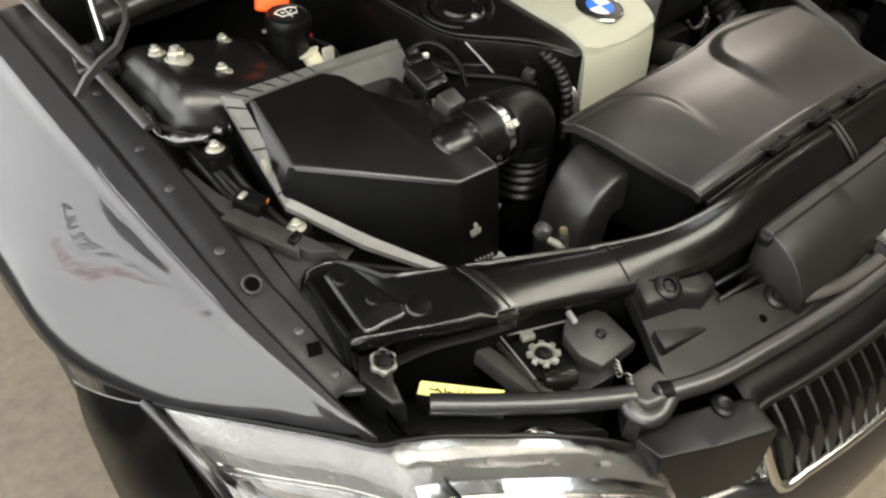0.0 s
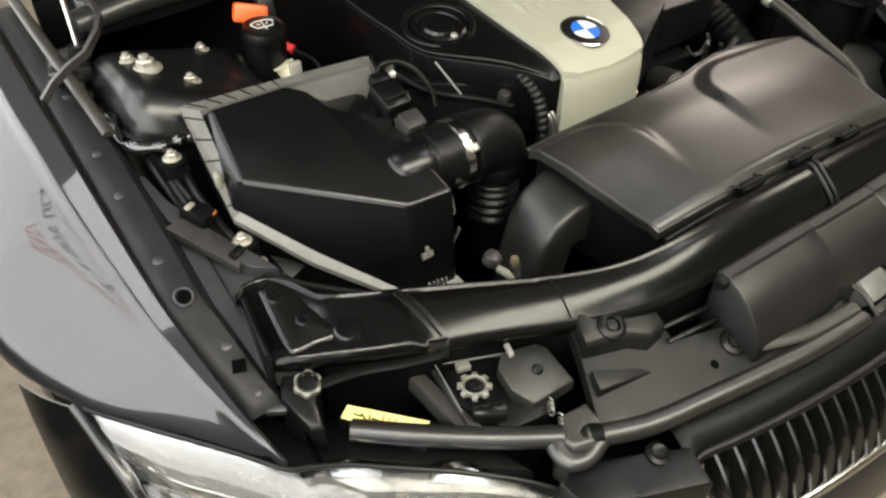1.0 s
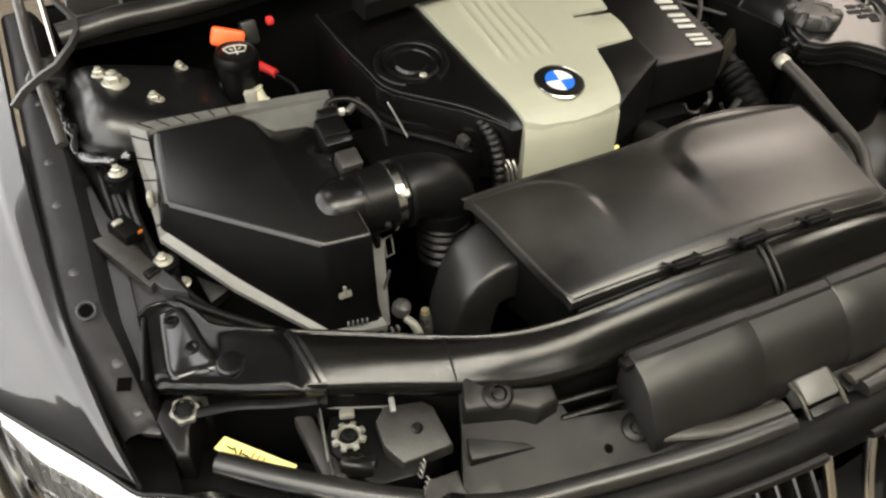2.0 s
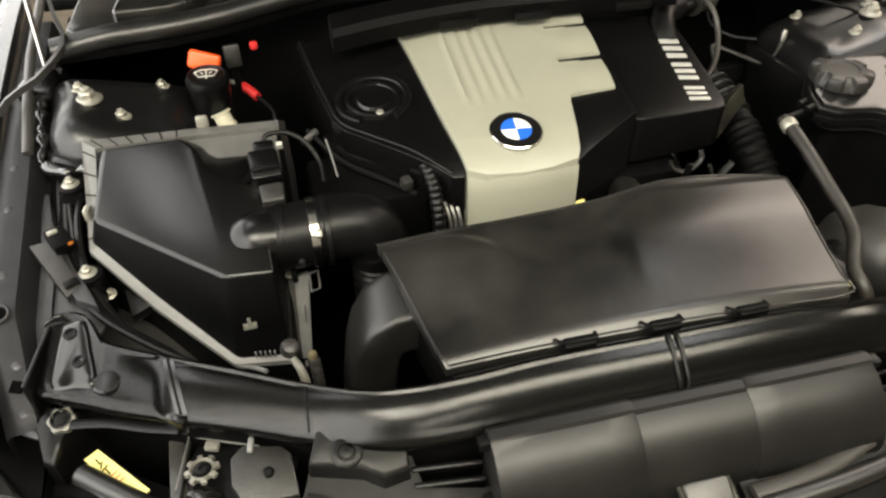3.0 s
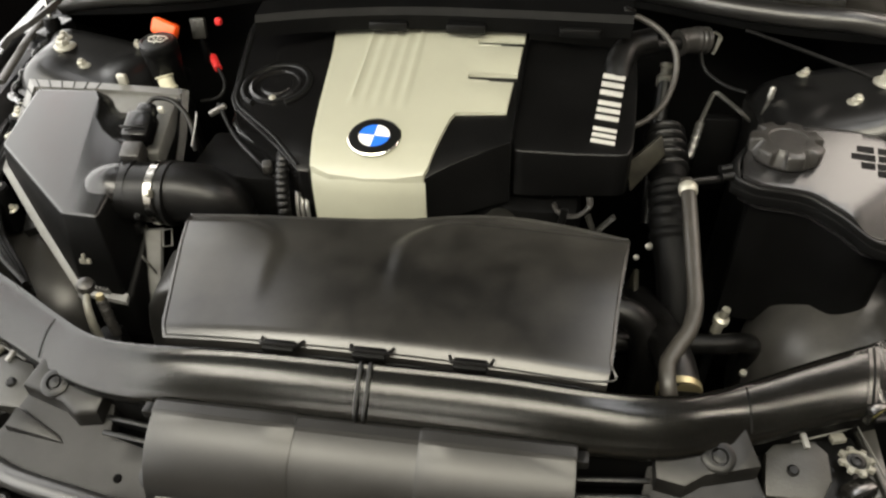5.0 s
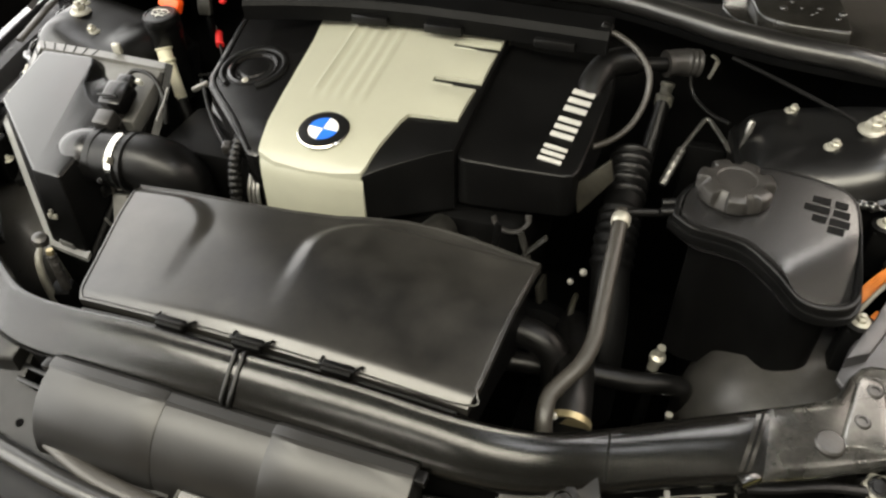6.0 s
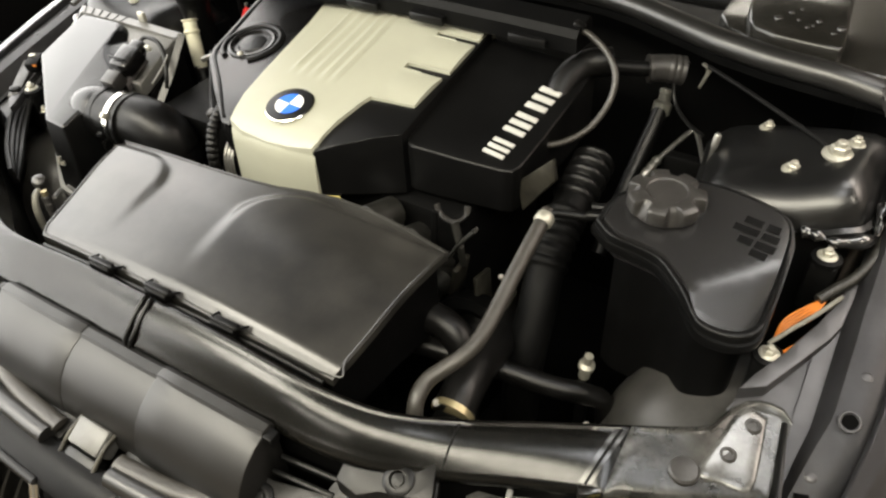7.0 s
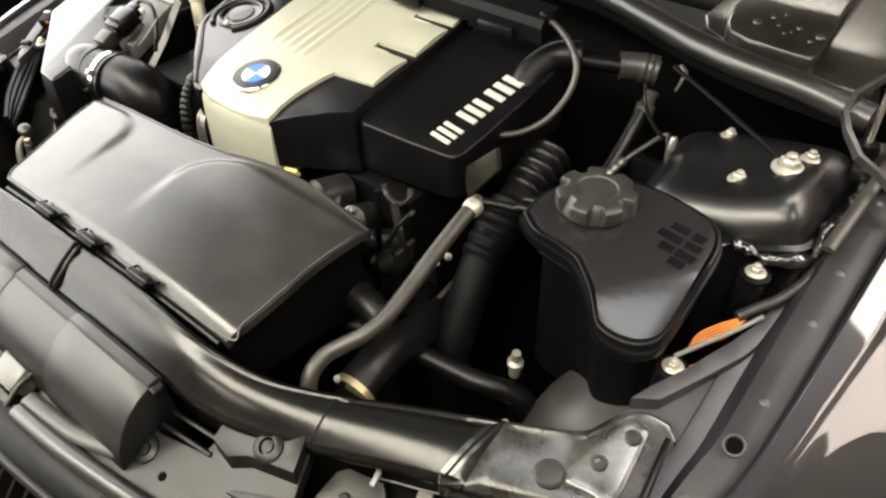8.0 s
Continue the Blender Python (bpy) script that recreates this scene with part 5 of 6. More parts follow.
def intake_muffler():
    m = thing("intake_muffler", "wide grey-black plastic intake air box lid", "air box", (0, -0.38, 0.7))
    outline = [(-0.242, -0.481), (-0.10, -0.4845), (0.0, -0.486), (0.10, -0.4865), (0.246, -0.484), (0.252, -0.46), (0.260, -0.38), (0.273, -0.288)]
    rear = [(0.268, -0.281), (0.24, -0.277), (0.20, -0.272), (0.15, -0.268), (0.10, -0.269), (0.05, -0.277), (0.01, -0.286), (-0.05, -0.292), (-0.12, -0.294), (-0.20, -0.293), (-0.279, -0.293)]
    outline = outline + rear + [(-0.283, -0.299), (-0.267, -0.38), (-0.250, -0.46)]

    def hump(x, y, x0, dx, y0, dy):
        """1 on a pad with a rounded inner rear corner, falling to 0 past its edge and fading out forwards."""
        r = math.hypot(max(0, (x0 - x) / dx), max(0, (y - y0) / dy))
        return (1 - step01(0.90, 1.20, r)) * step01(-0.46, -0.305, y)

    def mz(x, y):
        z = 0.8155 + 0.165 * (y + 0.48) + 0.017 * (1 - (x / 0.262) ** 2) * (1 - 0.35 * step01(-0.40, -0.29, y))
        z -= 0.009 * step01(-0.468, -0.490, y) + 0.007 * step01(-0.37, -0.278, y)
        return z + 0.0085 * hump(x, y, 0.085, 0.080, -0.350, 0.058) + 0.0065 * hump(-x, y, 0.215, 0.070, -0.365, 0.056)
    part("lid", slab(outline, mz, lambda x, y: mz(x, y) - 0.011, 0.004, 0.0045, 3), DUSTY, m, "dusty grey-black lid with two rear humps", angle=50)
    edge = [(0.004 + (x - 0.004) * 0.988, -0.385 + (y + 0.385) * 0.972) for x, y in outline]
    bm = bmesh.new()
    dense = spline([(x, y, 0) for x, y in edge + edge[:1]], 6)
    tube(bm, [(p.x, p.y, mz(p.x, p.y) + 0.0002) for p in dense], 0.0012, 8, smooth=False)
    part("edge_bead", bm, DUSTY, m)
    part("lower_body", slab([(x * 0.955, -0.385 + (y + 0.385) * 0.93) for x, y in outline], lambda x, y: mz(x, y) - 0.0105, 0.72, 0.0, 0.03), MATTE, m)
    part("foot", box((0, -0.36, 0.56), (0.36, 0.08, 0.34), bevel=0.01), MATTE, m)
    for x in (-0.099, 0.0, 0.106):
        z = mz(x, -0.470)
        bm = bmesh.new()
        tube(bm, [(x - 0.023, -0.480, z - 0.004), (x - 0.020, -0.491, z + 0.001), (x - 0.016, -0.494, z + 0.0035), (x + 0.016, -0.494, z + 0.0035), (x + 0.020, -0.491, z + 0.001), (x + 0.023, -0.480, z - 0.004)], 0.0018, 8, per=5)
        part("clip_loop", bm, PLASTIC, m)
        part("clip_tongue", box((x, -0.492, z - 0.003), (0.036, 0.014, 0.012), (12, 0, 0), 0.003), MATTE, m)
    bm = bmesh.new()
    tube(bm, [(x, -0.491 + 0.004 * abs(x) / 0.25, mz(x, -0.485) - 0.008) for x in [-0.235 + 0.47 * k / 12 for k in range(13)]], 0.0035, 8)
    part("front_bead", bm, PLASTIC, m)


def air_filter_box():
    a = thing("air_filter_box", "charcoal plastic air filter housing with grey ribbed rim", "air filter box", (-0.5, -0.2, 0.5))
    P = dict(bl=(-0.600, -0.094, 0.897), br=(-0.507, -0.094, 0.900), r2=(-0.412, -0.186, 0.865), r=(-0.407, -0.313, 0.838), f=(-0.463, -0.305, 0.834), l=(-0.612, -0.192, 0.860),
             c1=(-0.489, -0.118, 0.8985), c2=(-0.476, -0.150, 0.8885), c3=(-0.456, -0.170, 0.880), c4=(-0.438, -0.180, 0.873),
             RBL=(-0.616, -0.083, 0.885), RFL=(-0.628, -0.188, 0.812), RF=(-0.470, -0.321, 0.705), RFR=(-0.405, -0.323, 0.700), RBR=(-0.390, -0.083, 0.870), RM=(-0.47, -0.083, 0.872), RR=(-0.392, -0.19, 0.80))
    names = list(P)
    idx = {k: i for i, k in enumerate(names)}
    F = [["bl", "br", "f", "l"], ["br", "c1", "c2", "c3", "c4", "r2", "r", "f"], ["bl", "l", "RFL", "RBL"], ["l", "f", "RF", "RFL"], ["f", "r", "RFR", "RF"], ["r", "r2", "RR", "RFR"],
         ["r2", "c4", "RBR", "RR"], ["c4", "c3", "RBR"], ["c3", "c2", "RM", "RBR"], ["c2", "c1", "RM"], ["c1", "br", "RM"], ["br", "bl", "RBL", "RM"], ["RBL", "RFL", "RF", "RFR", "RR", "RBR", "RM"]]
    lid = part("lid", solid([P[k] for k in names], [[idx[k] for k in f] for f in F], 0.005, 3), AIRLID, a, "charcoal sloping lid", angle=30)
    # same plastic, but steep sides recoloured black to carry their shade
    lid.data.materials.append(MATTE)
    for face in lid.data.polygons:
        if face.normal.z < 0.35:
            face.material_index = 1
    # rim flange, ribbed, round the slanted joint
    outer = [(-0.378, -0.068, 0.893), (-0.50, -0.070, 0.897), (-0.628, -0.072, 0.899), (-0.629, -0.196, 0.816), (-0.565, -0.2525, 0.760), (-0.475, -0.326, 0.706), (-0.400, -0.332, 0.702)]
    inner = [(-0.378, -0.086, 0.893), (-0.50, -0.088, 0.897), (-0.610, -0.090, 0.897), (-0.616, -0.193, 0.820), (-0.552, -0.250, 0.766), (-0.468, -0.318, 0.712), (-0.402, -0.320, 0.706)]

    def band(p, q, drop=0.007):
        return [tuple(p), tuple(q), (q[0], q[1], q[2] - drop), (p[0], p[1], p[2] - drop)]
    # one rim; the front run's brighter light is put in as a paler grey
    for name, lo, hi in (("rim_rear", 0, 3), ("rim_side", 2, 4), ("rim", 3, 7)):
        bm = loft([band(p, q) for p, q in zip(outer[lo:hi], inner[lo:hi])])
        bevel_hard(bm, 0.0015, 2, 30)
        part(name, bm, PALERIM if lo == 3 else RIMGREY, a, "light grey ribbed rim", angle=30)
    for lo, hi, count in ((1, 2, 6), (2, 3, 5)):
        for k in range(count):
            u = (k + 0.5) / count
            p, q = Vector(outer[lo]).lerp(Vector(outer[hi]), u), Vector(inner[lo]).lerp(Vector(inner[hi]), u)
            bm = bmesh.new()
            tube(bm, [p + Vector((0, 0, 0.0002)), q + Vector((0, 0, 0.0002))], 0.0009, 6, smooth=False)
            part("rib", bm, MATTE, a)
    bm = bmesh.new()
    tube(bm, [(-0.378, -0.072, 0.893), (-0.374, -0.12, 0.842), (-0.376, -0.19, 0.775)], 0.0085, 4, smooth=False, flat=0.8)
    part("rim", bm, LIDGREY, a)
    # lighter grey stands in for the reflection on this floor
    part("recess_floor", solid([(-0.508, -0.086, 0.891), (-0.382, -0.086, 0.889), (-0.384, -0.175, 0.848), (-0.456, -0.182, 0.852), (-0.508, -0.086, 0.86), (-0.382, -0.086, 0.86), (-0.384, -0.175, 0.82), (-0.456, -0.182, 0.83)],
                                [(0, 1, 2, 3), (4, 7, 6, 5), (0, 4, 5, 1), (1, 5, 6, 2), (2, 6, 7, 3), (3, 7, 4, 0)], 0.002), RIMGREY, a, "recessed floor lightened for its reflection")
    # lower housing
    low = [(-0.622, -0.078, 0.885), (-0.630, -0.192, 0.805), (-0.474, -0.326, 0.694), (-0.40, -0.326, 0.692), (-0.378, -0.075, 0.885)]
    n = len(low)
    pts = low + [(x * 0.97 - 0.012, y * 0.95, 0.52) for x, y, z in low]
    part("lower_housing", solid(pts, [tuple(range(n)), tuple(range(2 * n - 1, n - 1, -1))] + [(k, (k + 1) % n, n + (k + 1) % n, n + k) for k in range(n)], 0.006), MATTE, a)
    part("foot", box((-0.5, -0.17, 0.39), (0.15, 0.15, 0.27), bevel=0.01), MATTE, a)
    # pale channel post at the front right, with an open clip at its head
    hexa = [(0, 1, 2, 3), (4, 7, 6, 5), (0, 4, 5, 1), (1, 5, 6, 2), (2, 6, 7, 3), (3, 7, 4, 0)]

    def post(tl, tr, br, bl, depth):
        front = [Vector(p) for p in (tl, tr, br, bl)]
        return solid([tuple(p) for p in front] + [(p.x, p.y + depth, p.z - 0.002) for p in front], hexa, 0.0015)
    # front face lightened in colour against the shade behind the lid
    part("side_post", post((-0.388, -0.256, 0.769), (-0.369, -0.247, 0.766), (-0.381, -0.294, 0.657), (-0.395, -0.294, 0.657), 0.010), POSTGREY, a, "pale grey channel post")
    # left face of the same channel, its shade put in as a darker grey
    part("post_flange", post((-0.395, -0.245, 0.770), (-0.388, -0.254, 0.769), (-0.396, -0.293, 0.657), (-0.404, -0.286, 0.658), 0.008), RIMGREY, a)
    part("post_rib", box((-0.381, -0.276, 0.711), (0.0018, 0.004, 0.09), (20, 0, 6), 0.0006), RIMGREY, a)
    bm = bmesh.new()
    tube(bm, [(-0.368, -0.244, 0.764), (-0.356, -0.240, 0.764), (-0.357, -0.251, 0.742), (-0.369, -0.255, 0.742), (-0.368, -0.244, 0.764)], 0.0015, 6, smooth=False)
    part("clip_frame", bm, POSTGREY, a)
    bm = bmesh.new()
    lathe(bm, [(0.0055, 0), (0.0055, 0.004), (0.003, 0.006)], (-0.393, -0.250, 0.771), (0, -0.4, 1), 12)
    part("post_head", bm, STEEL, a, "small metal screw head")
    for k in range(3):
        part("tooth", box((-0.390 + 0.0085 * k, -0.300, 0.653), (0.003, 0.008, 0.007), (10, 0, 0), 0.0006), PALERIM, a)
    # web under the rim
    part("rim_web", solid([(-0.603, -0.205, 0.766), (-0.570, -0.243, 0.752), (-0.594, -0.250, 0.744), (-0.600, -0.203, 0.752), (-0.568, -0.241, 0.738), (-0.592, -0.247, 0.730)],
                          [(0, 2, 1), (3, 4, 5), (0, 1, 4, 3), (1, 2, 5, 4), (2, 0, 3, 5)], 0.001), PLASTIC, a)
    for c, rot in (((-0.476, -0.066, 0.903), (0, 0, 0)), ((-0.626, -0.158, 0.846), (0, 0, 80)), ((-0.386, -0.265, 0.785), (0, 0, 90))):
        part("clip", box(c, (0.016, 0.008, 0.018), rot, 0.003), STEEL if c[2] > 0.84 else PLASTIC, a, "spring clip")
    # screw plate on the front face
    bm = bmesh.new()
    add_box(bm, (-0.447, -0.319, 0.762), (0.016, 0.004, 0.008), (-10, 0, 4), 0.001)
    add_box(bm, (-0.447, -0.319, 0.768), (0.004, 0.005, 0.012), (-10, 0, 4), 0.001)
    part("latch_tag", bm, NYLON, a, "pale latch tag")
    # row of teeth and a short spout at the front end of the rim
    for k in range(5):
        part("tooth", box((-0.448 + 0.0058 * k, -0.324 - 0.0008 * k, 0.715), (0.002, 0.004, 0.012), (10, 0, 0), 0.0006), PALERIM, a)
    bm = bmesh.new()
    tube(bm, [(-0.470, -0.330, 0.706), (-0.452, -0.345, 0.716), (-0.436, -0.360, 0.722)], 0.003, 8)
    part("rim_tail", bm, PALERIM, a)
    d = thing("drain_fittings", "cream drain pipe and ribbed tube with a black cap", "pipe", (-0.40, -0.40, 0.6))
    bm = bmesh.new()
    tube(bm, [(-0.400, -0.392, 0.772), (-0.394, -0.404, 0.768), (-0.390, -0.412, 0.752), (-0.390, -0.414, 0.73), (-0.392, -0.412, 0.69), (-0.40, -0.40, 0.60)], lambda u: 0.0045 + 0.002 * u, 12)
    part("pipe", bm, NYLON, d, "cream curved pipe")
    bm = bmesh.new()
    lathe(bm, [(0.004, -0.012), (0.010, -0.007), (0.0112, 0.0), (0.0095, 0.006), (0.004, 0.0095)], (-0.402, -0.384, 0.782), (0.3, -0.2, 1), 18)
    part("cap", bm, CAPGREY, d, "dusty black rubber cap")
    bm = bmesh.new()
    tube(bm, [(-0.378, -0.396, 0.772), (-0.376, -0.398, 0.745), (-0.375, -0.40, 0.70)], corrugated(0.0065, 8, 0.22), 12, per=14)
    part("ribbed_tube", bm, CAPGREY, d)
    bm = bmesh.new()
    lathe(bm, [(0.0045, 0), (0.0055, 0.003), (0.0045, 0.008)], (-0.378, -0.396, 0.772), (0, 0.1, 1), 12)
    part("collar", bm, BRASS, d, "dull brass collar")
    # rounded nose where the outlet leaves
    bm = bmesh.new()
    tube(bm, [(-0.390, -0.237, 0.824), (-0.425, -0.242, 0.829), (-0.462, -0.249, 0.836)], lambda u: 0.0395 * math.sqrt(max(0.002, 1 - max(0, (u - 0.3) / 0.7) ** 2)), 28, per=12)
    part("outlet_nose", bm, LIDGREY, a, "rounded outlet nose", angle=60)


def intake_hose():
    h = thing("intake_hose", "black plastic intake elbow with bellows", "air hose", (-0.27, -0.22, 0.6))
    bm = bmesh.new()
    tube(bm, [(-0.41, -0.238, 0.824), (-0.37, -0.236, 0.825), (-0.325, -0.232, 0.826), (-0.292, -0.229, 0.818), (-0.276, -0.227, 0.798), (-0.273, -0.226, 0.768)], 0.0415, 28, per=8)
    part("elbow", bm, PLASTIC, h)
    bm = bmesh.new()
    tube(bm, [(-0.274, -0.226, 0.772), (-0.274, -0.226, 0.735), (-0.273, -0.225, 0.690)], corrugated(0.0345, 6, 0.17), 28, per=30)
    part("bellows", bm, RUBBER, h, "ribbed rubber bellows")
    bm = bmesh.new()
    tube(bm, [(-0.273, -0.225, 0.70), (-0.27, -0.222, 0.64), (-0.25, -0.2, 0.58)], 0.030, 20)
    part("lower_tube", bm, MATTE, h)
    for x, r, w, mat, lab in ((-0.354, 0.0447, 0.012, CHROME, "bright steel hose clamp"), (-0.338, 0.0455, 0.008, PLASTIC, ""), (-0.392, 0.0435, 0.008, PLASTIC, "")):
        bm = bmesh.new()
        lathe(bm, [(r - 0.003, 0), (r, 0.001), (r, w - 0.001), (r - 0.003, w)], (x - w / 2, -0.2355, 0.8245), (1, 0.02, 0), 36)
        part("clamp", bm, mat, h, lab)
    part("clamp_screw", box((-0.349, -0.272, 0.850), (0.008, 0.010, 0.018), (40, 0, 0), 0.002), STEEL, h)
    hex_bolt(h, (-0.374, -0.279, 0.815), 0.003, (0, -1, 0.5), mat=PLASTIC)
    # air mass sensor and plug
    s = thing("air_mass_sensor", "black air mass sensor with plug and cable", "sensor", (-0.395, -0.21, 0.86))
    part("sensor_body", box((-0.397, -0.208, 0.868), (0.028, 0.026, 0.024), (22, 0, 4), 0.003), CAPGREY, s, "greyed square sensor head")
    part("plug", box((-0.402, -0.168, 0.884), (0.038, 0.044, 0.028), (22, 0, 4), 0.005), LIDGREY, s)
    part("plug_rib", box((-0.402, -0.186, 0.897), (0.034, 0.003, 0.004), (22, 0, 4), 0.001), PLASTIC, s)
    part("plug_cap", box((-0.400, -0.143, 0.897), (0.026, 0.018, 0.018), (22, 0, 0), 0.004), LIDGREY, s)
    bm = bmesh.new()
    tube(bm, [(-0.402, -0.140, 0.902), (-0.392, -0.130, 0.910), (-0.366, -0.130, 0.908), (-0.345, -0.140, 0.895), (-0.332, -0.155, 0.872), (-0.330, -0.165, 0.85)], 0.0035, 10)
    part("cable", bm, RUBBER, s)
    part("tab", box((-0.380, -0.140, 0.898), (0.008, 0.006, 0.010), (20, 0, 0), 0.001), WHITE, s)


def snorkel_scoop():
    s = thing("air_scoop", "dark plastic air scoop with a flat top", "air duct", (-0.3, -0.36, 0.6))
    path = [(-0.205, 0.779, 0), (-0.244, 0.780, 2), (-0.274, 0.777, 9), (-0.290, 0.766, 34), (-0.300, 0.744, 58), (-0.307, 0.712, 72), (-0.314, 0.65, 82), (-0.32, 0.56, 90)]
    secs = []
    for x, z, turn in path:
        c, d = math.cos(radians(turn)), math.sin(radians(turn))
        ring = []
        for k in range(32):
            a = 2 * math.pi * (k + 0.5) / 32
            q, w = (abs(math.cos(a)) ** 0.25 * (1 if math.cos(a) > 0 else -1), abs(math.sin(a)) ** 0.25 * (1 if math.sin(a) > 0 else -1))
            off = 0.030 * w
            ring.append((x - d * off, -0.352 + 0.037 * q, z + c * off - 0.25 * 0.037 * -q * c))
        secs.append(ring)
    part("scoop", loft(secs), SCOOPGREY, s, angle=40)
    part("bracket", box((-0.385, -0.395, 0.68), (0.03, 0.03, 0.07), (10, 0, 20), 0.006), MATTE, s)


# ---- rear left corner: washer filler, wiring ----
def washer_filler():
    w = thing("washer_filler", "black washer filler neck with printed cap", "filler cap", (-0.47, 0.045, 0.75))
    bm = bmesh.new()
    lathe(bm, [(0.026, 0), (0.026, 0.1), (0.029, 0.12), (0.029, 0.135)], (-0.468, 0.045, 0.765), (0, 0, 1), 28)
    part("neck", bm, PLASTIC, w)
    bm = bmesh.new()
    lathe(bm, [(0.0295, 0), (0.0305, 0.003), (0.0305, 0.012), (0.0285, 0.018), (0.025, 0.019), (0.024, 0.0175), (0.003, 0.018)], (-0.468, 0.043, 0.898), (0, -0.1, 1), 36)
    cap = part("cap", bm, PLASTIC, w, "black round cap")
    # plain line symbol: a windscreen with spray
    z = 0.918
    bm = bmesh.new()
    c = Vector((-0.468, 0.041, z))
    for pts in ([(-0.016, 0.006), (-0.008, 0.011), (0.008, 0.011), (0.016, 0.006), (0.011, -0.006), (-0.011, -0.006), (-0.016, 0.006)], [(0, -0.012), (0, 0.012)], [(-0.008, 0.004), (-0.004, 0.001)], [(0.008, 0.004), (0.004, 0.001)]):
        tube(bm, [c + Vector((x, y, -0.1 * 0 + 0.1 * y)) for x, y in pts], 0.0009, 6, smooth=False)
    part("symbol", bm, WHITE, cap, "white line symbol")
    part("flag", box((-0.470, 0.078, 0.920), (0.046, 0.016, 0.026), (-20, 14, -14), 0.005), ORANGE, w, "bright orange plastic tab")
    part("flag_arm", box((-0.470, 0.075, 0.895), (0.012, 0.012, 0.04), (0, 0, 0), 0.002), PLASTIC, w)
    bm = bmesh.new()
    tube(bm, [(-0.458, 0.016, 0.868), (-0.452, 0.009, 0.850), (-0.442, 0.0, 0.822), (-0.430, -0.010, 0.790)], lambda u: 0.0125 + (0.0025 if 0.30 < u < 0.38 or u < 0.06 else 0), 16, per=10)
    part("filler_tube", bm, CREAM, w, "cream plastic filler tube")
    bm = bmesh.new()
    tube(bm, [(-0.432, -0.009, 0.794), (-0.415, -0.022, 0.75), (-0.40, -0.03, 0.68)], 0.0125, 14)
    part("lower_hose", bm, RUBBER, w)
    d = thing("dipstick", "red tipped wire loop beside the engine", "dipstick", (-0.405, 0.1, 0.8))
    bm = bmesh.new()
    tube(bm, [(-0.452, 0.155, 0.845), (-0.44, 0.14, 0.85), (-0.425, 0.125, 0.848)], 0.0035, 8)
    part("rod", bm, STEEL, d)
    bm = bmesh.new()
    tube(bm, [(-0.425, 0.128, 0.848), (-0.412, 0.108, 0.845), (-0.405, 0.098, 0.842)], 0.007, 10)
    part("grip", bm, RED, d, "red plastic grip")
    bm = bmesh.new()
    tube(bm, [(-0.405, 0.098, 0.842), (-0.385, 0.07, 0.83), (-0.39, 0.05, 0.815), (-0.42, 0.04, 0.81)], 0.003, 8)
    part("tail", bm, RUBBER, d)
    y = thing("service_tag", "olive plastic connector tag near the bulkhead", "connector", (-0.43, 0.125, 0.84))
    part("tag", box((-0.432, 0.118, 0.905), (0.024, 0.014, 0.034), (-15, 0, 10), 0.003), GREYPLATE, y)
    part("stem", box((-0.432, 0.122, 0.87), (0.01, 0.01, 0.06), (0, 0, 0), 0.002), MATTE, y)
    part("red_cap", box((-0.398, 0.125, 0.915), (0.012, 0.012, 0.012), (0, 0, 0), 0.004), RED, y)


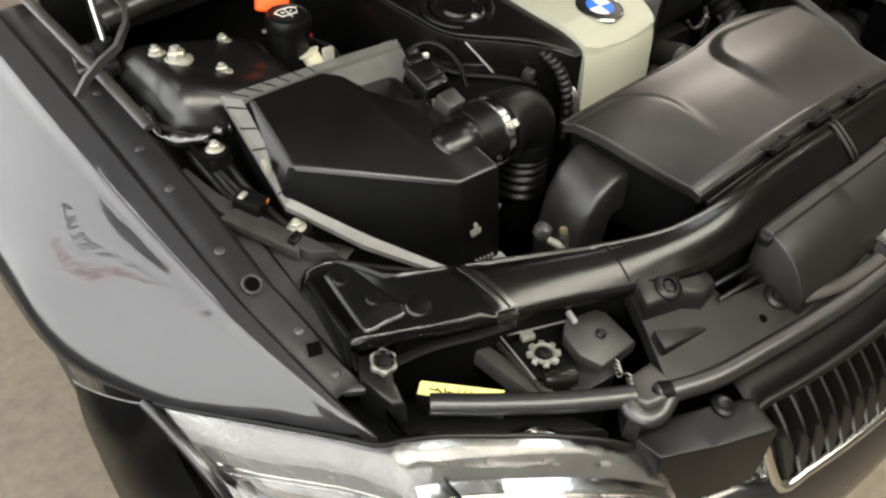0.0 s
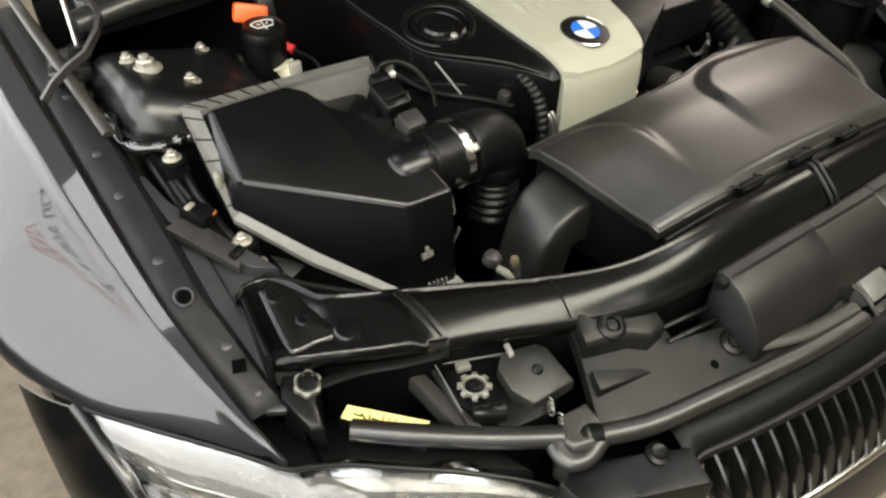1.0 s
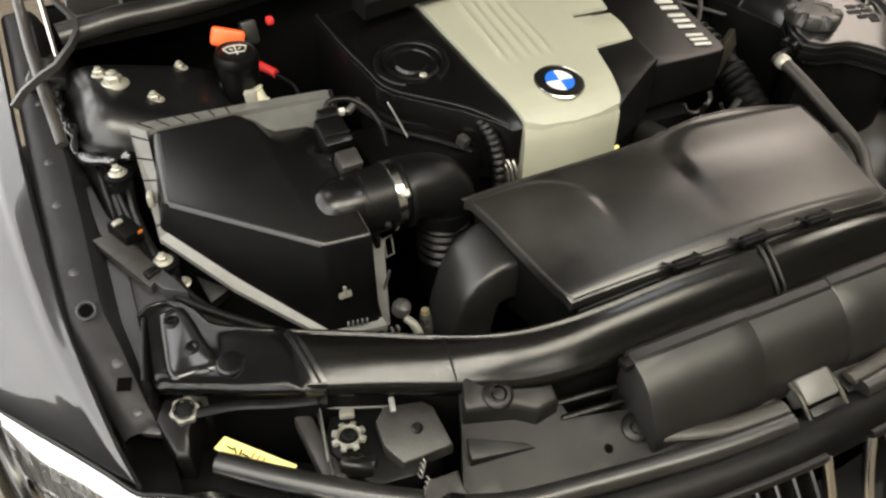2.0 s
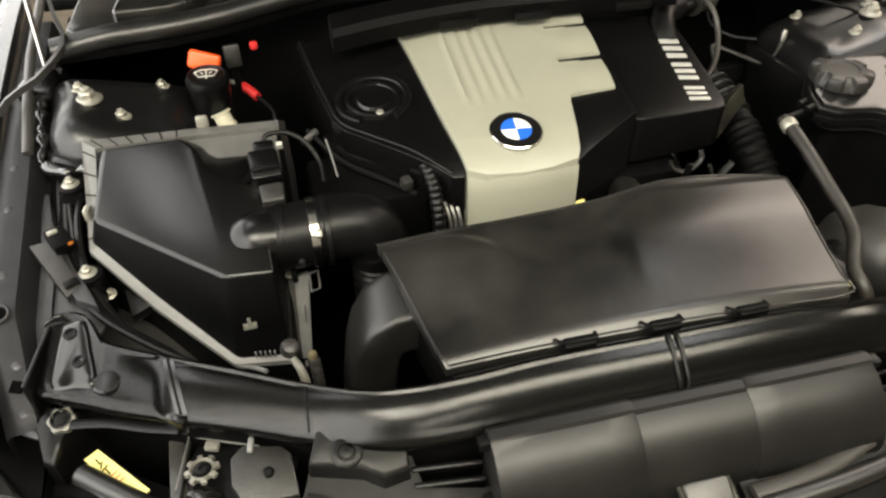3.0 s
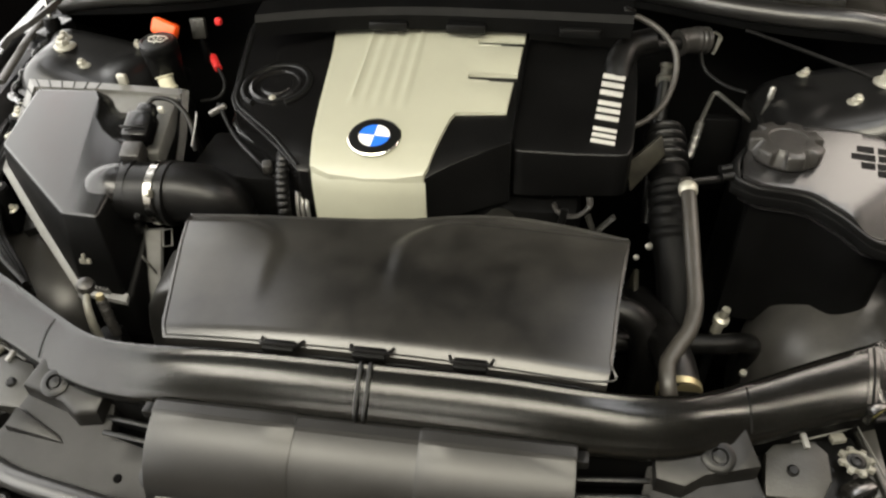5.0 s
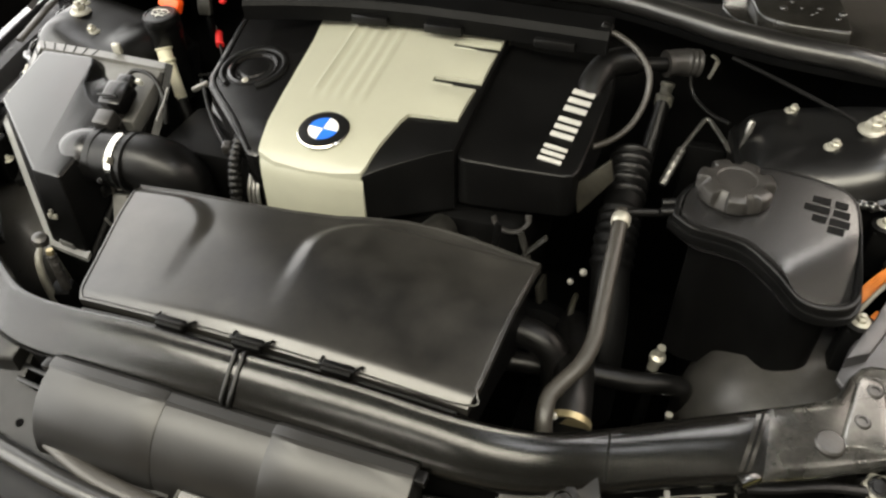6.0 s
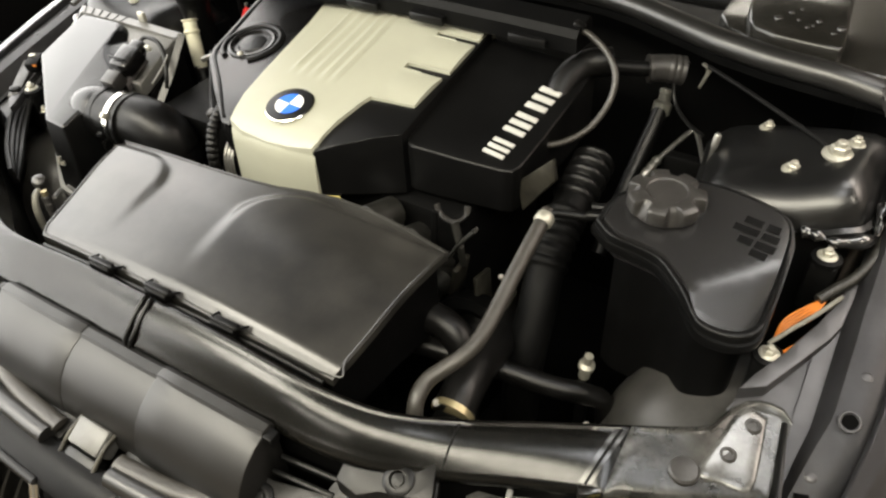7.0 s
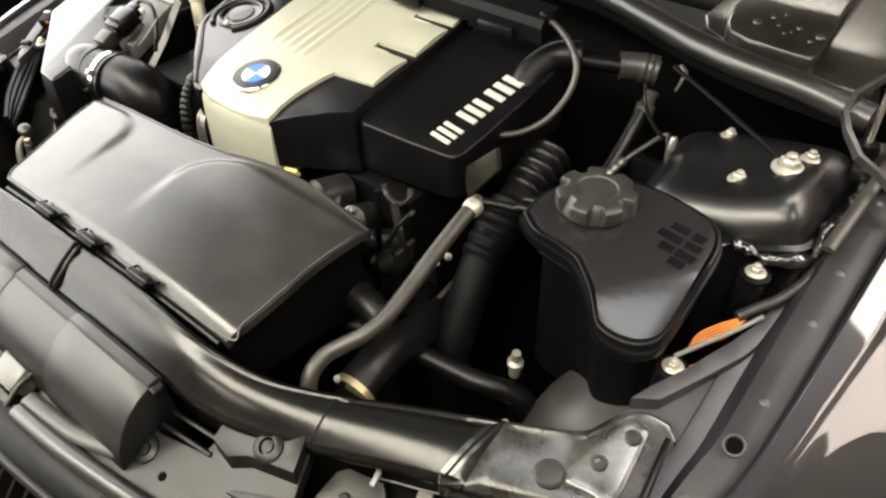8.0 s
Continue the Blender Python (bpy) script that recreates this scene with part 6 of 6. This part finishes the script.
def wiring():
    rng = random.Random(4)
    g = thing("wiring_harness", "black taped wiring along the inner wing", "wiring", (-0.66, -0.2, 0.75), "inner wing wiring")
    for k in range(4):
        bm = bmesh.new()
        o = 0.007 * k
        tube(bm, [(-0.676 + o, 0.0, 0.855 - o), (-0.672 + o + rng.uniform(-0.005, 0.005), -0.08, 0.832), (-0.668 + o, -0.15, 0.815 + rng.uniform(-0.006, 0.006)), (-0.655 + o, -0.22, 0.795), (-0.62 + o, -0.28, 0.785 - o), (-0.56 + o, -0.335, 0.775 - o), (-0.50, -0.375, 0.765 - o)], 0.0045 + 0.001 * (k % 2), 8)
        part("cable", bm, RUBBER, g)
    part("plug", box((-0.662, -0.182, 0.828), (0.024, 0.034, 0.018), (12, 0, 30), 0.003), MATTE, g, "connector plug")
    plate = [(-0.700, -0.180), (-0.672, -0.176), (-0.637, -0.243), (-0.652, -0.260)]
    pz = lambda x, y: 0.826 + 0.3 * (y + 0.178)
    part("flat_connector", slab(plate, pz, lambda x, y: pz(x, y) - 0.010, 0.002), CAPGREY, g, "flat grey plastic connector")
    part("connector_latch", box((-0.646, -0.244, 0.809), (0.018, 0.010, 0.008), (17, 0, 28), 0.002), PLASTIC, g)
    hex_bolt(g, (-0.617, -0.225, 0.765), 0.006, (0, -0.2, 1), "pale zinc bolt")
    part("metal_tip", box((-0.668, -0.178, 0.838), (0.013, 0.007, 0.006), (12, 0, 30), 0.002), STEEL, g, "bright metal tip")
    part("amber_tip", box((-0.648, -0.192, 0.830), (0.008, 0.005, 0.006), (12, 0, 30), 0.002), WIREORANGE, g)
    # corrugated cable and metal ends between hose and engine cover
    c = thing("engine_cables", "corrugated cables and metal ends beside the engine", "wiring", (-0.2, -0.2, 0.75))
    bm = bmesh.new()
    tube(bm, [(-0.195, -0.17, 0.86), (-0.19, -0.205, 0.84), (-0.188, -0.222, 0.80), (-0.188, -0.225, 0.74)], corrugated(0.009, 14, 0.25), 12, per=14)
    part("corrugated_sleeve", bm, RUBBER, c)
    for k in range(3):
        bm = bmesh.new()
        tube(bm, [(-0.178 + 0.007 * k, -0.18, 0.82), (-0.172 + 0.007 * k, -0.212, 0.80), (-0.168 + 0.008 * k, -0.222, 0.75)], 0.0028, 8)
        part("pipe", bm, DULLALU, c)
    part("connector", box((-0.222, -0.175, 0.836), (0.014, 0.016, 0.016), (10, 0, 20), 0.003), CAPGREY, c)
    part("collar", box((-0.338, -0.06, 0.855), (0.03, 0.009, 0.009), (0, -20, 30), 0.003), DULLALU, c, "bright metal collar")
    bm = bmesh.new()
    tube(bm, [(-0.321, -0.150, 0.904), (-0.318, -0.165, 0.895), (-0.314, -0.198, 0.878)], 0.0012, 8)
    part("rod", bm, DULLALU, c)
    bm = bmesh.new()
    tube(bm, [(-0.34, -0.05, 0.86), (-0.30, -0.10, 0.835), (-0.25, -0.15, 0.83), (-0.21, -0.18, 0.82)], 0.0035, 8)
    part("cable", bm, RUBBER, c)
    part("under_bracket", box((-0.27, -0.12, 0.76), (0.16, 0.12, 0.12), bevel=0.01), MATTE, c)


# ---- right side: coolant tank, hoses ----
def coolant_tank():
    t = thing("coolant_tank", "black plastic coolant tank with rounded cap", "coolant tank", (0.55, -0.15, 0.6))
    outline = [(0.400, -0.150), (0.425, -0.166), (0.455, -0.170), (0.485, -0.176), (0.510, -0.195), (0.525, -0.215), (0.540, -0.245), (0.552, -0.262), (0.570, -0.268), (0.592, -0.262), (0.608, -0.240), (0.612, -0.20), (0.612, -0.13), (0.608, -0.085), (0.590, -0.062), (0.545, -0.050), (0.49, -0.048), (0.44, -0.07), (0.405, -0.11)]
    outline = [(x + 0.007, y - 0.016 if y > -0.2 else -0.216 + (y + 0.2) * 0.62) for x, y in outline]
    tz = lambda x, y: 0.869 + 0.21 * (y + 0.13)
    smooth_outline = [(p.x, p.y) for p in spline([(x, y, 0) for x, y in outline + outline[:1]], 3)[:-1]]

    def shell(grow, lift):
        return [(0.535 + (x - 0.535) * grow, -0.148 + (y + 0.148) * (grow if grow > 1 else 1 - (1 - grow) * 1.35), tz(x, y) + lift) for x, y in smooth_outline]
    part("rim", loft([shell(g, h) for g, h in ((1.0, -0.011), (1.002, -0.003), (0.997, -0.0008), (0.988, 0.0), (0.955, 0.0), (0.945, -0.0008), (0.940, -0.003), (0.932, -0.014), (0.92, -0.022))], caps=False), PLASTIC, t, angle=45)
    part("lower_rim", loft([shell(g, h) for g, h in ((0.97, -0.024), (1.03, -0.023), (1.037, -0.0205), (1.037, -0.0135), (1.032, -0.0112), (0.99, -0.0108))], caps=False), PLASTIC, t, angle=45)
    topz = lambda x, y: tz(x, y) + 0.004 - 0.30 * max(0, -0.188 + 0.9 * (x - 0.575) - y) - 0.02 * max(0, y + 0.10)
    part("top", slab([(x, y) for x, y, _ in shell(0.925, 0)], topz, lambda x, y: tz(x, y) - 0.035, 0.004, 0.012, 3), TANKTOP, t, "charcoal tank top with a bent front half")
    part("body", slab([(0.545 + (x - 0.545) * 0.80, -0.145 + (y + 0.145) * 0.76) for x, y in smooth_outline], lambda x, y: tz(x, y) - 0.036, 0.62, 0, 0), MATTE, t)
    for k, (x, y, w) in enumerate(((0.568, -0.098, 0.020), (0.590, -0.101, 0.014), (0.563, -0.112, 0.028), (0.590, -0.115, 0.018), (0.566, -0.127, 0.016), (0.588, -0.129, 0.022), (0.584, -0.141, 0.018))):
        part("moulded_mark", box((x + 0.004, y - 0.010, topz(x + 0.004, y - 0.010) + 0.0004), (w, 0.010, 0.0012), (11.8, 0, -8), 0), MATTE, t)
    c = Vector((0.472, -0.116, 0.848))
    bm = bmesh.new()
    lathe(bm, [(0.040, 0), (0.040, 0.022), (0.037, 0.024)], c, (0, 0, 1), 36)
    for h in (0.010, 0.017):
        lathe(bm, [(0.040, h - 0.002), (0.0425, h - 0.001), (0.0425, h + 0.001), (0.040, h + 0.002)], c, (0, 0, 1), 36)
    part("neck", bm, PLASTIC, t)
    ring = []
    for r, h, d in ((0.040, 0.021, 0.0), (0.0445, 0.024, 0.03), (0.0462, 0.027, 0.06), (0.0465, 0.039, 0.17), (0.0455, 0.0425, 0.20), (0.043, 0.0445, 0.21), (0.036, 0.0455, 0.09), (0.0245, 0.0458, 0.0), (0.0225, 0.0442, 0.0), (0.004, 0.0446, 0.0)):
        ring.append([tuple(c + Vector((math.cos(a), math.sin(a), 0)) * r * (1 - 1.35 * d * step01(0.0, 0.7, math.cos(7 * a + 1.1))) + Vector((0, 0, h))) for a in [2 * math.pi * k / 126 for k in range(126)]])
    part("cap", loft(ring), CAPGREY, t, "greyed lobed screw cap", angle=35)
    for dy in (0.0, 0.018):
        bm = bmesh.new()
        tube(bm, [(0.455, -0.140 + dy, 0.858), (0.42, -0.150 + dy, 0.857), (0.392, -0.158 + dy, 0.855)], 0.006, 10)
        part("nozzle", bm, PLASTIC, t)


def hoses():
    # thin return hose from the tee down to the front
    h = thing("coolant_hose", "grey-black rubber coolant hose with pale clamp ends", "hose", (0.34, -0.3, 0.75))
    bm = bmesh.new()
    tube(bm, [(0.347, -0.170, 0.852), (0.348, -0.20, 0.848), (0.349, -0.25, 0.833), (0.350, -0.30, 0.815), (0.350, -0.345, 0.80), (0.342, -0.375, 0.79), (0.329, -0.395, 0.782), (0.318, -0.415, 0.775), (0.318, -0.438, 0.765), (0.325, -0.455, 0.74)], 0.0095, 14)
    part("hose", bm, FOAM, h)
    bm = bmesh.new()
    lathe(bm, [(0.0105, 0), (0.012, 0.003), (0.012, 0.012), (0.0105, 0.015)], (0.348, -0.192, 0.849), (0, 1, 0.2), 18)
    part("clamp", bm, STEEL, h, "pale metal clamp")
    bm = bmesh.new()
    tube(bm, [(0.346, -0.178, 0.853), (0.36, -0.168, 0.853), (0.40, -0.150, 0.848)], 0.0055, 10)
    part("tee", bm, PLASTIC, h)
    # corrugated charge pipe
    p = thing("corrugated_pipe", "black ribbed plastic pipe running down beside the engine", "pipe", (0.35, -0.1, 0.7))
    bm = bmesh.new()
    tube(bm, [(0.338, 0.012, 0.816), (0.340, -0.03, 0.808), (0.341, -0.075, 0.796)], corrugated(0.0265, 5, 0.32), 24, per=24)
    part("ribbed_end", bm, PLASTIC, p)
    bm = bmesh.new()
    tube(bm, [(0.341, -0.07, 0.797), (0.342, -0.11, 0.782), (0.345, -0.16, 0.752), (0.355, -0.21, 0.71), (0.36, -0.25, 0.65), (0.36, -0.26, 0.56)], lambda u: 0.026 + (0.004 * abs(math.sin(60 * u)) if 0.10 < u < 0.42 else 0), 24, per=20)
    part("body", bm, MATTE, p)
    # large radiator hose with a steel clamp
    r = thing("radiator_hose", "black radiator hose with a brass-toned clamp", "hose", (0.33, -0.36, 0.6))
    bm = bmesh.new()
    tube(bm, [(0.342, -0.405, 0.715), (0.338, -0.37, 0.722), (0.332, -0.325, 0.715), (0.325, -0.27, 0.69), (0.31, -0.2, 0.66)], 0.025, 20)
    part("hose", bm, RUBBER, r)
    bm = bmesh.new()
    lathe(bm, [(0.0235, 0), (0.0265, 0.001), (0.0265, 0.009), (0.0235, 0.010)], (0.341, -0.396, 0.717), (0.05, -1, -0.2), 24)
    part("clamp", bm, BRASS, r, "brass-toned steel clamp")
    hex_bolt(r, (0.325, -0.41, 0.735), 0.0032, (0, -0.6, 1), "dull clamp screw", mat=DULLALU)
    part("stub", box((0.345, -0.42, 0.62), (0.05, 0.05, 0.2), bevel=0.01), MATTE, r)
    # lower pipes
    for r, pts in ((0.020, [(0.19, -0.305, 0.745), (0.25, -0.305, 0.745), (0.287, -0.308, 0.738), (0.307, -0.315, 0.715), (0.312, -0.325, 0.68), (0.312, -0.33, 0.62), (0.31, -0.33, 0.50)]),
                   (0.014, [(0.22, -0.315, 0.690), (0.29, -0.300, 0.682), (0.35, -0.285, 0.672), (0.41, -0.272, 0.662), (0.45, -0.255, 0.652), (0.47, -0.235, 0.62), (0.475, -0.22, 0.52)])):
        q = thing("lower_pipe", "dark smooth coolant pipe low in the bay", "pipe", pts[0], "lower pipes")
        bm = bmesh.new()
        tube(bm, pts, r, 18)
        part("pipe", bm, RUBBER, q)
    s = thing("pressure_sensor", "small pale metal sensor with connector low in the bay", "sensor", (0.43, -0.2, 0.5))
    bm = bmesh.new()
    lathe(bm, [(0.008, 0), (0.008, 0.02), (0.011, 0.022), (0.011, 0.03), (0.006, 0.034), (0.006, 0.05)], (0.428, -0.20, 0.615), (0.1, -0.1, 1), 14)
    part("sensor_body", bm, STEEL, s)
    part("stem", box((0.428, -0.195, 0.44), (0.016, 0.016, 0.36), bevel=0.003), MATTE, s)
    bm = bmesh.new()
    lathe(bm, [(0.005, 0), (0.005, 0.006)], (0.46, -0.265, 0.60), (0, -0.2, 1), 12)
    part("drain_screw", bm, STEEL, s, "tiny brass screw")
    # fat hose and thin cable behind the engine cover
    f = thing("breather_hose", "fat black breather hose behind the engine cover", "hose", (0.3, 0.08, 0.8))
    bm = bmesh.new()
    tube(bm, [(0.262, 0.03, 0.865), (0.262, 0.065, 0.893), (0.278, 0.100, 0.908), (0.312, 0.118, 0.912)], 0.021, 18)
    part("hose", bm, RUBBER, f)
    bm = bmesh.new()
    tube(bm, [(0.300, 0.112, 0.906), (0.33, 0.13, 0.901), (0.365, 0.150, 0.897)], 0.011, 14)
    part("joint_tube", bm, PLASTIC, f)
    bm = bmesh.new()
    tube(bm, [(0.356, 0.146, 0.898), (0.376, 0.158, 0.898), (0.402, 0.170, 0.894)], lambda u: 0.0195 + 0.0016 * step01(0.55, 0.6, u) * abs(math.sin(21 * u)) + 0.001 * (u < 0.12), 18, per=16)
    part("sleeve", bm, CAPGREY, f)
    w = thing("arched_cable", "black cable arching from the cable duct", "cable", (0.3, 0.0, 0.84))
    bm = bmesh.new()
    tube(bm, [(0.268, 0.085, 0.965), (0.285, 0.083, 0.963), (0.315, 0.072, 0.950), (0.338, 0.055, 0.928), (0.342, 0.032, 0.90), (0.330, 0.002, 0.873), (0.308, -0.022, 0.858), (0.285, -0.04, 0.853)], 0.0045, 12)
    part("cable", bm, FOAM, w)
    part("plug", box((0.268, 0.086, 0.968), (0.018, 0.014, 0.016), (0, 20, 0), 0.003), RUBBER, w)
    # refrigerant line with crimps
    a = thing("refrigerant_line", "bent aluminium refrigerant line with crimped end", "pipe", (0.45, 0.07, 0.7))
    bm = bmesh.new()
    tube(bm, [(0.405, 0.095, 0.785), (0.420, 0.135, 0.796), (0.434, 0.166, 0.804), (0.448, 0.145, 0.804), (0.464, 0.105, 0.806), (0.476, 0.073, 0.809), (0.483, 0.055, 0.826), (0.486, 0.050, 0.86)], 0.0036, 10, per=5)
    part("line", bm, DULLALU, a)
    bm = bmesh.new()
    lathe(bm, [(0.0052, 0), (0.0052, 0.016), (0.0035, 0.019)], (0.486, 0.050, 0.860), (0.1, 0.15, 1), 14)
    part("valve_cap", bm, DULLALU, a, "dull metal valve cap")
    bm = bmesh.new()
    tube(bm, [(0.406, 0.098, 0.786), (0.398, 0.07, 0.775), (0.388, 0.04, 0.755)], corrugated(0.0065, 5, 0.2), 12, per=10)
    part("crimp", bm, DULLALU, a)
    part("stand", box((0.44, 0.115, 0.72), (0.06, 0.02, 0.14), bevel=0.004), MATTE, a)
    bm = bmesh.new()
    tube(bm, [(0.420, 0.208, 0.892), (0.430, 0.204, 0.886), (0.427, 0.200, 0.870), (0.423, 0.198, 0.858)], 0.0038, 8, flat=0.5)
    part("foil_strip", bm, NYLON, a, "pale cream tag")
    v = thing("servo_hose", "dark rubber hose with a dull metal fitting by the bulkhead", "hose", (0.34, 0.12, 0.7))
    bm = bmesh.new()
    tube(bm, [(0.362, 0.247, 0.785), (0.360, 0.225, 0.76), (0.355, 0.185, 0.72), (0.35, 0.13, 0.67), (0.345, 0.06, 0.60)], 0.0135, 14)
    part("hose", bm, RUBBER, v)
    bm = bmesh.new()
    lathe(bm, [(0.0125, -0.014), (0.0155, -0.012), (0.0155, 0.006), (0.010, 0.010), (0.010, 0.02), (0.012, 0.022), (0.012, 0.028), (0.007, 0.03)], (0.362, 0.247, 0.783), (0.05, 0.45, 0.9), 18)
    part("fitting", bm, NYLON, v, "dull pale metal fitting")
    bm = bmesh.new()
    tube(bm, [(0.408, 0.165, 0.912), (0.396, 0.155, 0.885), (0.404, 0.142, 0.858), (0.432, 0.115, 0.846), (0.462, 0.085, 0.850)], 0.0028, 8)
    part("thin_lead", bm, RUBBER, v)
    # slim rod from the bulkhead to the tower
    k = thing("support_rod", "thin dark rod from bulkhead to strut tower", "rod", (0.55, 0.06, 0.9))
    bm = bmesh.new()
    tube(bm, [(0.445, 0.116, 0.936), (0.50, 0.095, 0.926), (0.56, 0.070, 0.914), (0.605, 0.052, 0.904), (0.618, 0.046, 0.896)], 0.003, 8)
    part("rod", bm, MATTE, k)
    # wires in the corner behind the headlight
    o = thing("orange_wire_bundle", "bundle of orange wires with grey braided lead", "wiring", (0.66, -0.15, 0.8))
    for j in range(6):
        bm = bmesh.new()
        d = 0.0025 * j
        tube(bm, [(0.632 + d * 0.3, -0.186 + d * 0.2, 0.793), (0.635 + d, -0.172, 0.808 - d * 0.4), (0.648 + d, -0.155 - d * 0.5, 0.817 - d * 0.3), (0.664 + d * 0.3, -0.136, 0.822)], 0.0012, 8)
        part("wire", bm, WIREORANGE, o, "orange wire")
    bm = bmesh.new()
    tube(bm, [(0.660, -0.140, 0.824), (0.672, -0.122, 0.829), (0.688, -0.10, 0.836), (0.702, -0.06, 0.846), (0.70, 0.0, 0.852)], corrugated(0.006, 22, 0.1), 10, per=18)
    part("braided_lead", bm, GREYPLATE, o, "grey braided lead")
    bm = bmesh.new()
    tube(bm, [(0.628, -0.212, 0.806), (0.645, -0.186, 0.813), (0.664, -0.158, 0.820), (0.682, -0.128, 0.828)], 0.0026, 8)
    part("pale_lead", bm, NYLON, o, "pale grey lead")
    part("amber_plug", box((0.652, -0.205, 0.795), (0.012, 0.02, 0.01), (0, 0, -30), 0.002), WIREORANGE, o)


# ---- cowl ----
def cowl():
    c = thing("cable_duct", "long black plastic cable duct across the bulkhead", "cable duct", (0, 0.09, 0.9))
    secs = []
    for k in range(41):
        x = -0.285 + 0.56 * k / 40
        y = 0.085 - 0.05 * (x / 0.28) ** 2 * (1 if x < 0 else 0.15)
        secs.append([(x, y - 0.012, 0.938), (x, y - 0.015, 0.962), (x, y - 0.008, 0.972), (x, y + 0.03, 0.978), (x, y + 0.04, 0.97), (x, y + 0.04, 0.935)])
    part("duct", loft(secs), MATTE, c, angle=35)
    for x in (-0.09, 0.03, 0.20):
        part("tab", box((x, 0.070, 0.945), (0.06, 0.02, 0.014), (0, 0, 0), 0.003), PLASTIC, c)
    bow = lambda x: table(abs(x), [(0, 0.262), (0.15, 0.262), (0.25, 0.255), (0.31, 0.236), (0.38, 0.204), (0.45, 0.173), (0.52, 0.153), (0.60, 0.139), (0.68, 0.130)])[0]
    b = thing("bulkhead_panel", "black bulkhead partition with rubber seal", "bulkhead", (0, 0.12, 0.85))
    secs = []
    for k in range(61):
        x = -0.68 + 1.36 * k / 60
        y, back = bow(x), 0.33 - 0.19 * step01(0.635, 0.68, abs(x))
        secs.append([(x, y - 0.010, 0.918), (x, y - 0.012, 0.930), (x, y + 0.01, 0.934), (x, back + 0.03, 0.925), (x, back + 0.03, 0.55), (x, back, 0.55), (x, back, 0.905), (x, back - 0.008, 0.915)])
    part("partition", loft(secs), MATTE, b, angle=40)
    bm = bmesh.new()
    tube(bm, [(x, bow(x), 0.945 - 0.010 * step01(0.60, 0.68, abs(x))) for x in [-0.68 + 1.36 * k / 34 for k in range(35)]], 0.019, 16, flat=0.9)
    part("seal", bm, SEALRUBBER, b, "thick black rubber seal")
    for s in (-1, 1):
        m = thing("filter_housing", "black cabin filter housing" + (" with water drops on its lid" if s > 0 else ""), "filter housing", (s * 0.55, 0.3, 0.87), "cabin filter housings")
        part("base", slab([(s * x, y) for x, y in [(0.42, 0.26), (0.44, 0.225), (0.50, 0.187), (0.60, 0.168), (0.652, 0.160), (0.666, 0.175), (0.655, 0.52), (0.42, 0.52)]], 0.948, 0.926, 0.004, 0, 3), FILTERLID, m)
        part("lid", slab([(s * x, y) for x, y in [(0.456, 0.262), (0.468, 0.212), (0.482, 0.190), (0.512, 0.176), (0.555, 0.171), (0.590, 0.168), (0.595, 0.176), (0.581, 0.37), (0.575, 0.50), (0.44, 0.50)]], 0.970, 0.93, 0.006, 0, 3), FILTERLID, m, "satin black raised lid")
        if s > 0:
            for x, y, r in ((0.503, 0.255, 0.006), (0.528, 0.262, 0.003), (0.548, 0.252, 0.0025), (0.553, 0.268, 0.0045), (0.542, 0.243, 0.003), (0.583, 0.255, 0.0065), (0.576, 0.238, 0.004), (0.515, 0.282, 0.004), (0.525, 0.30, 0.003)):
                bm = bmesh.new()
                lathe(bm, [(r, 0), (r * 0.92, r * 0.3), (r * 0.6, r * 0.55), (r * 0.1, r * 0.62)], (x, y - 0.03, 0.9702), (0, 0, 1), 12)
                tagged(part("water_drop", bm, WATER), "clear water drop on the filter housing lid", "water drop", "water drops")


engine_block()
engine_cover()
intake_muffler()
air_filter_box()
intake_hose()
snorkel_scoop()
washer_filler()
wiring()
coolant_tank()
hoses()
cowl()
